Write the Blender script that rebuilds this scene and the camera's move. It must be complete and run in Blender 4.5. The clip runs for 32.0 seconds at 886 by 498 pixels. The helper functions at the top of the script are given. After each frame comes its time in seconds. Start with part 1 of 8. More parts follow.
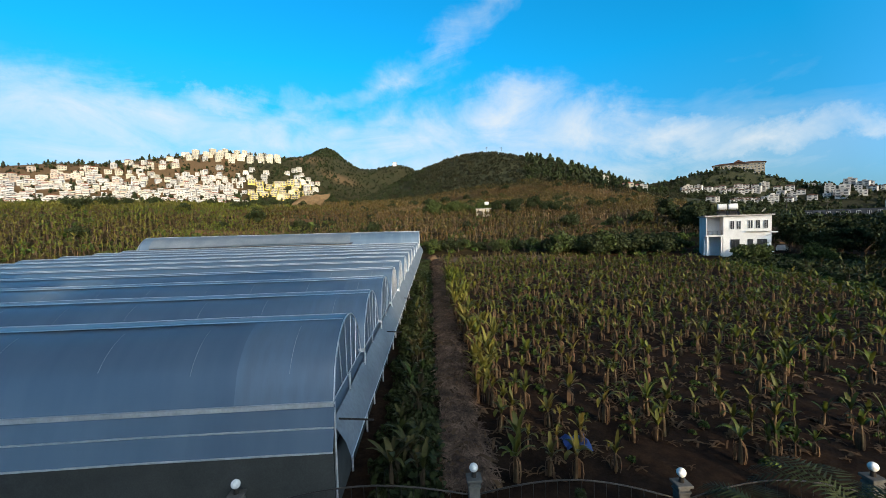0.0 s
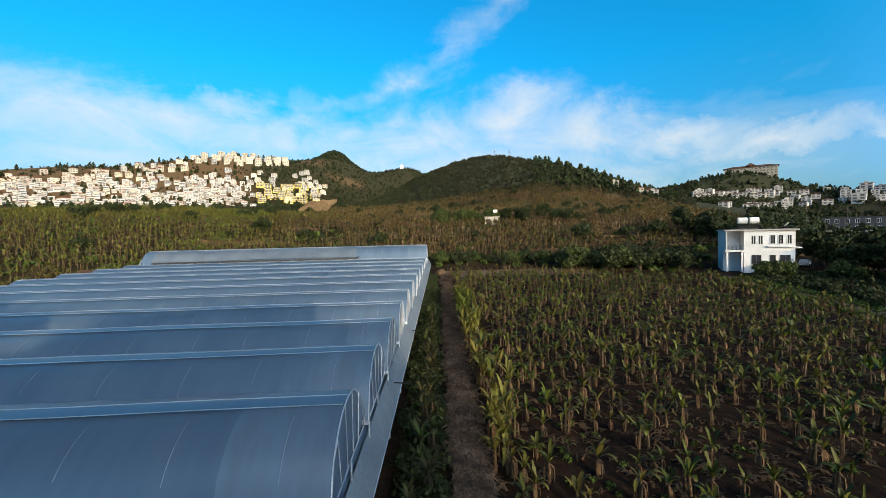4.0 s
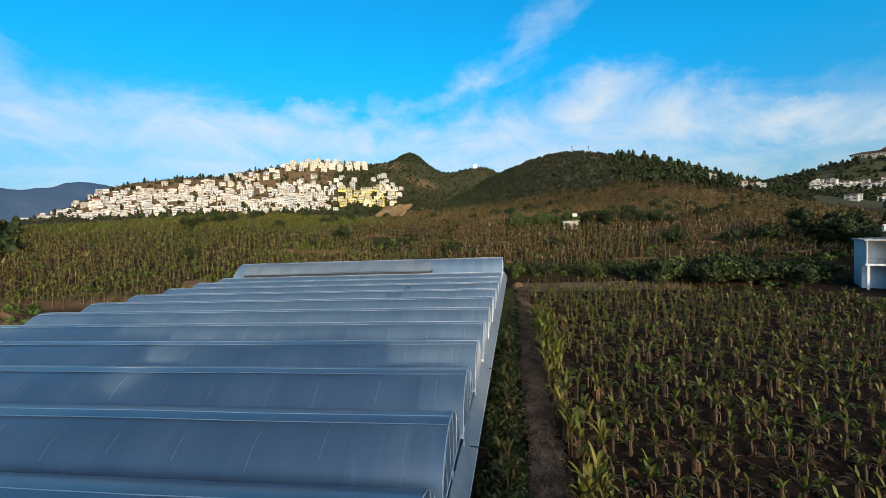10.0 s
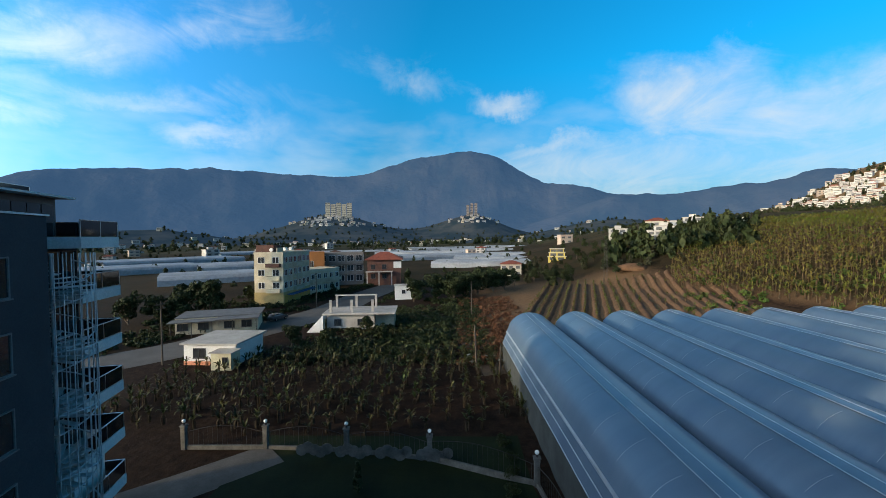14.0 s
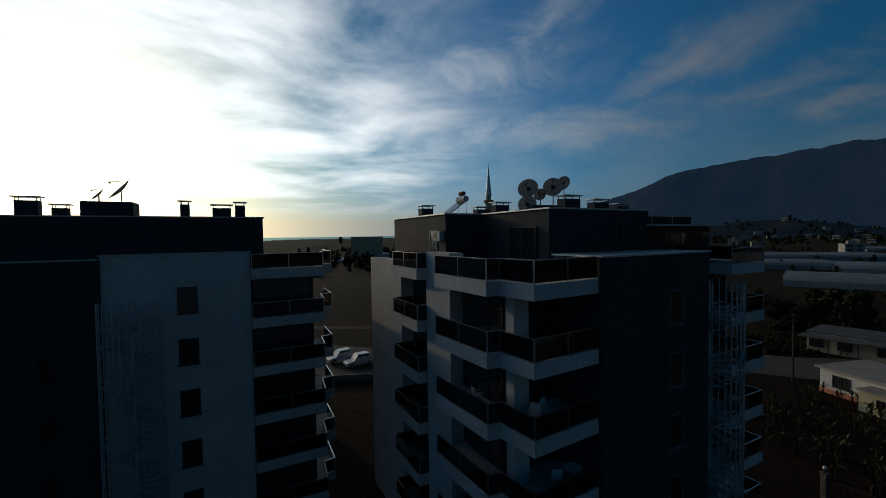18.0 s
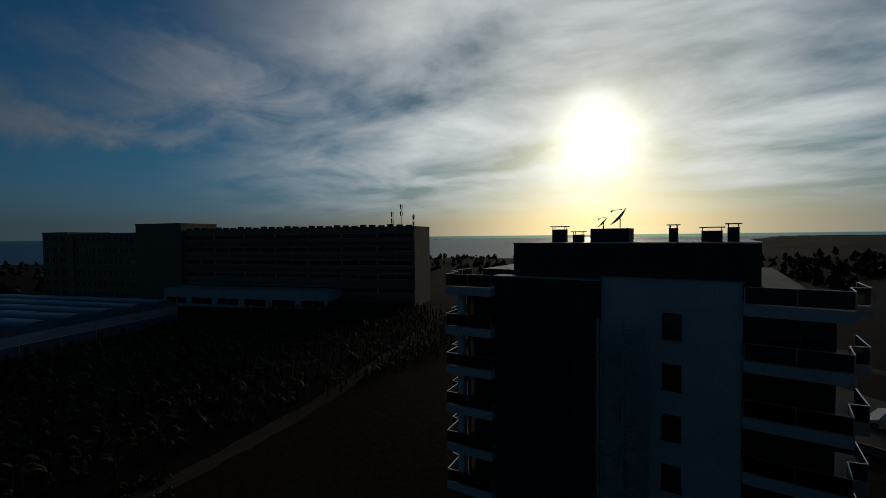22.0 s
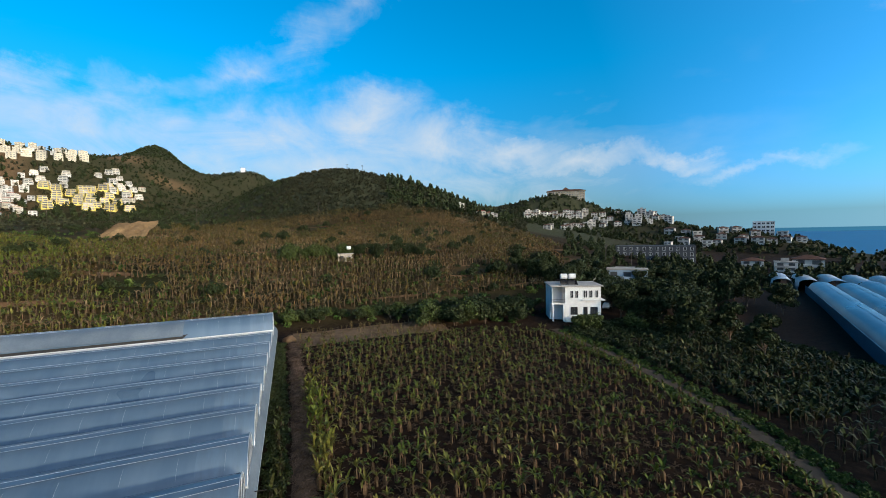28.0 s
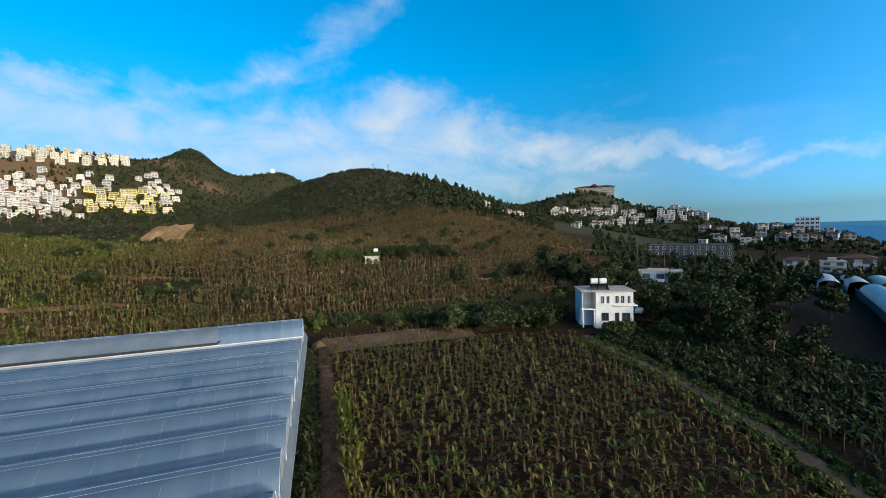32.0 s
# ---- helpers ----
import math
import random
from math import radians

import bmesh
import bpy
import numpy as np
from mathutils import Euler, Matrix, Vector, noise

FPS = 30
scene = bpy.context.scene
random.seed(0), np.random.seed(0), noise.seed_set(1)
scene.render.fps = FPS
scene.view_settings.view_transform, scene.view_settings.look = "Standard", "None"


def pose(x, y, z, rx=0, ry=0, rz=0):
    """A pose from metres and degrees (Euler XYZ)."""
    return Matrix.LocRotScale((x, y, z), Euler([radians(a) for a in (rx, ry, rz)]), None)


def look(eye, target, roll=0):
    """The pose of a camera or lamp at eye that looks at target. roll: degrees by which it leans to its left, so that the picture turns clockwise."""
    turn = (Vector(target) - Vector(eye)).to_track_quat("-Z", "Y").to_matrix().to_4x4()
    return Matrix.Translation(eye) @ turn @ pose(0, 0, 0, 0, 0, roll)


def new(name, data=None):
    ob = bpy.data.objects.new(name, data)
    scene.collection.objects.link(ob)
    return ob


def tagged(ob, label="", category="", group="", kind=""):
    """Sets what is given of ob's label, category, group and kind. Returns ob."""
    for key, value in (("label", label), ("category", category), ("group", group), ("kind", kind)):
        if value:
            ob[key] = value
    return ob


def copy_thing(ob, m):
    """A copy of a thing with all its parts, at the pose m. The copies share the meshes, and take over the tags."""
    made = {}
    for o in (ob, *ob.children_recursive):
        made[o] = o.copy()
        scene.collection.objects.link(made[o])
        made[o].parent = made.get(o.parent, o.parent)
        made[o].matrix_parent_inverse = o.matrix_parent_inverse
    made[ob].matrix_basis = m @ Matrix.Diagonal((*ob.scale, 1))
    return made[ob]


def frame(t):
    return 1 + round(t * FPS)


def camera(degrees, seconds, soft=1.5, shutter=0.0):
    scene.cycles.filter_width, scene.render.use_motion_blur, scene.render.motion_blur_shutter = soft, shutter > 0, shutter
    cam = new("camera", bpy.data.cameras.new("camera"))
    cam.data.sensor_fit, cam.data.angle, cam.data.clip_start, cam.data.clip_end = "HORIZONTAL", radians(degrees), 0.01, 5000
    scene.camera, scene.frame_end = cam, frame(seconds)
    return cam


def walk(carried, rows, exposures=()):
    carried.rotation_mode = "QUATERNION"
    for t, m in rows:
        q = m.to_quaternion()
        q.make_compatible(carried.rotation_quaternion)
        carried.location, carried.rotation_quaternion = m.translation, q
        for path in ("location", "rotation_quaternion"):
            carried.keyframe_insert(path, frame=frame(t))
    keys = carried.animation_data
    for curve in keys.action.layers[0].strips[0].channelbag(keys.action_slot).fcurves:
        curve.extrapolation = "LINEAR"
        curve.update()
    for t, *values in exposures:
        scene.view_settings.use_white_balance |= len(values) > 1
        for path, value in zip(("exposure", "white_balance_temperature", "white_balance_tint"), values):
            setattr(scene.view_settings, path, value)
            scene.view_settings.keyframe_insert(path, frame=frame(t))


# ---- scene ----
cam = camera(94.0, 32.0, soft=0.4)
walk(cam, [
    (0.0, pose(0.69, -3.39, 10.74, 87.53, 1.51, -2.38)),
    (0.5, pose(0.62, -2.87, 11.12, 87.47, 1.38, -2.10)),
    (1.0, pose(0.55, -2.39, 11.48, 87.49, 1.57, -1.73)),
    (1.5, pose(0.58, -1.90, 11.80, 87.46, 1.97, -1.34)),
    (2.0, pose(0.70, -1.41, 12.11, 86.81, 1.52, -1.07)),
    (2.5, pose(0.79, -1.06, 12.44, 86.85, 1.41, -1.12)),
    (3.0, pose(0.75, -0.90, 12.73, 87.33, 1.29, -1.35)),
    (3.5, pose(0.66, -0.84, 12.98, 87.76, 1.26, -1.55)),
    (5.5, pose(0.00, -0.47, 13.78, 87.64, 1.81, -0.35)),
    (6.0, pose(-0.00, -0.00, 14.00, 87.15, 1.72, 0.00)),
    (6.5, pose(0.01, 0.41, 14.24, 87.14, 1.62, 0.29)),
    (7.0, pose(-0.00, 0.68, 14.46, 87.49, 1.79, 0.59)),
    (7.5, pose(0.05, 0.84, 14.67, 87.70, 1.89, 0.92)),
    (8.0, pose(0.17, 0.99, 14.89, 88.13, 1.77, 1.16)),
    (8.5, pose(0.21, 1.22, 15.12, 88.10, 1.75, 1.51)),
    (9.0, pose(0.21, 1.49, 15.38, 87.61, 1.85, 1.79)),
    (9.5, pose(0.27, 1.75, 15.64, 87.54, 1.74, 1.98)),
    (10.0, pose(0.23, 1.93, 15.89, 87.82, 2.03, 8.78)),
    (10.5, pose(0.28, 2.12, 16.15, 88.12, 1.89, 21.51)),
    (11.0, pose(0.30, 2.30, 16.31, 88.44, 1.95, 34.38)),
    (11.5, pose(0.33, 2.45, 16.43, 88.57, 2.06, 46.94)),
    (12.0, pose(0.31, 2.71, 16.63, 88.80, 1.42, 57.78)),
    (12.5, pose(0.21, 2.82, 16.83, 88.77, 1.43, 63.41)),
    (13.0, pose(0.08, 2.82, 17.01, 88.66, 1.43, 68.84)),
    (13.5, pose(-0.09, 2.88, 17.21, 88.37, 1.57, 78.82)),
    (14.0, pose(-0.22, 3.02, 17.45, 88.46, 0.63, 91.97)),
    (14.5, pose(-0.19, 3.10, 17.72, 88.67, 0.45, 104.04)),
    (15.0, pose(0.02, 3.05, 18.03, 88.52, 0.54, 114.23)),
    (15.5, pose(0.26, 2.89, 18.35, 88.34, 0.68, 124.29)),
    (17.5, pose(0.41, 1.99, 19.39, 87.74, 0.72, 158.29)),
    (18.0, pose(0.27, 1.86, 19.63, 88.12, 0.78, 165.88)),
    (18.5, pose(0.18, 1.70, 19.84, 88.33, 0.79, 173.50)),
    (19.0, pose(0.10, 1.54, 20.05, 88.30, 0.76, 180.90)),
    (19.5, pose(0.08, 1.40, 20.23, 88.47, 0.80, 187.68)),
    (20.0, pose(0.10, 1.31, 20.48, 88.57, 0.81, 192.64)),
    (20.5, pose(0.08, 1.24, 20.74, 88.43, 0.58, 197.66)),
    (21.0, pose(0.21, 1.07, 21.00, 88.25, 0.62, 203.40)),
    (21.5, pose(0.22, 1.05, 21.24, 88.28, 0.52, 214.36)),
    (22.0, pose(0.17, 1.10, 21.48, 88.25, 0.64, 227.52)),
    (22.5, pose(0.12, 1.11, 21.73, 88.08, 0.77, 240.93)),
    (23.0, pose(0.13, 0.94, 21.99, 88.32, 0.58, 254.28)),
    (23.5, pose(0.26, 0.71, 22.23, 88.56, 0.98, 268.13)),
    (24.0, pose(0.40, 0.56, 22.51, 88.45, 1.15, 282.39)),
    (24.5, pose(0.53, 0.53, 22.78, 88.50, 1.11, 296.42)),
    (25.0, pose(0.65, 0.56, 23.03, 88.55, 1.10, 311.18)),
    (25.5, pose(0.85, 0.59, 23.29, 88.50, 0.96, 324.71)),
    (26.0, pose(1.02, 0.58, 23.53, 88.44, 1.01, 329.65)),
    (26.5, pose(1.06, 0.59, 23.77, 88.35, 1.10, 330.64)),
    (28.5, pose(0.91, 1.03, 24.76, 87.97, 1.27, 340.46)),
    (29.0, pose(0.97, 1.13, 24.96, 88.03, 1.47, 341.04)),
    (29.5, pose(0.97, 1.20, 25.16, 88.21, 1.32, 341.57)),
    (30.0, pose(0.94, 1.25, 25.37, 88.13, 1.18, 342.09)),
    (30.5, pose(0.92, 1.29, 25.56, 88.11, 1.10, 342.51)),
    (31.0, pose(0.91, 1.38, 25.78, 87.89, 1.33, 343.00)),
    (31.5, pose(0.91, 1.52, 26.00, 87.54, 1.70, 343.22)),
    (32.0, pose(0.95, 1.62, 26.22, 87.66, 1.54, 342.01)),
], exposures=[
    (0.0, 0.0, 6500, 10), (13.0, -0.1, 6500, 10), (15.0, -0.15, 6500, 10), (16.0, -0.8, 6500, 10), (17.5, -2.4, 6500, 10), (19.0, -3.5, 6500, 10),
    (21.0, -3.8, 6500, 10), (22.5, -3.9, 6500, 10), (23.3, -3.0, 6500, 10), (24.0, -1.9, 6500, 10), (25.0, -0.9, 6200, 10), (25.7, -0.5, 6150, 10), (26.5, -0.3, 6150, 10), (32.0, -0.2, 6150, 10)])

# ---- light ----
SUN_AZ, SUN_EL = 207.0, 11.8          # degrees: turn from +y towards -x, and height
sun_dir = Vector((-math.sin(radians(SUN_AZ)) * math.cos(radians(SUN_EL)), math.cos(radians(SUN_AZ)) * math.cos(radians(SUN_EL)), math.sin(radians(SUN_EL))))
sun = new("sun", bpy.data.lights.new("sun", "SUN"))
sun.data.energy, sun.data.angle, sun.data.color = 4.6, radians(0.8), (1.0, 0.765, 0.49)
sun.matrix_world = look(sun_dir * 50, (0, 0, 0))


def sky_world():
    world = bpy.data.worlds.new("sky")
    scene.world = world
    world.use_nodes = True
    nt = world.node_tree
    nt.nodes.clear()
    N = lambda kind, **kw: node(nt, kind, **kw)
    out = N("ShaderNodeOutputWorld")
    bg = N("ShaderNodeBackground")
    sky = N("ShaderNodeTexSky", sky_type="NISHITA", sun_disc=False, sun_elevation=radians(SUN_EL), sun_rotation=radians(360 - SUN_AZ), altitude=30.0, air_density=1.0, dust_density=1.6, ozone_density=3.5)
    co = N("ShaderNodeTexCoord")
    sep = N("ShaderNodeSeparateXYZ")
    link(nt, co, "Generated", sep, "Vector")
    lift = N("ShaderNodeMath", operation="MAXIMUM", i1=0.032)
    link(nt, sep, "Z", lift, 0)
    up3 = N("ShaderNodeCombineXYZ")
    link(nt, sep, "X", up3, "X")
    link(nt, sep, "Y", up3, "Y")
    link(nt, lift, 0, up3, "Z")
    link(nt, up3, 0, sky, "Vector")
    # high cirrus, laid on a flat layer overhead
    zc = N("ShaderNodeMath", operation="MAXIMUM", i1=0.05)
    link(nt, sep, "Z", zc, 0)
    div = N("ShaderNodeVectorMath", operation="SCALE")
    inv = N("ShaderNodeMath", operation="DIVIDE", i0=1.0)
    za = N("ShaderNodeMath", operation="ADD", i1=0.10)
    link(nt, zc, 0, za, 0)
    link(nt, za, 0, inv, 1)
    link(nt, co, "Generated", div, 0)
    link(nt, inv, 0, div, "Scale")
    mp = N("ShaderNodeMapping")
    mp.inputs["Rotation"].default_value = (0, 0, radians(38))
    mp.inputs["Scale"].default_value = (0.95, 1.15, 0.0)
    link(nt, div, 0, mp, 0)
    n1 = N("ShaderNodeTexNoise", Scale=0.95, Detail=10.0, Roughness=0.55, Distortion=0.35)
    link(nt, mp, 0, n1, "Vector")
    c1 = N("ShaderNodeMapRange", **{"From Min": 0.37, "From Max": 0.72})
    link(nt, n1, 0, c1, 0)
    # low cumulus bank
    mp2 = N("ShaderNodeMapping")
    mp2.inputs["Scale"].default_value = (2.3, 2.3, 6.0)
    link(nt, co, "Generated", mp2, 0)
    n2 = N("ShaderNodeTexNoise", Scale=2.3, Detail=8.0, Roughness=0.52, Distortion=0.2)
    link(nt, mp2, 0, n2, "Vector")
    c2 = N("ShaderNodeMapRange", **{"From Min": 0.48, "From Max": 0.80})
    bias = N("ShaderNodeMath", operation="MULTIPLY_ADD", i1=-1.8, i2=0.465)
    link(nt, sep, "Z", bias, 0)
    nb = N("ShaderNodeMath", operation="ADD")
    link(nt, n2, 0, nb, 0)
    link(nt, bias, 0, nb, 1)
    link(nt, nb, 0, c2, 0)
    band = N("ShaderNodeMapRange", **{"From Min": 0.36, "From Max": 0.24})
    link(nt, sep, "Z", band, 0)
    m2 = N("ShaderNodeMath", operation="MULTIPLY")
    low = N("ShaderNodeMapRange", **{"From Min": 0.03, "From Max": 0.17, "To Min": 0.45, "To Max": 1.0})
    link(nt, sep, "Z", low, 0)
    m2a = N("ShaderNodeMath", operation="MULTIPLY")
    link(nt, c2, 0, m2a, 0)
    link(nt, low, 0, m2a, 1)
    link(nt, m2a, 0, m2, 0)
    link(nt, band, 0, m2, 1)
    thin = N("ShaderNodeMath", operation="MULTIPLY_ADD", i1=-0.8, i2=1.0)
    # sun's nearness
    dot = N("ShaderNodeVectorMath", operation="DOT_PRODUCT")
    dot.inputs[1].default_value = sun_dir
    link(nt, co, "Generated", dot, 0)
    near = N("ShaderNodeMapRange", **{"From Min": 0.2, "From Max": 1.0})
    link(nt, dot, "Value", near, 0)
    link(nt, near, 0, thin, 0)
    # the bank thins out over the sea in the east
    east = N("ShaderNodeVectorMath", operation="DOT_PRODUCT")
    east.inputs[1].default_value = (0.99, -0.1, 0.0)
    link(nt, co, "Generated", east, 0)
    fade = N("ShaderNodeMapRange", **{"From Min": 0.55, "From Max": 0.86, "To Min": 1.0, "To Max": 0.06})
    link(nt, east, "Value", fade, 0)
    thin2 = N("ShaderNodeMath", operation="MULTIPLY")
    link(nt, thin, 0, thin2, 0)
    link(nt, fade, 0, thin2, 1)
    m2s = N("ShaderNodeMath", operation="MULTIPLY", i1=0.35)
    link(nt, m2, 0, m2s, 0)
    m2b = N("ShaderNodeMath", operation="MULTIPLY")
    link(nt, m2s, 0, m2b, 0)
    link(nt, thin2, 0, m2b, 1)
    # more cirrus towards the sun
    k1 = N("ShaderNodeMath", operation="MULTIPLY_ADD", i1=3.2, i2=-1.5)
    k1.use_clamp = True
    link(nt, near, 0, k1, 0)
    haze = N("ShaderNodeMapRange", **{"From Min": 0.03, "From Max": 0.14})
    link(nt, sep, "Z", haze, 0)
    c1h = N("ShaderNodeMath", operation="MULTIPLY")
    link(nt, c1, 0, c1h, 0)
    link(nt, haze, 0, c1h, 1)
    m1 = N("ShaderNodeMath", operation="MULTIPLY")
    link(nt, c1h, 0, m1, 0)
    link(nt, k1, 0, m1, 1)
    # cloud banks and streaks: soft ellipses at a bearing and height, torn by one shared noise
    def puff(az, el, half_w, half_h, strength, lean=0.0):
        a, e, t = radians(az), radians(el), radians(lean)
        c = Vector((-math.sin(a) * math.cos(e), math.cos(a) * math.cos(e), math.sin(e)))
        right, up_ = Vector((math.cos(a), math.sin(a), 0)), Vector((math.sin(a) * math.sin(e), -math.cos(a) * math.sin(e), math.cos(e)))
        ex, ey = right * math.cos(t) + up_ * math.sin(t), up_ * math.cos(t) - right * math.sin(t)
        turn = Matrix((ex, ey, ex.cross(ey))).transposed().to_euler()
        m = N("ShaderNodeMapping")
        m.vector_type = "TEXTURE"
        m.inputs["Location"].default_value, m.inputs["Rotation"].default_value = c, turn
        m.inputs["Scale"].default_value = (math.tan(radians(half_w * 1.25)), math.tan(radians(half_h * 1.5)), 0.6)
        link(nt, warp, 0, m, 0)
        ln = N("ShaderNodeVectorMath", operation="LENGTH")
        link(nt, m, 0, ln, 0)
        r = N("ShaderNodeMapRange", **{"From Min": 1.35, "From Max": 0.0, "To Max": strength * 1.12})
        link(nt, ln, "Value", r, 0)
        return r
    wob = N("ShaderNodeTexNoise", Scale=5.0, Detail=8.0, Roughness=0.66)
    link(nt, co, "Generated", wob, "Vector")
    wc = N("ShaderNodeVectorMath", operation="SUBTRACT")
    wc.inputs[1].default_value = (0.5, 0.5, 0.5)
    link(nt, wob, "Color", wc, 0)
    wv = N("ShaderNodeVectorMath", operation="SCALE")
    wv.inputs["Scale"].default_value = 0.17
    link(nt, wc, 0, wv, 0)
    warp = N("ShaderNodeVectorMath", operation="ADD")
    link(nt, co, "Generated", warp, 0)
    link(nt, wv, 0, warp, 1)
    banks = None
    for row in ((14, 16.8, 7.5, 1.3, 0.40, 12), (4, 19.6, 6.5, 1.6, 0.44, 22), (-4.5, 23.6, 6.0, 1.7, 0.43, 32), (-11.5, 27.6, 5.5, 1.7, 0.38, 32),
                (26, 15.2, 6, 1.3, 0.75), (36, 12.8, 14, 3.2, 0.72), (50, 11.5, 12, 3.2, 0.62), (18, 11.5, 14, 3.4, 0.74), (0, 12.3, 10, 3.0, 0.80), (-10.5, 15.0, 7.5, 2.7, 0.88),
                (-20, 12.0, 11, 3.0, 0.80), (-31, 10.6, 8, 2.0, 0.86), (-41, 8.8, 9, 1.5, 0.72), (-50, 8.6, 7, 1.1, 0.62), (12, 8.5, 52, 4.6, 0.70),
                (83, 17.3, 4, 1.1, 0.62, -8), (62, 15.4, 7.5, 3.6, 0.80), (77, 11.6, 9, 1.3, 0.62), (54, 13.0, 9, 3.0, 0.66), (70, 8.5, 26, 3.4, 0.66), (122, 13.5, 9, 1.8, 0.50), (96, 21.5, 7, 1.3, 0.32, -14),
                (-66, 25.5, 8, 2.6, 0.46, -42), (-74, 19.4, 8, 2.4, 0.50, -36), (-82, 14.6, 8, 2.2, 0.50, -28), (-93, 11.6, 12, 1.6, 0.62), (-106, 17.5, 14, 5.0, 0.62), (-58, 6.9, 8, 0.9, 0.55),
                (136, 19, 13, 2.2, 0.52, 22), (121, 24, 10, 1.9, 0.42, 18), (148, 13, 18, 3.2, 0.52), (160, 21, 14, 4.0, 0.40), (128, 15, 12, 1.6, 0.45, 8), (152, 26, 12, 2.0, 0.34, 30)):
        q = puff(*row)
        if banks is None:
            banks = q
            continue
        mxm = N("ShaderNodeMath", operation="MAXIMUM")
        link(nt, banks, 0, mxm, 0)
        link(nt, q, 0, mxm, 1)
        banks = mxm
    tmap = N("ShaderNodeMapping")
    tmap.inputs["Scale"].default_value = (1.0, 1.0, 2.2)
    link(nt, co, "Generated", tmap, 0)
    frn = N("ShaderNodeTexNoise", Scale=5.0, Detail=10.0, Roughness=0.62, Distortion=0.9)
    link(nt, tmap, 0, frn, "Vector")
    tear = N("ShaderNodeMath", operation="MULTIPLY_ADD", i1=1.5, i2=-0.75)
    link(nt, frn, 0, tear, 0)
    tsum = N("ShaderNodeMath", operation="ADD")
    link(nt, tear, 0, tsum, 0)
    link(nt, banks, 0, tsum, 1)
    torn = N("ShaderNodeMapRange", **{"From Min": 0.08, "From Max": 1.05})
    link(nt, tsum, 0, torn, 0)
    there = N("ShaderNodeMapRange", **{"From Min": 0.0, "From Max": 0.45})
    link(nt, banks, 0, there, 0)
    st2 = N("ShaderNodeMath", operation="MULTIPLY")
    link(nt, torn, 0, st2, 0)
    link(nt, there, 0, st2, 1)
    m1b = N("ShaderNodeMath", operation="MAXIMUM")
    link(nt, m1, 0, m1b, 0)
    link(nt, st2, 0, m1b, 1)
    cov = N("ShaderNodeMath", operation="MAXIMUM")
    link(nt, m1b, 0, cov, 0)
    link(nt, m2b, 0, cov, 1)
    cov2 = N("ShaderNodeMath", operation="MULTIPLY", i1=0.80)
    link(nt, cov, 0, cov2, 0)
    # cloud light: white, far brighter towards the sun
    pw = N("ShaderNodeMath", operation="POWER", i1=2.8)
    link(nt, near, 0, pw, 0)
    cl = N("ShaderNodeMath", operation="MULTIPLY_ADD", i1=102.0, i2=7.2)
    link(nt, pw, 0, cl, 0)
    side = N("ShaderNodeMapRange", **{"From Min": -0.25, "From Max": 0.70, "To Max": 3.6})
    link(nt, dot, "Value", side, 0)
    lit = N("ShaderNodeMath", operation="ADD")
    link(nt, cl, 0, lit, 0)
    link(nt, side, 0, lit, 1)
    cc = N("ShaderNodeVectorMath", operation="SCALE")
    cc.inputs[0].default_value = (0.93, 0.965, 0.97)
    link(nt, lit, 0, cc, "Scale")
    mix = N("ShaderNodeMix", data_type="RGBA")
    link(nt, cov2, 0, mix, 0)
    up = N("ShaderNodeMapRange", **{"From Min": 0.0, "From Max": 0.36})
    link(nt, sep, "Z", up, 0)
    t1 = N("ShaderNodeMix", data_type="RGBA")
    t1.inputs[7].default_value = (0.09, 1.95, 2.35, 1)
    t0 = N("ShaderNodeMix", data_type="RGBA")
    t0.inputs[6].default_value, t0.inputs[7].default_value = (0.76, 1.76, 3.1, 1), (0.62, 1.03, 1.38, 1)
    link(nt, fade, 0, t0, 0)
    link(nt, t0, 2, t1, 6)
    link(nt, up, 0, t1, 0)
    ns = N("ShaderNodeMapRange", **{"From Min": -0.25, "From Max": 0.70})
    link(nt, dot, "Value", ns, 0)
    t2 = N("ShaderNodeMix", data_type="RGBA")
    t2.inputs[7].default_value = (1.35, 3.3, 4.3, 1)
    link(nt, ns, 0, t2, 0)
    link(nt, t1, 2, t2, 6)
    hs = N("ShaderNodeVectorMath", operation="MULTIPLY")
    pw2 = N("ShaderNodeMath", operation="POWER", i1=4.5)
    link(nt, near, 0, pw2, 0)
    t2b = N("ShaderNodeMix", data_type="RGBA")
    t2b.inputs[7].default_value = (2.6, 2.7, 2.4, 1)
    link(nt, pw2, 0, t2b, 0)
    # paler, less green, low down on the sun's side
    lowz = N("ShaderNodeMapRange", **{"From Min": 0.16, "From Max": 0.02, "To Min": 0.0, "To Max": 0.85})
    link(nt, sep, "Z", lowz, 0)
    lowm = N("ShaderNodeMath", operation="MULTIPLY")
    link(nt, lowz, 0, lowm, 0)
    link(nt, ns, 0, lowm, 1)
    t2a = N("ShaderNodeMix", data_type="RGBA")
    t2a.inputs[7].default_value = (2.1, 2.6, 4.6, 1)
    link(nt, lowm, 0, t2a, 0)
    link(nt, t2, 2, t2a, 6)
    link(nt, t2a, 2, t2b, 6)
    # sky overhead, above the view, darkened to lower the fill light
    zen = N("ShaderNodeMapRange", **{"From Min": 0.54, "From Max": 0.70, "To Min": 1.0, "To Max": 0.08})
    link(nt, sep, "Z", zen, 0)
    t3 = N("ShaderNodeVectorMath", operation="SCALE")
    link(nt, t2b, 2, t3, 0)
    link(nt, zen, 0, t3, "Scale")
    link(nt, t3, 0, hs, 1)
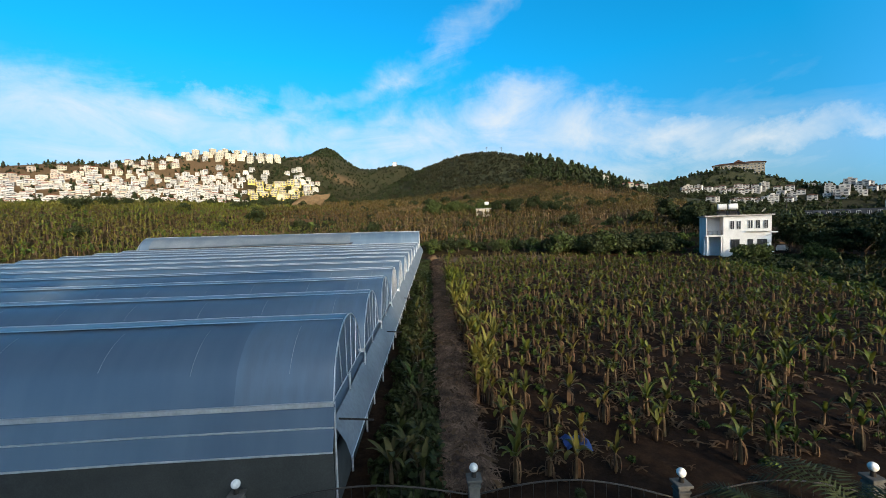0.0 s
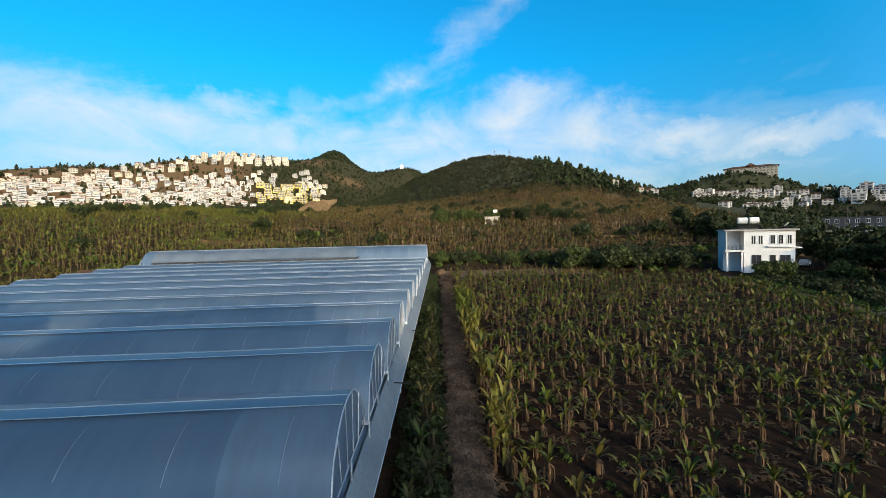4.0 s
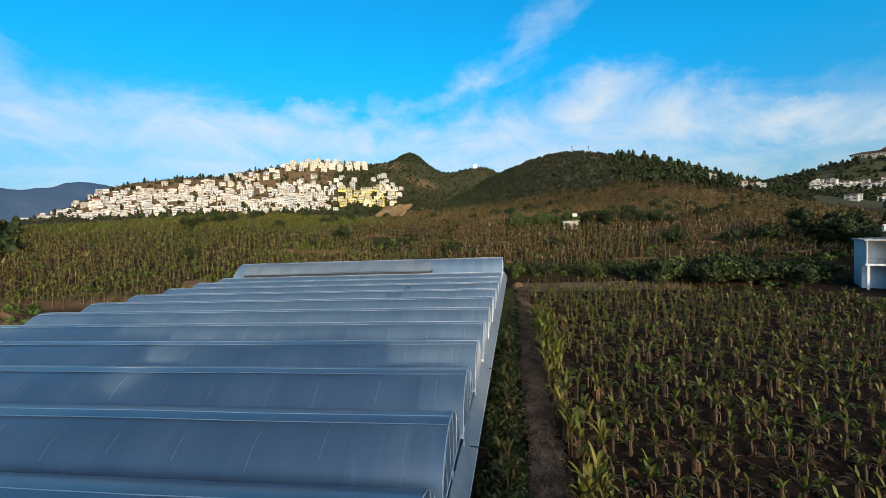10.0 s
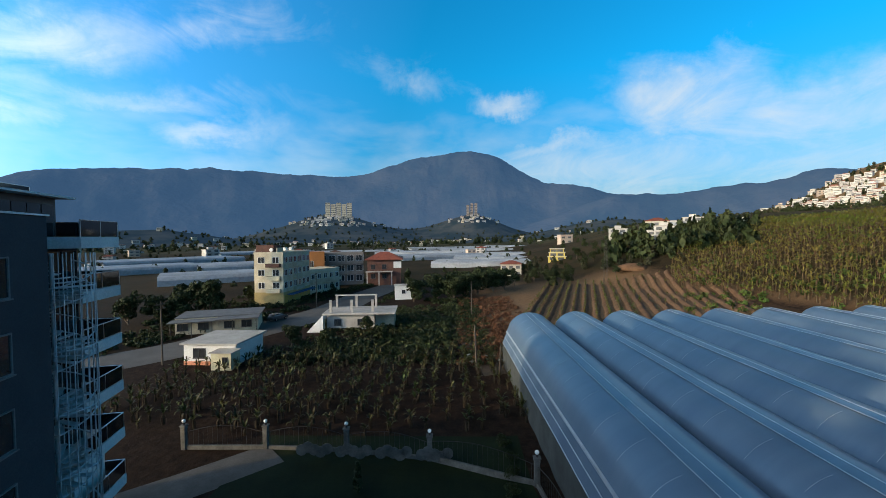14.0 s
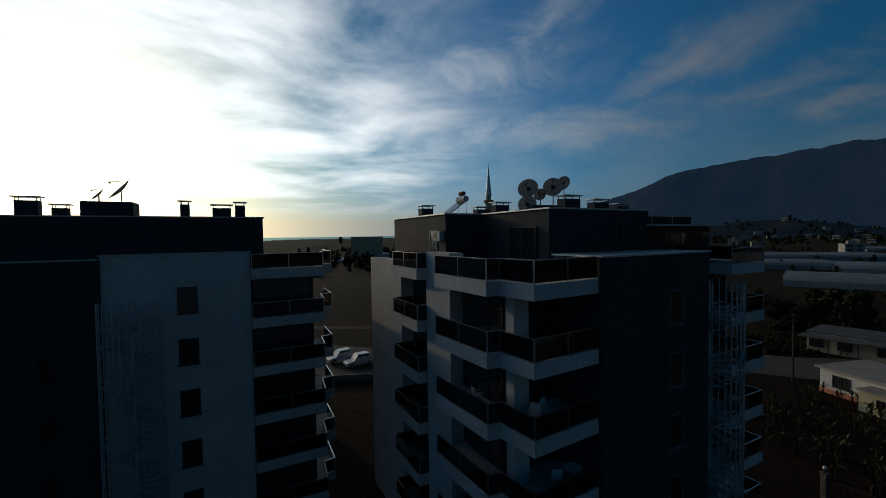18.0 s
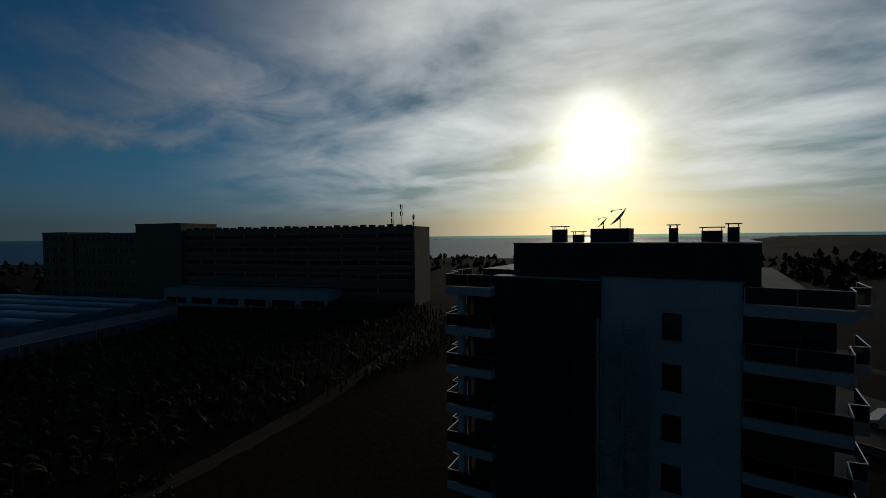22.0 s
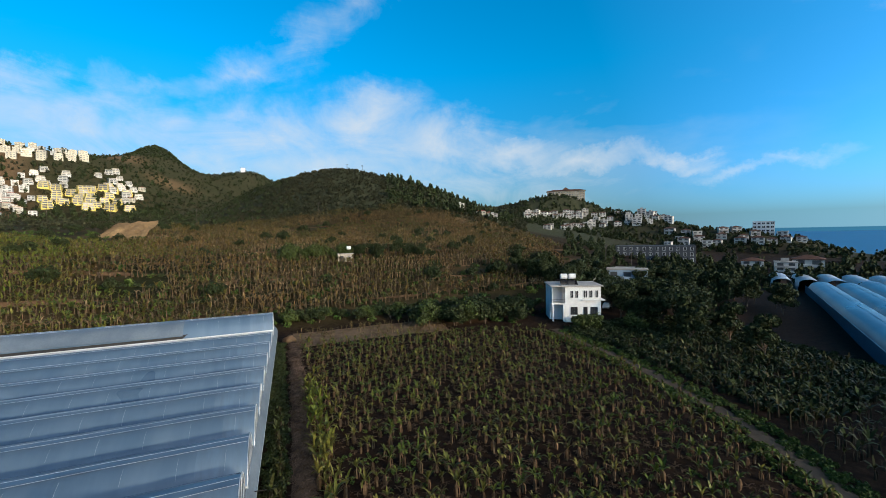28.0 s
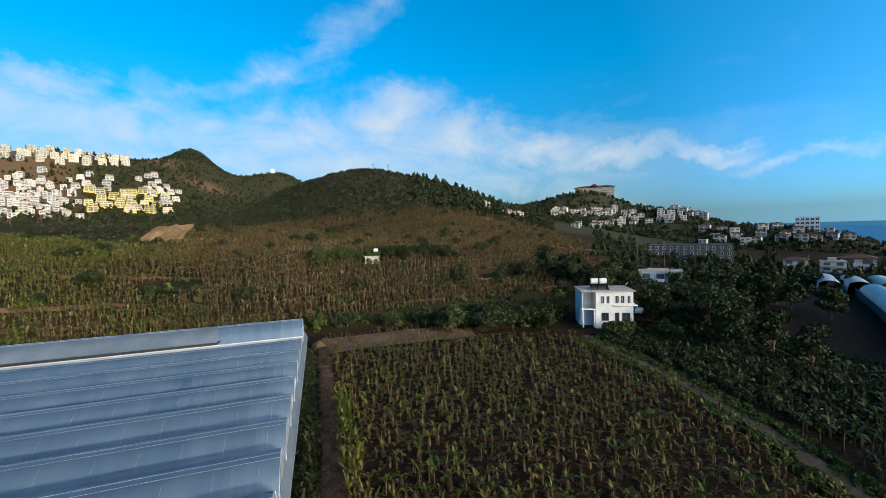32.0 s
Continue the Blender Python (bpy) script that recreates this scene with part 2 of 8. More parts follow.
    link(nt, sky, 0, hs, 0)
    link(nt, hs, 0, mix, 6)
    link(nt, cc, 0, mix, 7)
    # the sun behind thin cloud
    gp = N("ShaderNodeMath", operation="POWER", i1=260.0)
    dm = N("ShaderNodeMath", operation="MAXIMUM", i1=0.0)
    link(nt, dot, "Value", dm, 0)
    link(nt, dm, 0, gp, 0)
    gs = N("ShaderNodeVectorMath", operation="SCALE")
    gs.inputs[0].default_value = (90.0, 86.0, 62.0)
    link(nt, gp, 0, gs, "Scale")
    add = N("ShaderNodeVectorMath", operation="ADD")
    link(nt, mix, 2, add, 0)
    link(nt, gs, 0, add, 1)
    # below the horizon line: the sea's far blue
    under = N("ShaderNodeMapRange", **{"From Min": 0.0006, "From Max": -0.0006})
    link(nt, sep, "Z", under, 0)
    far = N("ShaderNodeMix", data_type="RGBA")
    deep = N("ShaderNodeVectorMath", operation="MULTIPLY")
    deep.inputs[1].default_value = (0.22, 0.42, 0.55)
    link(nt, add, 0, deep, 0)
    link(nt, under, 0, far, 0)
    link(nt, add, 0, far, 6)
    link(nt, deep, 0, far, 7)
    link(nt, far, 2, bg, "Color")
    bg.inputs["Strength"].default_value = 0.132
    nt.links.new(bg.outputs[0], out.inputs[0])


def node(nt, kind, **kw):
    n = nt.nodes.new(kind)
    for k, v in kw.items():
        if k in ("i0", "i1", "i2"):
            n.inputs[int(k[1])].default_value = v
        elif k in n.inputs:
            n.inputs[k].default_value = v
        elif k == "sky_type":
            n.sky_type = v
        elif k == "sun_disc":
            n.sun_disc = v
        elif k == "sun_elevation":
            n.sun_elevation = v
        elif k == "sun_rotation":
            n.sun_rotation = v
        elif k == "altitude":
            n.altitude = v
        elif k == "air_density":
            n.air_density = v
        elif k == "dust_density":
            n.dust_density = v
        elif k == "ozone_density":
            n.ozone_density = v
        elif k == "operation":
            n.operation = v
        elif k == "data_type":
            n.data_type = v
        elif k == "blend_type":
            n.blend_type = v
    return n


def link(nt, a, out, b, inp):
    nt.links.new(a.outputs[out], b.inputs[inp])


sky_world()

# ---- materials ----
MATS = {}


def mat(name, color, color2=None, rough=0.8, metal=0.0, scale=1.0, fine=12.0, bump=0.15, vary=0.0, alpha=1.0, spec=0.5, lo=0.35, hi=0.65, stretch=(1, 1, 1), glow=None, island=0.0, trans=0.0):
    """A procedural surface: two colours mixed by coarse noise, a fine grain over them, relief, and change from piece to piece."""
    if name in MATS:
        return MATS[name]
    m = bpy.data.materials.new(name)
    MATS[name] = m
    m.use_nodes = True
    nt = m.node_tree
    b = nt.nodes["Principled BSDF"]
    b.inputs["Roughness"].default_value, b.inputs["Metallic"].default_value = rough, metal
    b.inputs["Specular IOR Level"].default_value = spec if rough < 0.48 else min(spec, 0.12)
    co = node(nt, "ShaderNodeTexCoord")
    geo = node(nt, "ShaderNodeNewGeometry")
    mp = node(nt, "ShaderNodeMapping")
    mp.inputs["Scale"].default_value = stretch
    link(nt, geo, "Position", mp, 0)
    n1 = node(nt, "ShaderNodeTexNoise", Scale=scale, Detail=5.0, Roughness=0.6)
    n2 = node(nt, "ShaderNodeTexNoise", Scale=fine, Detail=4.0, Roughness=0.65)
    link(nt, mp, 0, n1, "Vector")
    link(nt, mp, 0, n2, "Vector")
    r = node(nt, "ShaderNodeMapRange", **{"From Min": lo, "From Max": hi})
    link(nt, n1, 0, r, 0)
    mix = node(nt, "ShaderNodeMix", data_type="RGBA")
    c2 = color2 or tuple(c * 0.72 for c in color)
    mix.inputs[6].default_value, mix.inputs[7].default_value = (*color, 1), (*c2, 1)
    link(nt, r, 0, mix, 0)
    g = node(nt, "ShaderNodeMapRange", **{"From Min": 0.3, "From Max": 0.7, "To Min": 0.82, "To Max": 1.15})
    link(nt, n2, 0, g, 0)
    val = g
    if vary:
        oi = node(nt, "ShaderNodeObjectInfo") if not island else geo
        key = "Random" if not island else "Random Per Island"
        vr = node(nt, "ShaderNodeMapRange", **{"To Min": 1 - vary, "To Max": 1 + vary})
        link(nt, oi, key, vr, 0)
        mu = node(nt, "ShaderNodeMath", operation="MULTIPLY")
        link(nt, g, 0, mu, 0)
        link(nt, vr, 0, mu, 1)
        val = mu
    hs = node(nt, "ShaderNodeHueSaturation")
    link(nt, mix, 2, hs, "Color")
    link(nt, val, 0, hs, "Value")
    link(nt, hs, 0, b, "Base Color")
    if bump:
        bp = node(nt, "ShaderNodeBump", Strength=bump, Distance=0.05)
        link(nt, n2, 0, bp, "Height")
        link(nt, bp, 0, b, "Normal")
    if alpha < 1:
        b.inputs["Alpha"].default_value = alpha
    if trans:
        b.inputs["Transmission Weight"].default_value = trans
    if glow:
        b.inputs["Emission Color"].default_value = (*glow[0], 1)
        b.inputs["Emission Strength"].default_value = glow[1]
    return m


white_wall = mat("white_render", (0.595, 0.595, 0.5865), (0.493, 0.493, 0.4845), 0.85, scale=0.35, fine=9, bump=0.015)
grey_wall = mat("grey_render", (0.052, 0.057, 0.066), (0.041, 0.045, 0.053), 0.75, scale=0.4, fine=14, bump=0.04)
dark_glass = mat("smoked_glass", (0.012, 0.012, 0.014), (0.010, 0.010, 0.012), 0.06, scale=0.5, bump=0.0, spec=0.6)
window_glass = mat("window_glass", (0.02, 0.023, 0.027), (0.03, 0.033, 0.036), 0.05, scale=0.4, bump=0.0, spec=0.7)
chrome = mat("steel", (0.62, 0.63, 0.65), (0.5, 0.5, 0.52), 0.32, 1.0, scale=3, bump=0.02)
galv = mat("galvanised_pipe", (0.62, 0.64, 0.66), (0.5, 0.52, 0.54), 0.5, 0.6, scale=3, bump=0.03)
dark_metal = mat("dark_metal", (0.03, 0.03, 0.032), (0.05, 0.045, 0.04), 0.5, 0.5, scale=3, bump=0.03)


def film_sheet():
    """Stretched plastic film: milky, glossy, with soft wrinkles and dusty streaks running down the arches."""
    m = bpy.data.materials.new("greenhouse_film")
    m.use_nodes = True
    nt = m.node_tree
    b = nt.nodes["Principled BSDF"]
    geo = node(nt, "ShaderNodeNewGeometry")
    mp = node(nt, "ShaderNodeMapping")
    mp.inputs["Scale"].default_value = (1.0, 0.12, 0.12)
    link(nt, geo, "Position", mp, 0)
    wr = node(nt, "ShaderNodeTexNoise", Scale=1.6, Detail=4.0, Roughness=0.5)
    st = node(nt, "ShaderNodeTexNoise", Scale=0.45, Detail=5.0, Roughness=0.6)
    big = node(nt, "ShaderNodeTexNoise", Scale=0.08, Detail=3.0)
    link(nt, mp, 0, wr, "Vector")
    link(nt, mp, 0, st, "Vector")
    link(nt, geo, "Position", big, "Vector")
    r = node(nt, "ShaderNodeMapRange", **{"From Min": 0.35, "From Max": 0.7})
    link(nt, st, 0, r, 0)
    mx = node(nt, "ShaderNodeMix", data_type="RGBA")
    mx.inputs[6].default_value, mx.inputs[7].default_value = (0.056, 0.094, 0.145, 1), (0.082, 0.124, 0.176, 1)
    link(nt, r, 0, mx, 0)
    link(nt, mx, 2, b, "Base Color")
    rr = node(nt, "ShaderNodeMapRange", **{"From Min": 0.3, "From Max": 0.7, "To Min": 0.27, "To Max": 0.36})
    link(nt, big, 0, rr, 0)
    link(nt, rr, 0, b, "Roughness")
    b.inputs["Specular IOR Level"].default_value = 0.45
    bp = node(nt, "ShaderNodeBump", Strength=0.05, Distance=0.06)
    link(nt, wr, 0, bp, "Height")
    link(nt, bp, 0, b, "Normal")
    return m


film = film_sheet()
film_dull = mat("dusty_film", (0.30, 0.33, 0.36), (0.22, 0.25, 0.28), 0.45, scale=0.4, fine=6, bump=0.05)
soil = mat("soil", (0.0792, 0.054, 0.036), (0.1224, 0.0828, 0.054), 0.95, scale=0.12, fine=3.5, bump=0.5)
concrete = mat("concrete", (0.36, 0.34, 0.31), (0.27, 0.25, 0.23), 0.9, scale=0.5, fine=8, bump=0.15)
asphalt = mat("asphalt", (0.075, 0.072, 0.068), (0.10, 0.095, 0.09), 0.9, scale=0.25, fine=20, bump=0.15)
roof_tile = mat("red_roof_tiles", (0.20, 0.058, 0.038), (0.13, 0.045, 0.032), 0.85, scale=0.8, fine=10, bump=0.25, vary=0.15)
banana_leaf = mat("banana_leaf", (0.044, 0.064, 0.009), (0.084, 0.069, 0.017), 0.5, scale=0.2, fine=2.0, bump=0.1, vary=0.35, island=1)
dry_leaf = mat("dry_leaf", (0.105, 0.066, 0.036), (0.056, 0.034, 0.020), 0.9, scale=0.6, fine=4, bump=0.2, vary=0.3, island=1)
stem_mat = mat("banana_stem", (0.10, 0.072, 0.042), (0.052, 0.036, 0.021), 0.8, scale=1.5, fine=8, bump=0.2, vary=0.25, island=1)
# banana stem and leaf again, darkened in colour for plots lying in shade
shade_stem = mat("dark_banana_stem", (0.040, 0.031, 0.019), (0.022, 0.017, 0.011), 0.85, scale=1.5, fine=8, bump=0.2, vary=0.25, island=1)
shade_leaf = mat("deep_green_banana_leaf", (0.024, 0.038, 0.009), (0.048, 0.038, 0.015), 0.55, scale=0.35, fine=2.0, bump=0.1, vary=0.4, island=1)
hill_leaf = mat("dry_hill_leaf", (0.056, 0.052, 0.012), (0.112, 0.068, 0.025), 0.6, scale=0.045, fine=1.5, bump=0.1, vary=0.4, island=1)
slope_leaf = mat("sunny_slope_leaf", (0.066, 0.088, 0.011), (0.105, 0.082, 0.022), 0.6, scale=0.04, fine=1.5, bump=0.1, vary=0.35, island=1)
bush_mat = mat("bush_leaf", (0.0165, 0.0250, 0.0080), (0.0265, 0.0330, 0.0115), 0.65, scale=0.3, fine=3, bump=0.1, vary=0.4, island=1)
wood_leaf = mat("olive_wood_leaf", (0.019, 0.023, 0.011), (0.037, 0.035, 0.018), 0.7, scale=0.03, fine=2, bump=0.1, vary=0.45, island=1)
bark = mat("bark", (0.12, 0.085, 0.06), (0.08, 0.06, 0.045), 0.95, scale=2, fine=10, bump=0.4)
sea_mat = mat("sea_water", (0.008, 0.06, 0.15), (0.012, 0.075, 0.17), 0.42, scale=0.004, fine=0.25, bump=0.5, spec=0.25)


def ground_mat():
    m = bpy.data.materials.new("hillside_ground")
    m.use_nodes = True
    nt = m.node_tree
    b = nt.nodes["Principled BSDF"]
    b.inputs["Roughness"].default_value = 0.95
    b.inputs["Specular IOR Level"].default_value = 0.05
    geo = node(nt, "ShaderNodeNewGeometry")
    at = node(nt, "ShaderNodeVertexColor")
    at.layer_name = "cover"
    sep = node(nt, "ShaderNodeSeparateColor")
    link(nt, at, 0, sep, 0)
    big = node(nt, "ShaderNodeTexNoise", Scale=0.035, Detail=6.0, Roughness=0.62)
    fine = node(nt, "ShaderNodeTexNoise", Scale=0.9, Detail=6.0, Roughness=0.7)
    grain = node(nt, "ShaderNodeTexNoise", Scale=7.0, Detail=4.0, Roughness=0.7)
    for n in (big, fine, grain):
        link(nt, geo, "Position", n, "Vector")

    def ramp(src, a, c, lo, hi):
        r = node(nt, "ShaderNodeMapRange", **{"From Min": lo, "From Max": hi})
        link(nt, src, 0, r, 0)
        mx = node(nt, "ShaderNodeMix", data_type="RGBA")
        mx.inputs[6].default_value, mx.inputs[7].default_value = (*a, 1), (*c, 1)
        link(nt, r, 0, mx, 0)
        return mx
    earth = ramp(fine, (0.0095, 0.0058, 0.0043), (0.031, 0.0188, 0.0118), 0.32, 0.68)
    grass = ramp(big, (0.0170, 0.0190, 0.0068), (0.0520, 0.0360, 0.0158), 0.36, 0.60)
    scrub = ramp(fine, (0.019, 0.024, 0.011), (0.060, 0.058, 0.032), 0.35, 0.66)
    bare = ramp(fine, (0.180, 0.112, 0.060), (0.115, 0.068, 0.038), 0.35, 0.65)
    cur = earth
    for key, lay in (("Red", grass), ("Green", scrub), ("Blue", bare)):
        f = node(nt, "ShaderNodeMath", operation="MULTIPLY_ADD", i1=1.6, i2=-0.3)
        link(nt, sep, key, f, 0)
        k = node(nt, "ShaderNodeMath", operation="ADD")
        nn = node(nt, "ShaderNodeMath", operation="MULTIPLY_ADD", i1=0.9, i2=-0.45)
        link(nt, fine, 0, nn, 0)
        link(nt, f, 0, k, 0)
        link(nt, nn, 0, k, 1)
        k.use_clamp = True
        mx = node(nt, "ShaderNodeMix", data_type="RGBA")
        link(nt, k, 0, mx, 0)
        link(nt, cur, 2, mx, 6)
        link(nt, lay, 2, mx, 7)
        cur = mx
    hs = node(nt, "ShaderNodeHueSaturation")
    g = node(nt, "ShaderNodeMapRange", **{"From Min": 0.3, "From Max": 0.7, "To Min": 0.7, "To Max": 1.25})
    link(nt, grain, 0, g, 0)
    link(nt, cur, 2, hs, "Color")
    link(nt, g, 0, hs, "Value")
    link(nt, hs, 0, b, "Base Color")
    bp = node(nt, "ShaderNodeBump", Strength=0.6, Distance=0.25)
    link(nt, fine, 0, bp, "Height")
    link(nt, bp, 0, b, "Normal")
    return m


# ---- land ----
SEA = -9.0


def smooth(a, b, v):
    t = np.clip((v - a) / (b - a), 0, 1)
    return t * t * (3 - 2 * t)


def hill(x, y, az, dist, along, across, h):
    """A rounded hill at a bearing and distance from the origin; along: half width round the bearing, across: in depth."""
    a = radians(az)
    cx, cy = -math.sin(a) * dist, math.cos(a) * dist
    u = (x - cx) * math.cos(a) + (y - cy) * math.sin(a)
    v = -(x - cx) * math.sin(a) + (y - cy) * math.cos(a)
    return h * np.exp(-(u / along) ** 2 - (v / across) ** 2)


def height(x, y):
    x, y = np.asarray(x, float), np.asarray(y, float)
    az, d = np.degrees(np.arctan2(-x, y)), np.hypot(x, y)
    north = 0.056 * np.clip(y - 6, 0, 84) * (1 - 0.55 * smooth(70, 110, x))
    y0 = 92 + 0.40 * np.clip(x + 20, -260, 0)
    s = np.clip(y - y0, 0, 400)
    rise = 0.20 * np.clip(s, 0, 70) + 0.085 * np.clip(s - 70, 0, 140) + 0.05 * np.clip(s - 210, 0, 300)
    rise = rise * smooth(84, 62, az) * smooth(-60, -30, az)
    z = north + rise
    z = z + hill(x, y, -9, 480, 84, 125, 52) + hill(x, y, -20, 430, 62, 90, 18) + hill(x, y, 0, 600, 70, 120, 42) + hill(x, y, -19, 330, 55, 70, 8)
    z = z + hill(x, y, 13, 1100, 80, 240, 132) + hill(x, y, 3, 1300, 330, 300, 112) + hill(x, y, 3, 900, 100, 150, 92)
    z = z + hill(x, y, 22, 860, 150, 190, 102) + hill(x, y, 33, 880, 130, 170, 57) + hill(x, y, 42, 900, 150, 160, 38) + hill(x, y, 52, 950, 130, 150, 12) + hill(x, y, 46, 880, 72, 160, 33) + hill(x, y, 40, 880, 60, 160, 13)
    z = z + hill(x, y, -38, 610, 66, 70, 38) + hill(x, y, -28, 560, 90, 100, 20) + hill(x, y, -47, 600, 60, 90, 14)
    z = z + hill(x, y, -49, 550, 50, 70, 18) + hill(x, y, -56, 500, 50, 70, 15) + hill(x, y, -61, 480, 45, 70, 9)
    z = z + hill(x, y, 107, 1950, 300, 260, 112) + hill(x, y, 88, 2050, 210, 220, 105) + hill(x, y, 97, 2300, 900, 320, 50) + hill(x, y, 128, 1500, 260, 200, 48) + hill(x, y, 72, 1500, 260, 200, 42)
    # valley plain falls gently westwards, coast drops into the sea
    coast = 545 + 60 * np.sin(np.radians(az * 3)) + 500 * smooth(-60, -42, az) * (az < 0) * (az > -100) + 4000 * smooth(-165, -175, az) * (az < 0) + 4000 * (az > -42)
    z = z - 15 * smooth(coast - 60, coast + 40, d)
    z = z - 2.5 * smooth(120, 400, d) * smooth(-40, -70, az) * (az > -180)
    n1 = np.sin(x * 0.013 + 1.3) * np.cos(y * 0.011) * 1.0 + np.sin(x * 0.041) * np.sin(y * 0.037 + 2) * 0.5
    z = z + n1 * smooth(95, 220, d) * (1 + 2.5 * smooth(300, 900, d))
    return z


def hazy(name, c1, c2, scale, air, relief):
    """A far slope: two rough colours, relief, and air haze put in as a bluish glow."""
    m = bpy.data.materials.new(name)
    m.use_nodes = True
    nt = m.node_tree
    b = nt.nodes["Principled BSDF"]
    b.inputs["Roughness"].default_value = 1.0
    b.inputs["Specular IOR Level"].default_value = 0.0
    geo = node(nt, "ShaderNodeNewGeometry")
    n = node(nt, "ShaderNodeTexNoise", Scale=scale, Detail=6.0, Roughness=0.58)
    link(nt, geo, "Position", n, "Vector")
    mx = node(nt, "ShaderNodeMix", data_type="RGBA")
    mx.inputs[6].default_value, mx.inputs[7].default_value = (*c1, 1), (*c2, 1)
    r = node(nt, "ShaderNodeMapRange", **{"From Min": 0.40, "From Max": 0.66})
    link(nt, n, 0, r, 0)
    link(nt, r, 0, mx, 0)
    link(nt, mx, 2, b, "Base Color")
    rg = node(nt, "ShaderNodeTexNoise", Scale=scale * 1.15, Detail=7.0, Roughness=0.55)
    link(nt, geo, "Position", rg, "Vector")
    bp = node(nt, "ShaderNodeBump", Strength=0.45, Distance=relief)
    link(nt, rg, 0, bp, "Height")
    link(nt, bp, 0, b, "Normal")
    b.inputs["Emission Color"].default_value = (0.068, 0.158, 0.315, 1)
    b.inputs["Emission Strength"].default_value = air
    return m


def ground_sheet():
    rings = [0.0]
    step = 1.6
    while rings[-1] < 4850:
        rings.append(rings[-1] + step)
        if rings[-1] > 60:
            step = max(1.6, rings[-1] * 0.024)
    R = np.array(rings[1:])
    A = np.radians(np.arange(0, 360, 0.75))
    rr, aa = np.meshgrid(R, A, indexing="ij")
    x, y = -np.sin(aa) * rr, np.cos(aa) * rr
    z = height(x, y)
    nr, na = rr.shape
    verts = np.stack([x.ravel(), y.ravel(), z.ravel()], 1)
    i = np.arange(nr - 1)[:, None] * na + np.arange(na)[None]
    j = np.arange(nr - 1)[:, None] * na + (np.arange(na)[None] + 1) % na
    faces = np.stack([i, j, j + na, i + na], -1).reshape(-1, 4)
    verts = np.vstack([verts, [[0, 0, float(height(0, 0))]]])
    c = len(verts) - 1
    tri = [(c, (k + 1) % na, k) for k in range(na)]
    fd, fa = np.hypot(*verts[faces[:, 0], :2].T), np.degrees(np.arctan2(-verts[faces[:, 0], 0], verts[faces[:, 0], 1]))
    far = (fd > 1150) & (fa > 58) & (fa < 172)
    me = bpy.data.meshes.new("ground")
    me.from_pydata(verts.tolist(), [], faces[~far].tolist() + tri)
    used, back = np.unique(faces[far], return_inverse=True)
    hills = bpy.data.meshes.new("backdrop")
    hills.from_pydata(verts[used].tolist(), [], back.reshape(-1, 4).tolist())
    hills.polygons.foreach_set("use_smooth", [True] * len(hills.polygons))
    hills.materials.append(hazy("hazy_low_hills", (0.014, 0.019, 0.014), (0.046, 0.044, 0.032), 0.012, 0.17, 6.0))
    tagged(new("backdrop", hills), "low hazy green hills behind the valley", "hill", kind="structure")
    az, d = np.degrees(np.arctan2(-verts[:, 0], verts[:, 1])), np.hypot(verts[:, 0], verts[:, 1])
    X, Y = verts[:, 0], verts[:, 1]
    grass = smooth(88, 100, Y) * smooth(-60, -20, az) * 0.75 * smooth(1100, 700, d)
    grass = np.maximum(grass, 0.7 * smooth(82, 92, Y - 0.30 * np.minimum(X + 30, 0)) * (X < 0) * (az < 62))
    grass = np.maximum(grass, 0.55 * smooth(110, 180, d) * (az > 60))
    grass = np.maximum(grass, 0.35 * smooth(-20, -60, Y) * (az > 60))
    scrub = np.maximum(smooth(290, 330, d) * smooth(3, -2, az) * smooth(-60, -34, az), smooth(330, 480, d) * smooth(60, -10, az) * 0.62)
    scrub = np.maximum(scrub, smooth(500, 800, d) * 0.62)
    bare = 0.9 * np.exp(-((X + 66) / 16) ** 2 - ((Y - 236) / 13) ** 2) + 0.75 * np.exp(-((X + 234) / 36) ** 2 - ((Y - 828) / 40) ** 2) + 0.7 * np.exp(-((X + 154) / 40) ** 2 - ((Y - 765) / 26) ** 2) + 0.80 * smooth(3, 12, Y) * smooth(-57, -62, X) * smooth(75, 52, Y) * smooth(-165, -135, X)
    bare = np.maximum(bare, 0.5 * np.exp(-((Y - 86 - 0.02 * X) / 3.0) ** 2) * (X > 0) * (X < 45))
    bare = np.maximum(bare, 0.55 * np.exp(-((Y - 88 - 0.30 * np.minimum(X + 30, 0)) / 5.0) ** 2) * smooth(-2, -12, X) * (X > -110))
    bare = np.maximum(bare, 0.62 * smooth(21, 25, az) * smooth(56, 52, az) * smooth(430, 520, d) * smooth(960, 880, d))
    col = me.color_attributes.new("cover", "FLOAT_COLOR", "POINT")
    col.data.foreach_set("color", np.stack([grass, scrub, np.clip(bare, 0, 1), np.ones(len(verts))], 1).astype(np.float32).ravel())
    me.polygons.foreach_set("use_smooth", [True] * len(me.polygons))
    me.materials.append(ground_mat())
    return tagged(new("ground", me), "earthy sloping farmland rising to scrubby green hills", "ground", kind="structure")


ground_sheet()


def part(name, bm, material, parent=None, label="", shade=False):
    me = bpy.data.meshes.new(name)
    bm.to_mesh(me)
    bm.free()
    for m in (material if isinstance(material, (list, tuple)) else [material]):
        me.materials.append(m)
    if shade:
        me.polygons.foreach_set("use_smooth", [True] * len(me.polygons))
    ob = new(name, me)
    if parent:
        ob.parent = parent
    if label:
        ob["label"] = label
    return ob


def mesh_part(name, me, parent=None, label=""):
    ob = new(name, me)
    if parent:
        ob.parent = parent
    if label:
        ob["label"] = label
    return ob


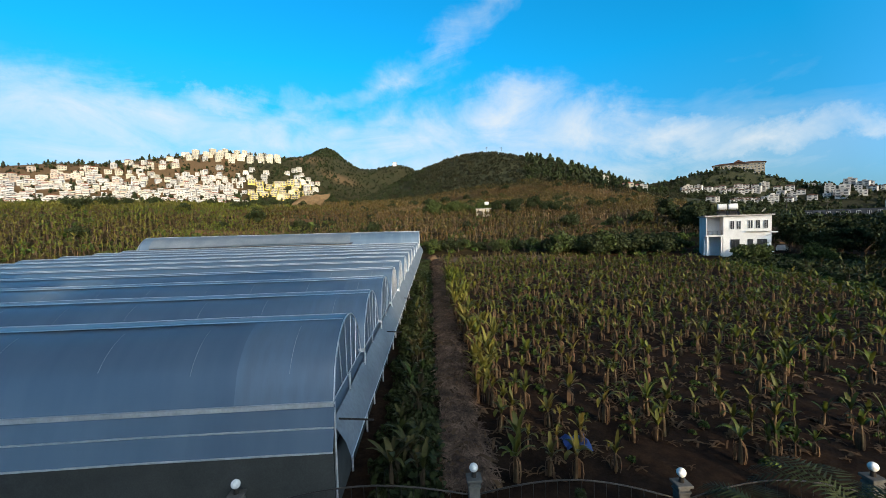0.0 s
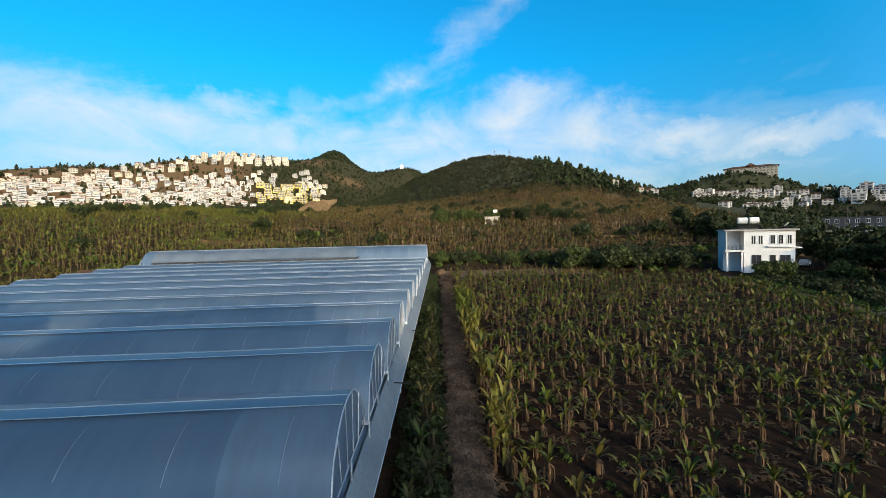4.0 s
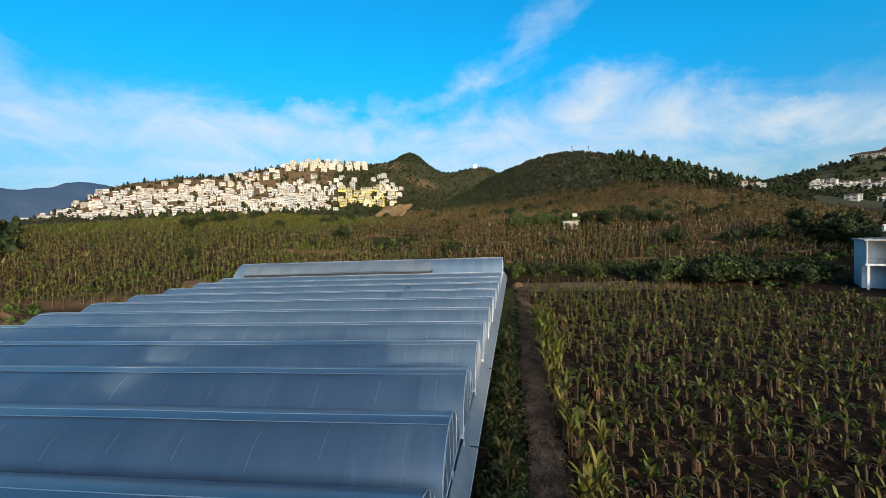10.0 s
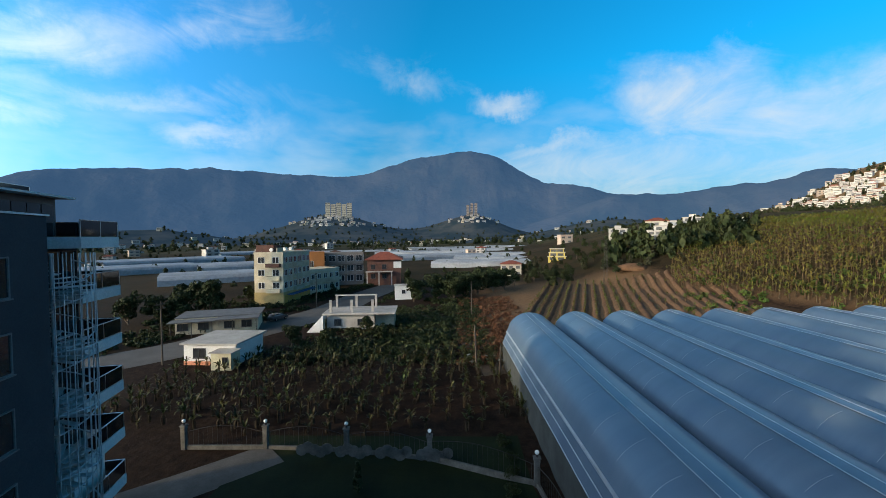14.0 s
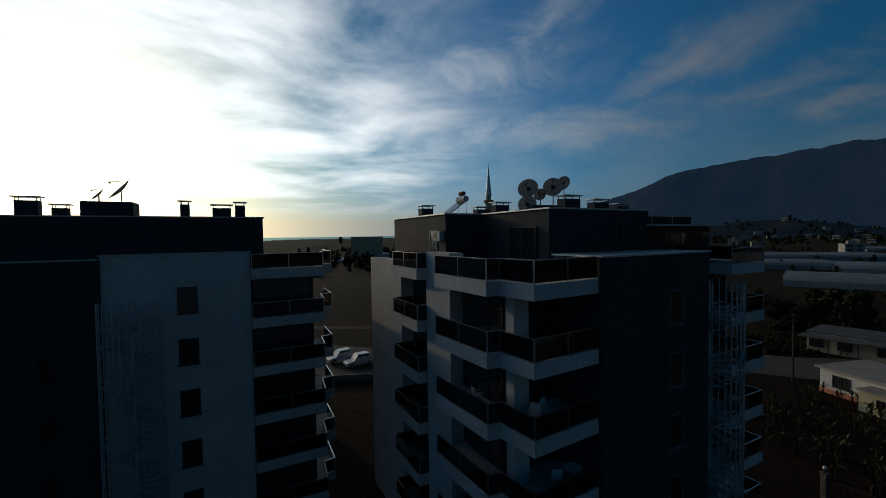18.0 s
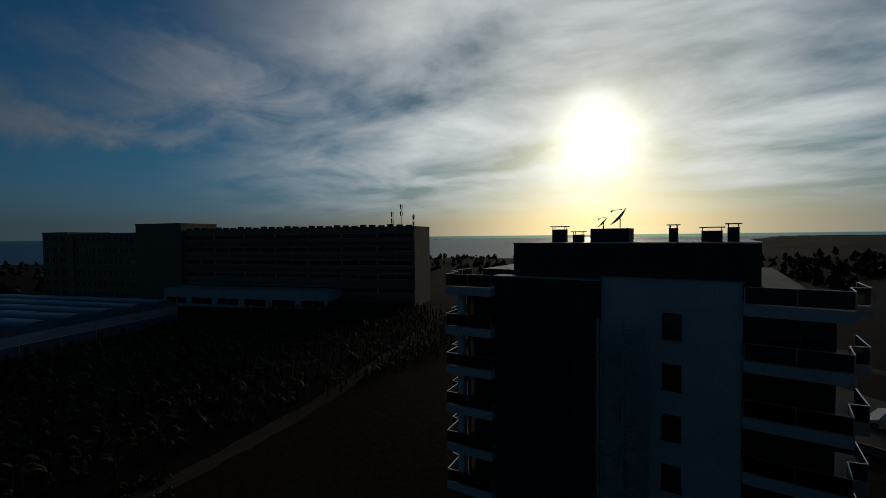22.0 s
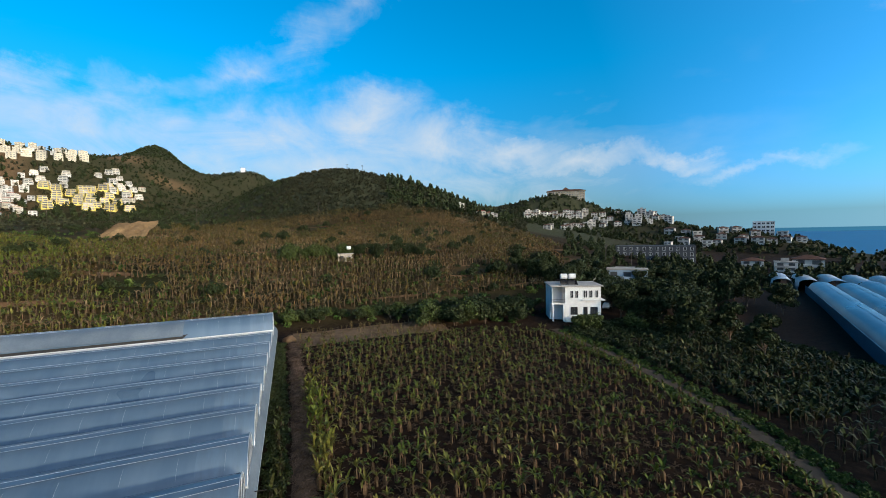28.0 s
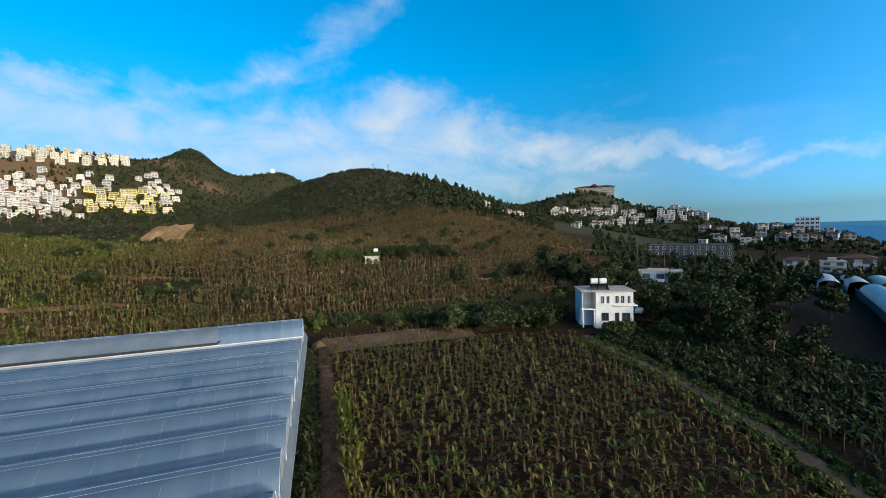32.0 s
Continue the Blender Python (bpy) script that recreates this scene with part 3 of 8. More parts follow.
def raw(name, verts, faces, material, smoothed=False):
    me = bpy.data.meshes.new(name)
    me.from_pydata([tuple(v) for v in verts], [], [tuple(f) for f in faces])
    me.materials.append(material)
    if smoothed:
        me.polygons.foreach_set("use_smooth", [True] * len(me.polygons))
    return me


def box_into(bm, x0, y0, z0, x1, y1, z1, bevel=0.0, m=None):
    r = bmesh.ops.create_cube(bm, size=1.0)
    v = r["verts"]
    bmesh.ops.scale(bm, vec=(abs(x1 - x0), abs(y1 - y0), abs(z1 - z0)), verts=v)
    bmesh.ops.translate(bm, vec=((x0 + x1) / 2, (y0 + y1) / 2, (z0 + z1) / 2), verts=v)
    if m is not None:
        bmesh.ops.transform(bm, matrix=m, verts=v)
    if bevel:
        e = list({e for q in v for e in q.link_edges})
        bmesh.ops.bevel(bm, geom=e, offset=bevel, segments=1, affect="EDGES")
    return bm


def box(x0, y0, z0, x1, y1, z1, bevel=0.0, m=None):
    return box_into(bmesh.new(), x0, y0, z0, x1, y1, z1, bevel, m)


def rod_into(bm, a, b, r, r2=None, sides=6):
    a, b = Vector(a), Vector(b)
    v = bmesh.ops.create_cone(bm, cap_ends=True, segments=sides, radius1=r, radius2=r if r2 is None else r2, depth=(b - a).length)["verts"]
    q = (b - a).to_track_quat("Z", "Y").to_matrix().to_4x4()
    bmesh.ops.transform(bm, matrix=Matrix.Translation((a + b) / 2) @ q, verts=v)
    return bm


def rod(a, b, r, r2=None, sides=6):
    return rod_into(bmesh.new(), a, b, r, r2, sides)


def empty(name, m, label, category, group=""):
    ob = new(name)
    ob.matrix_world = m
    ob.empty_display_size = 0.3
    return tagged(ob, label, category, group)


def prism(pts, z0, z1):
    """An upright block over a plan outline."""
    bm = bmesh.new()
    lo = [bm.verts.new((x, y, z0)) for x, y in pts]
    hi = [bm.verts.new((x, y, z1)) for x, y in pts]
    n = len(pts)
    bm.faces.new(lo[::-1])
    bm.faces.new(hi)
    for k in range(n):
        bm.faces.new((lo[k], lo[(k + 1) % n], hi[(k + 1) % n], hi[k]))
    bmesh.ops.recalc_face_normals(bm, faces=bm.faces)
    return bm


# sea to the horizon
bm = bmesh.new()
bmesh.ops.create_circle(bm, cap_ends=True, radius=4900, segments=96)
bmesh.ops.translate(bm, vec=(0, 0, SEA), verts=bm.verts)
tagged(part("water", bm, sea_mat), "calm blue sea reaching to the horizon", "sea", kind="structure")


def mountains():
    """The high range far behind the valley."""
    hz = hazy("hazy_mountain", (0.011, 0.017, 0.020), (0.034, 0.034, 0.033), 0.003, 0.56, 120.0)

    def ridge(name, dist, depth, peaks, az0, az1, label, base=0.0):
        A = np.arange(az0, az1, 0.25)
        R = np.linspace(-1, 1, 26)
        top = np.interp(A, [p[0] for p in peaks], [p[1] for p in peaks])
        top = np.convolve(np.pad(top, 4, mode="edge"), np.hanning(11)[1:-1] / np.hanning(11).sum(), mode="valid")
        top = np.tan(np.radians(top)) * dist
        V = []
        for j, q in enumerate(R):
            prof = math.exp(-(q * 1.6) ** 2) - math.exp(-2.56)
            for a, h in zip(A, top):
                rr = dist + q * depth
                x, y = -math.sin(radians(a)) * rr, math.cos(radians(a)) * rr
                wob = noise.fractal((x * 0.0016, y * 0.0016, 3.1), 0.9, 2.1, 6)
                wob2 = noise.fractal((x * 0.006, y * 0.006, 8.1), 0.8, 2.1, 4)
                V.append((x, y, base - 6 + max(h * 1.12 * prof * (1 + (0.30 * (1.0 - prof) + 0.04) * wob) + prof * 14 * wob2, 0.0) + 22))
        na = len(A)
        F = [(j * na + k, j * na + k + 1, (j + 1) * na + k + 1, (j + 1) * na + k) for j in range(len(R) - 1) for k in range(na - 1)]
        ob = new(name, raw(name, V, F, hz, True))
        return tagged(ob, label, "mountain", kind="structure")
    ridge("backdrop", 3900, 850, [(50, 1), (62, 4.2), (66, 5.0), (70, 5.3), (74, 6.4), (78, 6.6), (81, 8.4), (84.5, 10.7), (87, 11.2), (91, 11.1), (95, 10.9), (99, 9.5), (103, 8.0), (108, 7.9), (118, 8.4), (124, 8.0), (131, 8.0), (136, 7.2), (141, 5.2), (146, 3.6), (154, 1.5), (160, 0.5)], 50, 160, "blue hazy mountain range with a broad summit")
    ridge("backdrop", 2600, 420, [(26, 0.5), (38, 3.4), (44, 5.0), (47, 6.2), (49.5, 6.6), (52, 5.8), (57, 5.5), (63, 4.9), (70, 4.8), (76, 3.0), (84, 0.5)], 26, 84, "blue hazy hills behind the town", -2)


mountains()

# ---- large greenhouse beside the field ----
GH_PITCH, GH_BAYS, GH_LEN = 6.15, 12, 53.2
GH_DIR = Vector((-0.9995, -0.030, 0.0)).normalized()
GH_SLOPE, GH_RISE = 0.053, 0.022      # ground beside it, and the roofs from bay to bay; the last bay stands on a higher step


def gh_base(k):
    """Right end of bay k at gutter height, on the middle line of the bay."""
    return Vector((-2.8 + 0.03 * k * GH_PITCH, 14.25 + k * GH_PITCH, 4.78 + (GH_RISE if k < GH_BAYS - 1 else GH_SLOPE) * k * GH_PITCH))


def arch(s, half=3.05, rise=2.5):
    return s * half, rise * (1 - abs(s) ** 2.2) ** 0.60


def tube(bm, pts, r, sides=5):
    """One swept pipe through the points."""
    P = [Vector(p) for p in pts]
    rings = []
    for i, p in enumerate(P):
        t = (P[min(i + 1, len(P) - 1)] - P[max(i - 1, 0)]).normalized()
        q = t.cross(Vector((0, 0, 1)) if abs(t.z) < 0.9 else Vector((1, 0, 0))).normalized()
        w = t.cross(q)
        rings.append([bm.verts.new(p + (q * math.cos(2 * math.pi * k / sides) + w * math.sin(2 * math.pi * k / sides)) * r) for k in range(sides)])
    for a, b in zip(rings, rings[1:]):
        for k in range(sides):
            bm.faces.new((a[k], b[k], b[(k + 1) % sides], a[(k + 1) % sides]))
    bm.faces.new(rings[0])
    bm.faces.new(rings[-1][::-1])
    bmesh.ops.recalc_face_normals(bm, faces=bm.faces)
    return bm


film_patch = mat("milky_film", (0.096, 0.138, 0.190), (0.072, 0.114, 0.168), 0.34, scale=0.5, fine=2, bump=0.02, stretch=(1, 0.15, 0.15))


def film_greenhouse():
    gh = empty("greenhouse", pose(0, 0, 0), "long multi-bay greenhouse of whitish plastic film on a steel frame", "greenhouse")
    rnd = random.Random(4)
    ss = [-1 + 2 * q / 16 for q in range(17)]
    for k in range(GH_BAYS):
        o = gh_base(k)
        V, segs = [], 44
        for j in range(segs + 1):
            f = j / segs
            c = o + GH_DIR * GH_LEN * f
            for s in ss:
                a, u = arch(s)
                sag = -0.05 * abs(math.sin(f * math.pi * 17)) * (1 - s * s) + 0.02 * noise.noise((f * 9, s * 2, k * 3.1))
                V.append((c.x - 0.03 * a, c.y + a, c.z + u + (sag if abs(s) < 0.97 else 0)))
        n = len(ss)
        F = [(j * n + q, j * n + q + 1, (j + 1) * n + q + 1, (j + 1) * n + q) for j in range(segs) for q in range(n - 1)]
        mesh_part("roof_film", raw("roof_film", V, F, film, True), gh)
        # raised ridge vent on the near slope: film strip with its two pipes
        V, F = [], []
        for j in range(45):
            c = o + GH_DIR * (GH_LEN * j / 44)
            for s in (-0.24, -0.18, -0.12, -0.06, -0.02):
                a, u = arch(s)
                V.append((c.x, c.y + a, c.z + u + 0.035 + 0.012 * math.sin(j * 1.7 + k)))
        F = [(5 * j + q, 5 * j + q + 1, 5 * j + q + 6, 5 * j + q + 5) for j in range(44) for q in range(4)]
        mesh_part("vent_flap", raw("vent_flap", V, F, film, True), gh, "pale film vent along the ridge")
        for s, r, nm in ((-0.24, 0.015, "vent_pipe"), (-0.01, 0.015, "ridge_pipe")):
            a, u = arch(s)
            pts = [tuple(o + GH_DIR * (GH_LEN * j / 11) + Vector((0, a, u + 0.07 + 0.02 * math.sin(j * 2.1 + k)))) for j in range(12)]
            part(nm, tube(bmesh.new(), pts, r), galv, gh)
        # second, milkier layer over the open end
        V = []
        for j in range(7):
            c = o + GH_DIR * ((3.4 + 0.9 * math.sin(k * 2.3)) * j / 6)
            for s in ss[0:11]:
                a, u = arch(s)
                V.append((c.x, c.y + a, c.z + u + 0.018))
        mesh_part("film_patch", raw("film_patch", V, [(j * 11 + q, j * 11 + q + 1, (j + 1) * 11 + q + 1, (j + 1) * 11 + q) for j in range(6) for q in range(10)], film_patch, True), gh, "second milky layer of film at the open end")
        # clamped seams over the film
        for q in range(15):
            f = (q + 0.5 + rnd.uniform(-0.08, 0.08)) / 15 * 0.95
            c = o + GH_DIR * GH_LEN * f
            s0, s1 = -0.92 + rnd.uniform(0, 0.2), -0.38
            pts = []
            for j in range(7):
                a, u = arch(s0 + (s1 - s0) * j / 6)
                pts.append((c.x, c.y + a, c.z + u + 0.02))
            if q < 7 or k < 3:
                part("seam", tube(bmesh.new(), pts, 0.009, 4), film_dull, gh)
        # gutter between bays
        g = o + Vector((0, -GH_PITCH / 2, -0.02))
        bm = box(0, -0.11, -0.10, GH_LEN, 0.11, 0.05, m=Matrix.Translation(g + Vector((0.06, 0, 0))) @ pose(0, 0, 0, 0, 0, 181.7))
        part("gutter", bm, galv, gh)
        # open end frame with hoop, tie and struts
        end = o + Vector((0.05, 0, 0))
        hoop = [tuple(end + Vector((0, *arch(s)))) for s in ss]
        part("end_hoop", tube(bmesh.new(), hoop, 0.028), galv, gh)
        bm = bmesh.new()
        rod_into(bm, end + Vector((0, -3.0, 0.05)), end + Vector((0, 3.0, 0.05)), 0.026)
        for s in (-0.62, -0.2, 0.2, 0.62):
            a, u = arch(s)
            rod_into(bm, end + Vector((0, a * 0.8, 0.05)), end + Vector((0, a, u)), 0.018)
        part("end_truss", bm, galv, gh)
        inset = [tuple(end + Vector((-0.09, a * 0.985, u * 0.985))) for a, u in (arch(s) for s in ss)]
        bm = bmesh.new()
        bm.faces.new([bm.verts.new(p) for p in inset])
        part("end_film", bm, film, gh)
        gz = float(height(end.x, end.y))
        for dy in (-3.0, 0.0):
            part("post", rod(end + Vector((0, dy, 0)), (end.x, end.y + dy, gz - 0.2), 0.05), galv, gh)
        if k % 2 == 0:
            z = end.z - 0.9
            part("roller_arm", rod((end.x, end.y - 2.4, z), (end.x + 1.3, end.y - 2.4, z - 0.1), 0.04), dark_metal, gh, "dark bent roller arm")
    # sloping apron of film along the open ends
    V = []
    for j in range(60):
        f = j / 59
        y = 11.3 + f * (GH_BAYS * GH_PITCH + 0.2)
        x = -2.75 + 0.03 * (y - 14.25)
        z = 4.15 + GH_SLOPE * (y - 14.25) + 0.03 * math.sin(j * 1.9)
        V += [(x, y, z), (x + 0.45, y, z - 0.75 + 0.05 * math.sin(j * 0.8)), (x + 0.62, y + 0.05, z - 1.35 + 0.04 * math.sin(j * 2.7))]
    F = [(3 * j + q, 3 * j + q + 1, 3 * j + q + 4, 3 * j + q + 3) for j in range(59) for q in (0, 1)]
    mesh_part("side_apron", raw("side_apron", V, F, mat("apron_film", (0.155, 0.185, 0.215), (0.105, 0.13, 0.16), 0.45, scale=0.5, fine=5, bump=0.05), True), gh, "sloping grey film apron with a loose hem")
    part("apron_hem", tube(bmesh.new(), [V[3 * j + 2] for j in range(0, 60, 3)], 0.03), galv, gh)
    V = []
    for j in range(60):
        f = j / 59
        y = 11.3 + f * (GH_BAYS * GH_PITCH)
        x = -2.85 + 0.03 * (y - 14.25)
        V += [(x, y, 4.75 + GH_SLOPE * (y - 14.25)), (x, y, 3.0 + GH_SLOPE * (y - 14.25)), (x, y, float(height(x, y)) - 0.1)]
    F = [(3 * j, 3 * j + 1, 3 * j + 4, 3 * j + 3) for j in range(59)]
    mesh_part("side_film", raw("side_film", V, F, film, True), gh)
    F2 = [(3 * j + 1, 3 * j + 2, 3 * j + 5, 3 * j + 4) for j in range(59)]
    mesh_part("side_net", raw("side_net", V, F2, mat("insect_net", (0.05, 0.055, 0.055), (0.035, 0.04, 0.04), 0.9, scale=0.8, fine=20, bump=0.1)), gh, "dark netting under the film")
    # near long wall: film, rails, below them a dark net sheet for the unlit inside
    o = gh_base(0) + Vector((0.1, -GH_PITCH / 2, 0))
    for z0, z1, nm, m in ((4.72, 4.0, "wall_film", film), (4.0, 3.25, "wall_film", film), (3.25, -0.3, "wall_net", MATS["insect_net"])):
        V = []
        for j in range(61):
            c = o + GH_DIR * (GH_LEN + 0.2) * j / 60
            w = 0.04 * math.sin(j * 1.3 + z0)
            V += [(c.x, c.y + w - 0.36 * (4.72 - z0), z0), (c.x, c.y + w - 0.36 * (4.72 - max(z1, 3.25)), z1)]
        F = [(2 * j, 2 * j + 1, 2 * j + 3, 2 * j + 2) for j in range(60)]
        mesh_part(nm, raw(nm, V, F, m, True), gh)
    for z, off in ((4.72, 0.03), (4.0, -0.28), (3.25, -0.55)):
        pts = [tuple(o + GH_DIR * GH_LEN * j / 8 + Vector((0, off, z - o.z + 0.03 * math.sin(j * 2)))) for j in range(9)]
        part("wall_rail", tube(bmesh.new(), pts, 0.035), galv, gh)
    for j in range(18):
        c = o + GH_DIR * GH_LEN * (j + 0.5) / 18
        part("wall_post", rod((c.x, c.y + 0.1, -0.2), (c.x, c.y + 0.1, 4.7), 0.05), galv, gh)
    # closed left ends: film hung to the ground, first bay rounded over
    for k in range(GH_BAYS):
        e = gh_base(k) + GH_DIR * GH_LEN
        gz = float(height(e.x, e.y))
        V = []
        for s in ss:
            a, u = arch(s)
            V += [(e.x, e.y + a, e.z + u), (e.x - 0.55 - 0.3 * (1 - s * s), e.y + a, e.z + u * 0.55 - 0.3), (e.x - 0.9, e.y + a, e.z - 1.9), (e.x - 1.0, e.y + a, gz - 0.1)]
        F = [(4 * q + r, 4 * q + r + 1, 4 * q + r + 5, 4 * q + r + 4) for q in range(16) for r in range(3)]
        mesh_part("gable_film", raw("gable_film", V, F, film_dull, True), gh, "milky film hung over the closed end")
    # last bay on its higher step: film wall below it, a loose sheet over its near slope with the hem lifted
    o = gh_base(GH_BAYS - 1)
    low = gh_base(GH_BAYS - 2).z + 0.2
    V = []
    for j in range(31):
        c = o + GH_DIR * GH_LEN * j / 30
        V += [(c.x, c.y - 3.05, c.z + 0.02), (c.x, c.y - 3.1, low)]
    mesh_part("step_film", raw("step_film", V, [(2 * j, 2 * j + 1, 2 * j + 3, 2 * j + 2) for j in range(30)], film_dull, True), gh)
    V = []
    for j in range(40):
        f = j / 39
        c = o + GH_DIR * (13.5 + (GH_LEN - 15.5) * f)
        lift = 0.16 + 0.22 * math.sin(math.pi * min(f * 1.4, 1.0)) * (1 - 0.5 * f)
        for q, s in enumerate((-0.985, -0.9, -0.7, -0.45, -0.2, 0.0)):
            a, u = arch(s)
            V.append((c.x, c.y + a - lift * (1 - q / 5) ** 2, c.z + u + 0.06 + (lift if q == 0 else 0.03 * math.sin(j * 0.6))))
    F = [(6 * j + q, 6 * j + q + 1, 6 * j + q + 7, 6 * j + q + 6) for j in range(39) for q in range(5)]
    mesh_part("loose_sheet", raw("loose_sheet", V, F, mat("loose_film", (0.115, 0.140, 0.170), (0.080, 0.105, 0.135), 0.42, scale=0.4, fine=6, bump=0.06), True), gh, "loose whitish film sheet, its hem lifted")
    # a dark strip stands in for the shaded gap below the hem
    V = []
    for j in range(40):
        f = j / 39
        c = o + GH_DIR * (13.5 + (GH_LEN - 15.5) * f)
        V += [(c.x, c.y - 3.15, c.z - 0.08), (c.x, c.y - 3.13, c.z + 0.45)]
    mesh_part("dark_gap", raw("dark_gap", V, [(2 * j, 2 * j + 1, 2 * j + 3, 2 * j + 2) for j in range(39)], dark_metal), gh, "dark strip standing for the shade under the lifted hem")
    # dark face in place of the unlit opening at the torn corner
    bm = bmesh.new()
    c = o + GH_DIR * 13.3
    bm.faces.new([bm.verts.new(p) for p in ((c.x - 0.2, c.y - 3.1, c.z + 0.1), (c.x - 0.6, c.y - 2.4, c.z + 1.9), (c.x - 0.3, c.y - 2.9, c.z + 0.6), (c.x + 0.5, c.y - 3.0, c.z + 0.7))])
    part("torn_corner", bm, dark_metal, gh, "dark patch for the shaded opening at the torn corner")
    return gh


film_greenhouse()

# ---- banana plants ----
RNG = np.random.default_rng(7)


def banana_arrays(seed, detail=1):
    """Stem, green leaves and hanging dry leaves of one plant about two metres tall: three lists of (verts, faces)."""
    r = np.random.default_rng(seed)
    h = r.uniform(0.75, 1.25)
    lean = r.uniform(-0.08, 0.08, 2)
    sides = 6 if detail else 4
    sv, sf = [], []
    for lv, (t, rad) in enumerate(((0, 0.10), (0.5, 0.075), (1.0, 0.045))):
        for q in range(sides):
            a = 2 * math.pi * q / sides
            sv.append((lean[0] * t + rad * math.cos(a), lean[1] * t + rad * math.sin(a), h * t - (0.1 if lv == 0 else 0)))
    for lv in range(2):
        for q in range(sides):
            sf.append((lv * sides + q, lv * sides + (q + 1) % sides, (lv + 1) * sides + (q + 1) % sides, (lv + 1) * sides + q))
    gv, gf, dv, df = [], [], [], []
    n = int(r.integers(6, 10)) if detail else 6
    segs = 6 if detail else 3
    for i in range(n):
        a = 2 * math.pi * (i * 0.382 + r.uniform(-0.06, 0.06))
        L = r.uniform(0.55, 1.2)
        w = r.uniform(0.055, 0.115)
        steep = r.uniform(0.8, 1.5)
        bend = r.uniform(0.2, 1.2) if r.random() < 0.6 else r.uniform(1.3, 2.4)
        d = np.array([math.cos(a), math.sin(a)])
        e = np.array([-d[1], d[0]])
        p = np.array([lean[0], lean[1], h * 0.92])
        base = len(gv)
        for k in range(segs + 1):
            f = k / segs
            ang = steep - bend * f * f
            if k:
                p = p + np.array([d[0] * math.cos(ang), d[1] * math.cos(ang), math.sin(ang)]) * L / segs
            ww = w * (0.25 + 3.0 * f * (1.08 - f)) * (0.65 + 0.6 * r.random())
            fold = 0.35 * ww
            if detail:
                gv += [tuple(p + np.array([*(e * ww), fold])), tuple(p), tuple(p + np.array([*(-e * ww), fold]))]
            else:
                gv += [tuple(p + np.array([*(e * ww), 0])), tuple(p + np.array([*(-e * ww), 0]))]
        m = 3 if detail else 2
        for k in range(segs):
            for q in range(m - 1):
                gf.append((base + k * m + q, base + k * m + q + 1, base + (k + 1) * m + q + 1, base + (k + 1) * m + q))
    for i in range(6 if detail else 2):
        a = r.uniform(0, 2 * math.pi)
        d = np.array([math.cos(a), math.sin(a)])
        e = np.array([-d[1], d[0]])
        w = r.uniform(0.02, 0.07)
        t0 = r.uniform(0.75, 1.0) * h
        b = len(dv)
        for k, (o, z) in enumerate(((0.06, t0), (0.22, t0 - 0.12), (0.26, t0 - 0.5), (0.2, max(t0 - 0.95, 0.02)))):
            c = np.array([lean[0] + d[0] * o, lean[1] + d[1] * o, z])
            dv += [tuple(c + np.array([*(e * w), 0])), tuple(c - np.array([*(e * w * 0.8), 0]))]
        df += [(b + 2 * k, b + 2 * k + 1, b + 2 * k + 3, b + 2 * k + 2) for k in range(3)]
    return (sv, sf), (gv, gf), (dv, df)


banana_kinds = []
for sd in range(7):
    S, G, D = banana_arrays(sd + 20)
    banana_kinds.append((raw("stem", *S, stem_mat, True), raw("leaves", *G, banana_leaf, True), raw("dry_leaves", *D, dry_leaf)))


def banana_plant(x, y, sc, turn, kind):
    ob = empty("banana_plant", pose(x, y, float(height(x, y)) - 0.05, 0, 0, turn), "young banana plant with upright green leaves and brown stem", "banana plant", "banana plants in the field")
    ob.scale = (sc, sc, sc)
    for me in banana_kinds[kind]:
        mesh_part(me.name.split(".")[0], me, ob)


def scatter_mesh(name, kinds, pts, label, materials):
    """Many alike plants joined in one mesh: pts rows x, y, z, scale, turn, kind, lean."""
    V, F, M, off = [], [], [], 0
    for x, y, z, sc, tr, kd, tall in pts:
        c, s = math.cos(tr) * sc, math.sin(tr) * sc
        for mi, (v, f) in enumerate(kinds[int(kd)]):
            if not len(v):
                continue
            v = np.asarray(v)
            V.append(np.stack([x + v[:, 0] * c - v[:, 1] * s, y + v[:, 0] * s + v[:, 1] * c, z + v[:, 2] * sc * tall], 1))
            F.append(np.asarray(f) + off)
            M.append(np.full(len(f), mi))
            off += len(v)
    V, F, M = np.concatenate(V), np.concatenate(F), np.concatenate(M)
    me = bpy.data.meshes.new(name)
    k = F.shape[1]
    me.vertices.add(len(V))
    me.vertices.foreach_set("co", V.astype(np.float32).ravel())
    me.loops.add(F.size)
    me.loops.foreach_set("vertex_index", F.astype(np.int32).ravel())
    me.polygons.add(len(F))
    me.polygons.foreach_set("loop_start", np.arange(0, F.size, k, dtype=np.int32))
    me.polygons.foreach_set("material_index", M.astype(np.int32))
    for m in materials:
        me.materials.append(m)
    me.update(calc_edges=True)
    return tagged(new(name, me), label, "plants", kind="stuff")


def road_x(y):
    """Middle line of the dirt track along the field."""
    return float(np.interp(y, [-40, -8, 3, 8, 18, 34, 56, 75], [52, 43, 41, 41, 45.3, 51.5, 54.5, 53.5]))


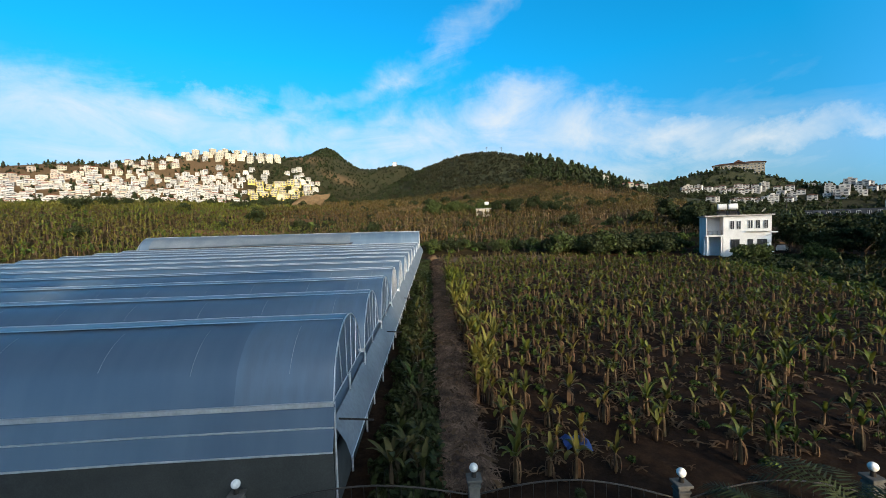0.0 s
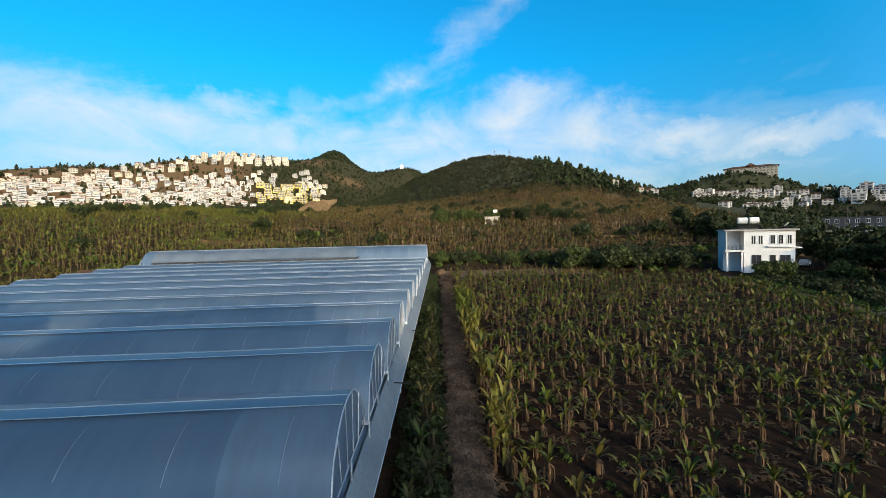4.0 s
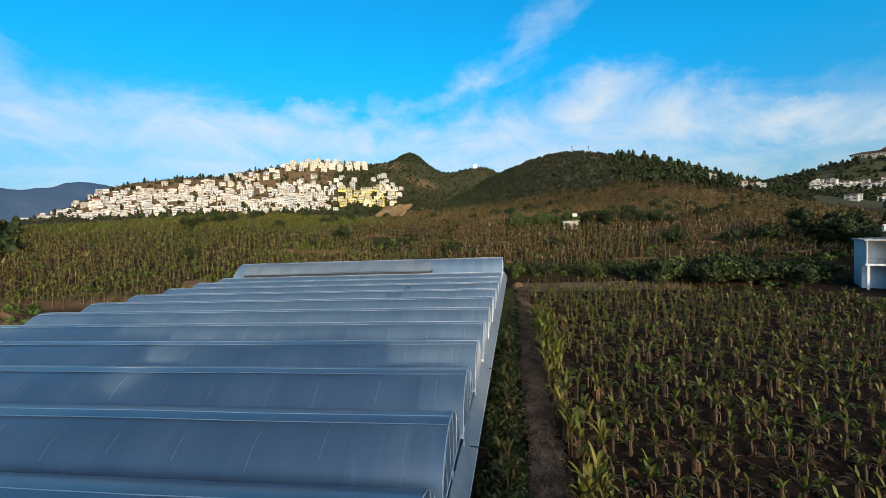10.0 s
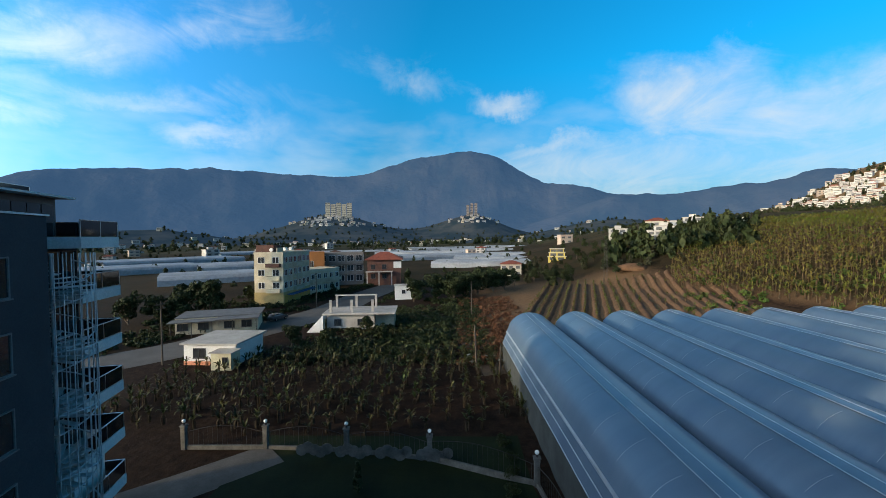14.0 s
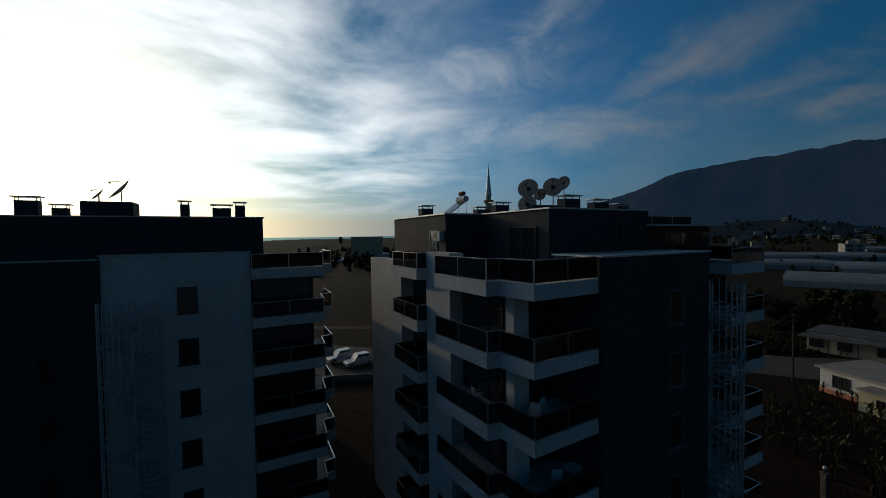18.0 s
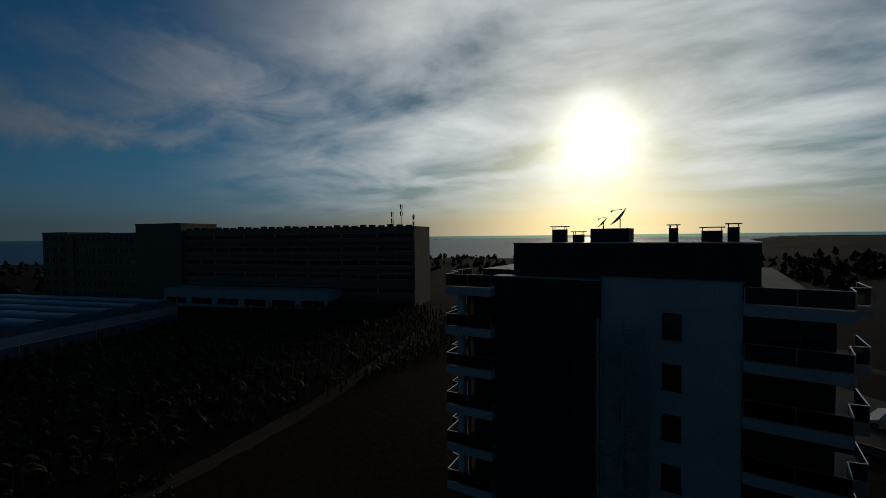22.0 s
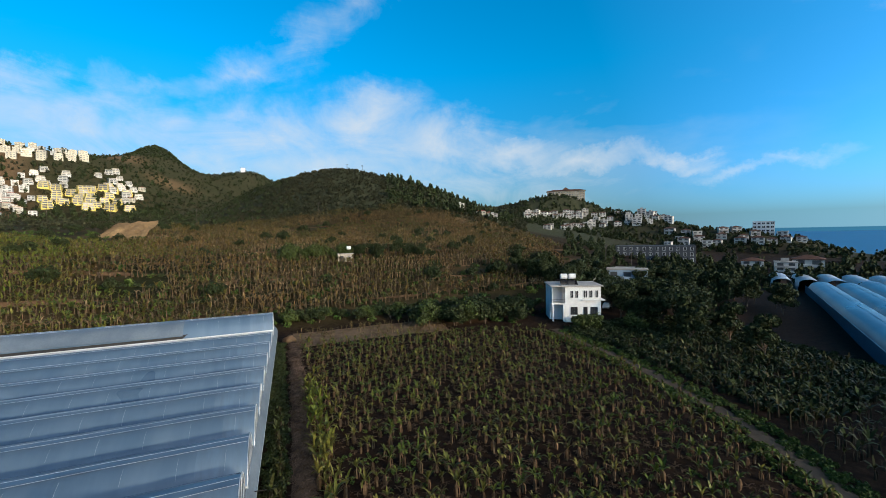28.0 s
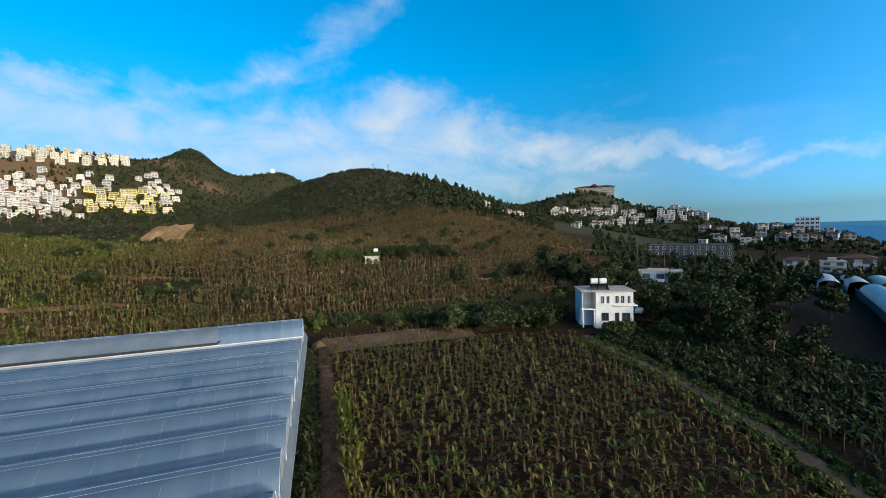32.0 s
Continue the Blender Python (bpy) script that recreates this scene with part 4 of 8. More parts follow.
field_near, field_far = [], []
for row in range(35):
    yy = 13.2 + row * 2.0
    xx = 2.9 + 0.012 * (yy - 12)
    while xx < road_x(yy) - 1.8:
        xx += RNG.uniform(0.75, 1.5)
        if RNG.random() < (0.14 if yy > 24 or xx < 6 else 0.30):
            continue
        x, y = xx + RNG.normal(0, 0.22), yy + RNG.normal(0, 0.17) + 0.05 * (xx - 5)
        if y > (79.5 if x < 34 else 81.5) or (x > 38 and y < 10) or (x > 33 and y > 79 - 0.25 * (x - 33)):
            continue
        tall = RNG.uniform(0.65, 1.2) * (1.28 if xx < 5.5 else 1.0)
        row_ = (x, y, tall * RNG.uniform(0.95, 1.05), RNG.uniform(0, 360), int(RNG.integers(0, 7)))
        (field_near if (x < 23 and y < 33) else field_far).append(row_)
for x, y, sc, tr, kd in field_near[:170]:
    banana_plant(x, y, sc, tr, kd)
far_kinds = [banana_arrays(s + 60) for s in range(9)]
low_kinds = [banana_arrays(s + 90, 0) for s in range(9)]
rows_ = [(x, y, float(height(x, y)) - 0.05, sc, radians(tr), RNG.integers(0, 9), 1.0) for x, y, sc, tr, kd in field_near[170:] + field_far]
BAN = [stem_mat, banana_leaf, dry_leaf]
scatter_mesh("banana_field", far_kinds, rows_, "rows of banana plants on dark soil beside the greenhouse", BAN)


# taller, brighter plants along the litter strip
tall_rows = [(3.4 + abs(RNG.normal(0, 1.0)), RNG.uniform(18, 62), RNG.uniform(0.95, 1.35), RNG.uniform(0, 6.28), RNG.integers(0, 9)) for _ in range(70)]
scatter_mesh("tall_bananas", far_kinds, [(x, y, float(height(x, y)) - 0.05, sc, tr, kd, 1.3) for x, y, sc, tr, kd in tall_rows], "taller yellow-green banana plants beside the leaf litter", [stem_mat, slope_leaf, dry_leaf])


def rows_patch(name, label, x0, x1, y0, y1, dx, dy, keep, kinds, size=(0.8, 1.3), skip=0.12, wave=0.0, mats=BAN):
    """Rows of plants over a piece of land; keep(x, y) says where."""
    pts = []
    ny = int((y1 - y0) / dy)
    for j in range(ny):
        nx = int((x1 - x0) / dx)
        X = x0 + (np.arange(nx) + RNG.uniform(-0.35, 0.35, nx)) * dx
        Y = y0 + j * dy + RNG.normal(0, 0.2, nx) + wave * np.sin(X * 0.02)
        Z = height(X, Y)
        sc, tr, kd, u = RNG.uniform(*size, nx), RNG.uniform(0, 6.28, nx), RNG.integers(0, len(kinds), nx), RNG.random(nx)
        K = keep(X, Y)
        for q in np.nonzero((u > skip) & K)[0]:
            pts.append((X[q], Y[q], Z[q] - 0.05, sc[q], tr[q], kd[q], 1.0))
    return scatter_mesh(name, kinds, pts, label, mats)


bear = lambda X, Y: np.degrees(np.arctan2(-X, Y))
lump = lambda X, Y, s, o: np.sin(X * s + o) * np.cos(Y * s * 1.3 + o * 2) + 0.5 * np.sin(X * s * 2.7 - Y * s * 2.1 + o)
# strip along the greenhouse, dense, its colours darkened as if in shade
rows_patch("banana_strip", "dense banana plants crowding the greenhouse side", -1.4, 1.5, 12.5, 82, 0.75, 1.1, lambda X, Y: (X > -1.2 + 0.03 * (Y - 14)) & (X < 1.3 + 0.012 * (Y - 14)), far_kinds, (0.6, 1.15), 0.12, 0.0, [shade_stem, shade_leaf, shade_stem])
# fields by the garden fence and beyond the track, in the same shade-dark colours
rows_patch("banana_plot", "banana plot in shade behind the garden fence", -66, -35, -34, 11, 1.1, 1.8, lambda X, Y: (X > -64 + 0.10 * np.abs(Y + 8)) & (X < -35.5 - 0.10 * np.abs(Y + 10)), far_kinds, (0.6, 1.05), 0.2, 0.0, [shade_stem, shade_leaf, shade_stem])
rows_patch("banana_plantation", "banana plantation beyond the dirt track, in shade-dark colours", 46, 128, -75, 60, 1.5, 2.1, lambda X, Y: (X > np.interp(Y, [-75, -8, 3, 18, 34, 60], [60, 48, 46, 49, 55, 58])) & ((X - 91) * 0.84 + (Y - 36) * 0.54 < -3) & ((X - 120) * -0.54 + (Y + 66) * 0.84 > 4), low_kinds, (0.9, 1.5), 0.12, 0.0, [shade_stem, shade_leaf, shade_stem])
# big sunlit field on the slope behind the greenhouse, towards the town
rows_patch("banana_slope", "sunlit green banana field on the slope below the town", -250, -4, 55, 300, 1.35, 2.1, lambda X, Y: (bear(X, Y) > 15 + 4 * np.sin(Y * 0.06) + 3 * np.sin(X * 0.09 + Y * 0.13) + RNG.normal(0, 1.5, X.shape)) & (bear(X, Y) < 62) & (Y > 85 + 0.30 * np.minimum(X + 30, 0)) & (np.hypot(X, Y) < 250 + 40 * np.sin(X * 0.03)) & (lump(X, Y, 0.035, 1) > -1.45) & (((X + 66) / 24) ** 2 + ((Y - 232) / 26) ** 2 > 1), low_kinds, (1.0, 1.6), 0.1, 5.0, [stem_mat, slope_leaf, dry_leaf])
# terraced rows on the hillside
rows_patch("banana_terraces", "terraced rows of banana plants on the brown hillside", -60, 150, 102, 320, 1.3, 3.1, lambda X, Y: (bear(X, Y) < 19 + 4 * np.sin(Y * 0.06) + 3 * np.sin(X * 0.09 + Y * 0.13) + RNG.normal(0, 2.5, X.shape)) & (bear(X, Y) > -38) & (np.hypot(X, Y) < 315) & (lump(X, Y, 0.05, 4) > -0.75), low_kinds, (1.1, 1.9), 0.12, 6.0, [stem_mat, hill_leaf, dry_leaf])

dry_stalk = mat("dry_stalks", (0.20, 0.142, 0.078), (0.090, 0.062, 0.034), 0.9, scale=0.06, fine=1.5, bump=0.1, vary=0.35, island=1)
rows_patch("dry_stalk_rows", "tan rows of dry banana stalks along the terraces", -70, 150, 104, 300, 0.85, 8.6, lambda X, Y: (bear(X, Y) < 26) & (bear(X, Y) > -36) & (np.hypot(X, Y) < 300) & (lump(X, Y, 0.022, 7) > -0.15), low_kinds, (1.0, 1.6), 0.2, 6.0, [dry_stalk, dry_stalk, dry_leaf])

# ---- trees and bushes ----


def leaf_cloud(r, centers, radii, n, size):
    """Small leaf quads scattered on and in several clumps."""
    V, F = [], []
    for c, rad in zip(centers, radii):
        d = r.normal(size=(n, 3))
        d /= np.linalg.norm(d, axis=1)[:, None]
        p = np.asarray(c) + d * np.asarray(rad) * (r.uniform(0.45, 1.0, (n, 1)) ** 0.5)
        t = r.normal(size=(n, 3))
        t = t - d * (t * d).sum(1)[:, None] * 0.5
        t /= np.linalg.norm(t, axis=1)[:, None]
        b = np.cross(d + 0.6 * r.normal(size=(n, 3)), t)
        b /= np.linalg.norm(b, axis=1)[:, None] + 1e-6
        s = size * r.uniform(0.6, 1.4, (n, 1))
        q = np.stack([p - t * s - b * s * 0.5, p + t * s * 0.2 - b * s * 0.8, p + t * s + b * s * 0.4, p - t * s * 0.1 + b * s * 0.8], 1)
        base = len(V)
        V += q.reshape(-1, 3).tolist()
        F += (base + np.arange(n * 4).reshape(-1, 4)).tolist()
    return V, F


def tree_mesh(seed, h, spread, trunk_h, clumps, n, size):
    r = np.random.default_rng(seed)
    cs, rs = [], []
    for k in range(clumps):
        a, q = r.uniform(0, 6.28), r.uniform(0.1, 0.75) * spread
        z = trunk_h + (h - trunk_h) * r.uniform(0.25, 0.85)
        cs.append((q * math.cos(a), q * math.sin(a), z))
        rs.append(np.array([1, 1, 0.8]) * spread * r.uniform(0.32, 0.55))
    bm = bmesh.new()
    rod_into(bm, (0, 0, -0.2), (0.05, 0.03, trunk_h + 0.3 * (h - trunk_h)), 0.05 * h * 0.5, 0.02 * h * 0.5, 7)
    for c in cs[:5]:
        rod_into(bm, (0.03, 0.02, trunk_h * 0.9), tuple(c), 0.016 * h * 0.6, 0.006 * h, 5)
    me = bpy.data.meshes.new("trunk")
    bm.to_mesh(me)
    bm.free()
    me.materials.append(bark)
    return me, leaf_cloud(r, cs, rs, n, size)


BUSH = [tree_mesh(s, 2.6, 1.7, 0.3, 9, 140, 0.125) for s in range(4)]
TREE = [tree_mesh(10 + s, 7.4, 2.7, 1.2, 14, 130, 0.22) for s in range(4)]
bush_meshes = [(t, raw("crown", *c, bush_mat)) for t, c in BUSH]
citrus = mat("citrus_leaf", (0.031, 0.046, 0.010), (0.045, 0.056, 0.015), 0.55, scale=0.3, fine=3, bump=0.1, vary=0.35, island=1)
citrus_meshes = [(t, raw("crown", *c, citrus)) for t, c in BUSH[:2]]
tree_meshes = [(t, raw("crown", *c, bush_mat)) for t, c in TREE]


def plant(kind, meshes, x, y, sc, label, cat, group, sink=0.0, tall=1.0):
    t, c = meshes[int(RNG.integers(0, len(meshes)))]
    ob = empty(kind, pose(x, y, float(height(x, y)) - sink, 0, 0, RNG.uniform(0, 360)), label, cat, group)
    ob.scale = (sc, sc, sc * tall)
    mesh_part("trunk", t, ob)
    mesh_part("crown", c, ob)
    return ob


# belt of bushes behind the field
for k in range(30):
    x = 2 + k * 2.05 + RNG.uniform(-0.6, 0.6)
    y = 98 - 0.10 * x + RNG.uniform(-1.8, 1.8)
    plant("bush", citrus_meshes if k % 4 == 0 else bush_meshes, x, y, RNG.uniform(0.85, 1.4), "round dark green bush at the field's edge", "bush", "bushes behind the field", 0.1)
for x, y, s in ((36, 84, 1.7), (40, 85, 2.0), (43, 83, 1.7), (47, 84, 1.9), (33, 87, 1.4), (50, 81, 1.5), (45, 89, 1.9)):
    plant("bush", bush_meshes, x, y, s, "tall dark bush beside the field corner", "bush", "bushes behind the field", 0.1)
for k in range(26):
    plant("bush", bush_meshes if k % 4 else citrus_meshes, RNG.uniform(29, 55), 86 + RNG.uniform(-3, 9), RNG.uniform(1.2, 2.1), "tall dark bush beside the field corner", "bush", "bushes behind the field", 0.1)
for x, y, s in ((60.5, 72.6, 1.25), (62.4, 71.6, 1.3), (64.0, 71.0, 1.15), (70.5, 67.5, 1.3), (71.2, 66.6, 1.1)):
    plant("bush", citrus_meshes, x, y, s, "leafy green bush before the white house", "bush", "bushes at the white house", 0.1)
# hillside bushes and small trees
for k in range(120):
    a, d = RNG.uniform(-34, 40), 112 + 190 * RNG.random() ** 0.8
    x, y = -math.sin(radians(a)) * d, math.cos(radians(a)) * d
    if ((x + 66) / 24) ** 2 + ((y - 232) / 20) ** 2 < 1:
        continue
    plant("bush", bush_meshes, x, y, RNG.uniform(0.7, 2.0), "dark green shrub on the hillside", "bush", "hillside shrubs", 0.1)
for k in range(16):
    plant("bush", citrus_meshes, 2 + RNG.uniform(0, 22), 152 + RNG.uniform(-4, 5), RNG.uniform(1.3, 2.0), "leafy green citrus tree by the hillside hut", "tree", "citrus grove", 0.1)
for k in range(12):
    plant("tree", tree_meshes, 27 + RNG.uniform(0, 26), 148 + RNG.uniform(-6, 7), RNG.uniform(0.6, 0.9), "olive tree beside the hillside hut", "tree", "olive grove", 0.1)
# dark trees right of the white house
for k in range(105):
    x, y = 73 + RNG.uniform(0, 62), 58 + RNG.uniform(-16, 66)
    if (x - 91) * 0.84 + (y - 36) * 0.54 > -6 and (x - 91) * -0.54 + (y - 36) * 0.84 < 10:
        continue
    plant("tree", tree_meshes, x, y, RNG.uniform(0.7, 1.35), "dark broad-leaved tree in shade", "tree", "trees beyond the white house", 0.2)


def far_wood(name, label, n, place, size=(2.2, 4.5), tall=1.0, material=None, leaves=9):
    """Far woodland: each tree a ragged clump."""
    kinds = []
    for s in range(8):
        r = np.random.default_rng(200 + s)
        kinds.append([([], []), leaf_cloud(r, [(0, 0, 0.55), (0.25, 0.1, 0.35), (-0.2, 0.2, 0.4), (0.0, 0.0, 0.85)], [(0.42, 0.42, 0.5), (0.35, 0.35, 0.35), (0.35, 0.3, 0.35), (0.24, 0.24, 0.35)], leaves, 0.24 * (9 / max(9, leaves)) ** 0.5)])
    pts = []
    while len(pts) < n:
        x, y = place()
        z = float(height(x, y))
        if z < SEA + 1:
            continue
        s = RNG.uniform(*size)
        pts.append((x, y, z - 0.2, s, RNG.uniform(0, 6.28), RNG.integers(0, 8), tall * RNG.uniform(0.8, 1.3)))
    return scatter_mesh(name, kinds, pts, label, [bark, material or bush_mat])


def polar(a0, a1, d0, d1):
    a, d = radians(RNG.uniform(a0, a1)), RNG.uniform(d0, d1)
    return -math.sin(a) * d, math.cos(a) * d


far_wood("hill_wood", "low scrub and pines covering the green hill", 6000, lambda: polar(-33, 1.5, 305, 600), (1.0, 2.9), 0.8, wood_leaf)
far_wood("mid_scrub", "scrub straggling over the brown slope below the houses", 2400, lambda: polar(0, 26, 285, 760), (0.9, 2.8), 0.75, wood_leaf, 6)
far_wood("hill_edge", "scattered scrub at the green hill's edge", 900, lambda: polar(-2, 13, 330, 640), (1.0, 2.6), 0.9, bush_mat, 7)
far_wood("ridge_pines", "dark pines along the hill's shoulder", 260, lambda: polar(-31, -14, 318, 430), (2.4, 4.8), 1.25)
far_wood("back_scrub", "scrub on the slopes behind", 2600, lambda: polar(0, 62, 470, 1250), (1.8, 4.5), 0.85, wood_leaf, 6)
far_wood("cape_wood", "dark trees over the hotel hill", 1700, lambda: polar(-66, -30, 400, 680), (1.8, 3.8), 1.0)
far_wood("cape_front_trees", "dense dark trees below the cape houses", 260, lambda: polar(-60, -38, 195, 330), (2.2, 4.2), 1.0, None, 30)
far_wood("slope_scrub", "dark scrub dotted over the far olive slope", 2300, lambda: polar(-1, 20, 480, 1020), (1.6, 4.2), 0.75, bush_mat, 6)
far_wood("peak_wood", "dark scrub on the far peak", 900, lambda: polar(5, 18, 900, 1200), (3.0, 6.0), 0.7, bush_mat, 6)
far_wood("town_trees", "dark trees between the hillside houses", 220, lambda: polar(13, 54, 420, 860), (2.0, 4.2), 1.05)
far_wood("south_trees", "dark trees and palms towards the shore", 420, lambda: polar(150, 187, 230, 560), (2.5, 5.5), 1.1)
far_wood("valley_hill_wood", "dark scrub and trees on the low hills behind the valley", 1100, lambda: polar(66, 150, 800, 2100), (5, 11), 0.8)
far_wood("valley_trees", "dark scattered trees across the valley", 480, lambda: polar(64, 165, 140, 900), (2.0, 4.2), 1.0, None, 20)
far_wood("shore_grove", "dark trees round the shore villas", 130, lambda: polar(-78, -50, 200, 330), (3.0, 5.5), 1.1, None, 44)
far_wood("coast_trees", "dark trees along the shore", 800, lambda: polar(-175, -62, 240, 520), (2, 4.5))
far_wood("ridge_trees", "trees round the houses on the rise", 90, lambda: polar(54, 80, 150, 260), (1.4, 3.6), 0.9, wood_leaf, 30)

# ---- the two apartment blocks ----
TURN = math.degrees(math.atan2(-0.242, -0.970))
FLOOR = 3.0
frame_white = mat("window_frame_white", (0.55, 0.55, 0.54), (0.48, 0.48, 0.47), 0.5, scale=2, bump=0.02)
frame_dark = mat("window_frame_dark", (0.025, 0.025, 0.028), (0.035, 0.035, 0.038), 0.45, scale=2, bump=0.02)
frame_grey = mat("window_frame_grey", (0.16, 0.165, 0.17), (0.12, 0.125, 0.13), 0.5, scale=2, bump=0.02)
tile_mat = mat("terrace_tiles", (0.22, 0.21, 0.19), (0.17, 0.165, 0.15), 0.7, scale=1.2, fine=12, bump=0.1)
curtain = mat("curtain_cloth", (0.30, 0.29, 0.27), (0.22, 0.215, 0.2), 0.95, scale=2, fine=9, bump=0.2, stretch=(6, 6, 0.4))


def window_at(parent, a, b, z, w, h, facing="b", frame_m=None, depth=0.10, mull=1, sill=True):
    """A framed pane on a wall face; facing b: looks towards -b, facing a: towards -a."""
    m = Matrix.Translation((a, b, z)) @ (Matrix.Identity(4) if facing == "b" else pose(0, 0, 0, 0, 0, -90) if facing == "a" else pose(0, 0, 0, 0, 0, 90) if facing == "+a" else pose(0, 0, 0, 0, 0, 180))
    fm = frame_m or frame_white
    bm = bmesh.new()
    t = 0.06
    for x0, x1, z0, z1 in ((-w / 2, -w / 2 + t, 0, h), (w / 2 - t, w / 2, 0, h), (-w / 2 + t, w / 2 - t, 0, t), (-w / 2 + t, w / 2 - t, h - t, h)):
        box_into(bm, x0, -depth, z0, x1, 0.05, z1)
    for k in range(1, mull + 1):
        x = -w / 2 + w * k / (mull + 1)
        box_into(bm, x - t / 2, -depth * 0.9, t, x + t / 2, 0.05, h - t)
    bmesh.ops.transform(bm, matrix=m, verts=bm.verts)
    win = part("window", bm, fm, parent)
    part("pane", box(-w / 2 + t, -depth * 0.35, t, w / 2 - t, -depth * 0.35 + 0.02, h - t, m=m), window_glass, win)
    if sill:
        part("sill", box(-w / 2 - 0.06, -depth - 0.06, -0.06, w / 2 + 0.06, 0.02, -0.003, m=m), fm, win)
    return win


def railing(parent, pts, z, h=0.95, posts=True):
    """Smoked glass balustrade along a line of plan points, with steel cap and posts."""
    for (x0, y0), (x1, y1) in zip(pts, pts[1:]):
        L = math.hypot(x1 - x0, y1 - y0)
        m = Matrix.Translation((x0, y0, z)) @ pose(0, 0, 0, 0, 0, math.degrees(math.atan2(y1 - y0, x1 - x0)))
        part("rail_glass", box(0.03, -0.012, 0.06, L - 0.03, 0.012, h - 0.04, m=m), dark_glass, parent, "smoked glass balustrade panel")
        part("top_rail", box(0, -0.03, h - 0.04, L, 0.03, h, m=m), chrome, parent)
        n = max(1, int(L / 1.7))
        for k in range(n + 1):
            x = L * k / n
            part("rail_post", box(x - 0.022, -0.03, 0, x + 0.022, 0.03, h - 0.04, m=m), chrome, parent)


def balcony(parent, outline, rail, z, thick=0.62):
    bal = part("balcony", prism(outline, z, z + thick), white_wall, parent, "white balcony slab with a deep edge")
    railing(bal, rail, z + thick)
    return bal


def chimney(parent, a, b, z, w=0.8, d=0.6, h=0.9, label="grey chimney with a thin sheet cap"):
    ch = part("chimney", box(a - w / 2, b - d / 2, z - 0.1, a + w / 2, b + d / 2, z + h, 0.01), grey_wall, parent, label)
    for x in (-w / 2 + 0.05, w / 2 - 0.05):
        for y in (-d / 2 + 0.05, d / 2 - 0.05):
            part("cap_leg", box(a + x - 0.02, b + y - 0.02, z + h, a + x + 0.02, b + y + 0.02, z + h + 0.18), dark_metal, ch)
    bm = bmesh.new()
    box_into(bm, a - w / 2 - 0.12, b - d / 2 - 0.12, z + h + 0.18, a + w / 2 + 0.12, b + d / 2 + 0.12, z + h + 0.24)
    part("cap", bm, galv, ch)


def dish_mesh(r=0.75):
    bm = bmesh.new()
    n, rings = 24, 5
    prev = None
    for k in range(1, rings + 1):
        q = k / rings
        ring = [bm.verts.new((r * q * math.cos(2 * math.pi * i / n), r * q * math.sin(2 * math.pi * i / n) * 0.94, 0.22 * r * q * q)) for i in range(n)]
        if prev is None:
            bm.faces.new(ring)
        else:
            for i in range(n):
                bm.faces.new((prev[i], prev[(i + 1) % n], ring[(i + 1) % n], ring[i]))
        prev = ring
    bmesh.ops.solidify(bm, geom=bm.faces[:], thickness=0.02)
    return bm


dish_mat = mat("dish_paint", (0.42, 0.42, 0.41), (0.34, 0.34, 0.33), 0.5, scale=1.5, fine=10, bump=0.03)


def sat_dish(x, y, z, r, az, el, foot):
    """Satellite dish on a pole; az, el: the way it looks, foot: height of its support."""
    ob = empty("satellite_dish", pose(x, y, foot), "grey satellite dish on a short steel mast on the roof", "satellite dish", "rooftop dishes")
    ob0 = Matrix.Translation((0, 0, z - foot)) @ pose(0, 0, 0, 0, 0, az) @ pose(0, 0, 0, -(90 - el), 0, 0)
    bm = dish_mesh(r)
    bmesh.ops.transform(bm, matrix=ob0, verts=bm.verts)
    part("reflector", bm, dish_mat, ob, shade=True)
    part("mast", rod((0, 0, -0.02), (0, 0, z - foot), 0.035), dark_metal, ob)
    f = ob0 @ Vector((0, 0, r * 0.95))
    part("feed_arm", rod(ob0 @ Vector((0, -r * 0.9, 0.15)), f, 0.018), dark_metal, ob)
    part("feed_horn", rod(f, ob0 @ Vector((0, 0, r * 0.8)), 0.05), dark_metal, ob)


def solar_heater(x, y, z, turn):
    ob = empty("solar_water_heater", pose(x, y, z, 0, 0, turn), "solar water heater with slanted panel and round tank", "solar heater")
    bm = box(-0.9, -1.0, 0.0, 0.9, 1.0, 0.08)
    bmesh.ops.transform(bm, matrix=Matrix.Translation((0, -0.2, 0.75)) @ pose(0, 0, 0, 35, 0, 0), verts=bm.verts)
    part("collector", bm, dark_glass, ob)
    bm = rod((-0.8, 0.75, 1.65), (0.8, 0.75, 1.65), 0.27, sides=16)
    part("tank", bm, white_wall, ob)
    bm = rod((-0.35, 0.75, 2.15), (0.35, 0.75, 2.15), 0.2, sides=14)
    part("header_tank", bm, roof_tile, ob, "small red header tank")
    for sx in (-0.8, 0.8):
        part("leg", rod((sx, 0.75, 0), (sx, 0.75, 1.5), 0.025), galv, ob)
        part("leg", rod((sx, -0.9, 0), (sx, -0.9, 0.3), 0.025), galv, ob)
        part("leg", rod((sx, 0.75, 1.9), (sx * 0.4, 0.75, 2.1), 0.02), galv, ob)
    return ob


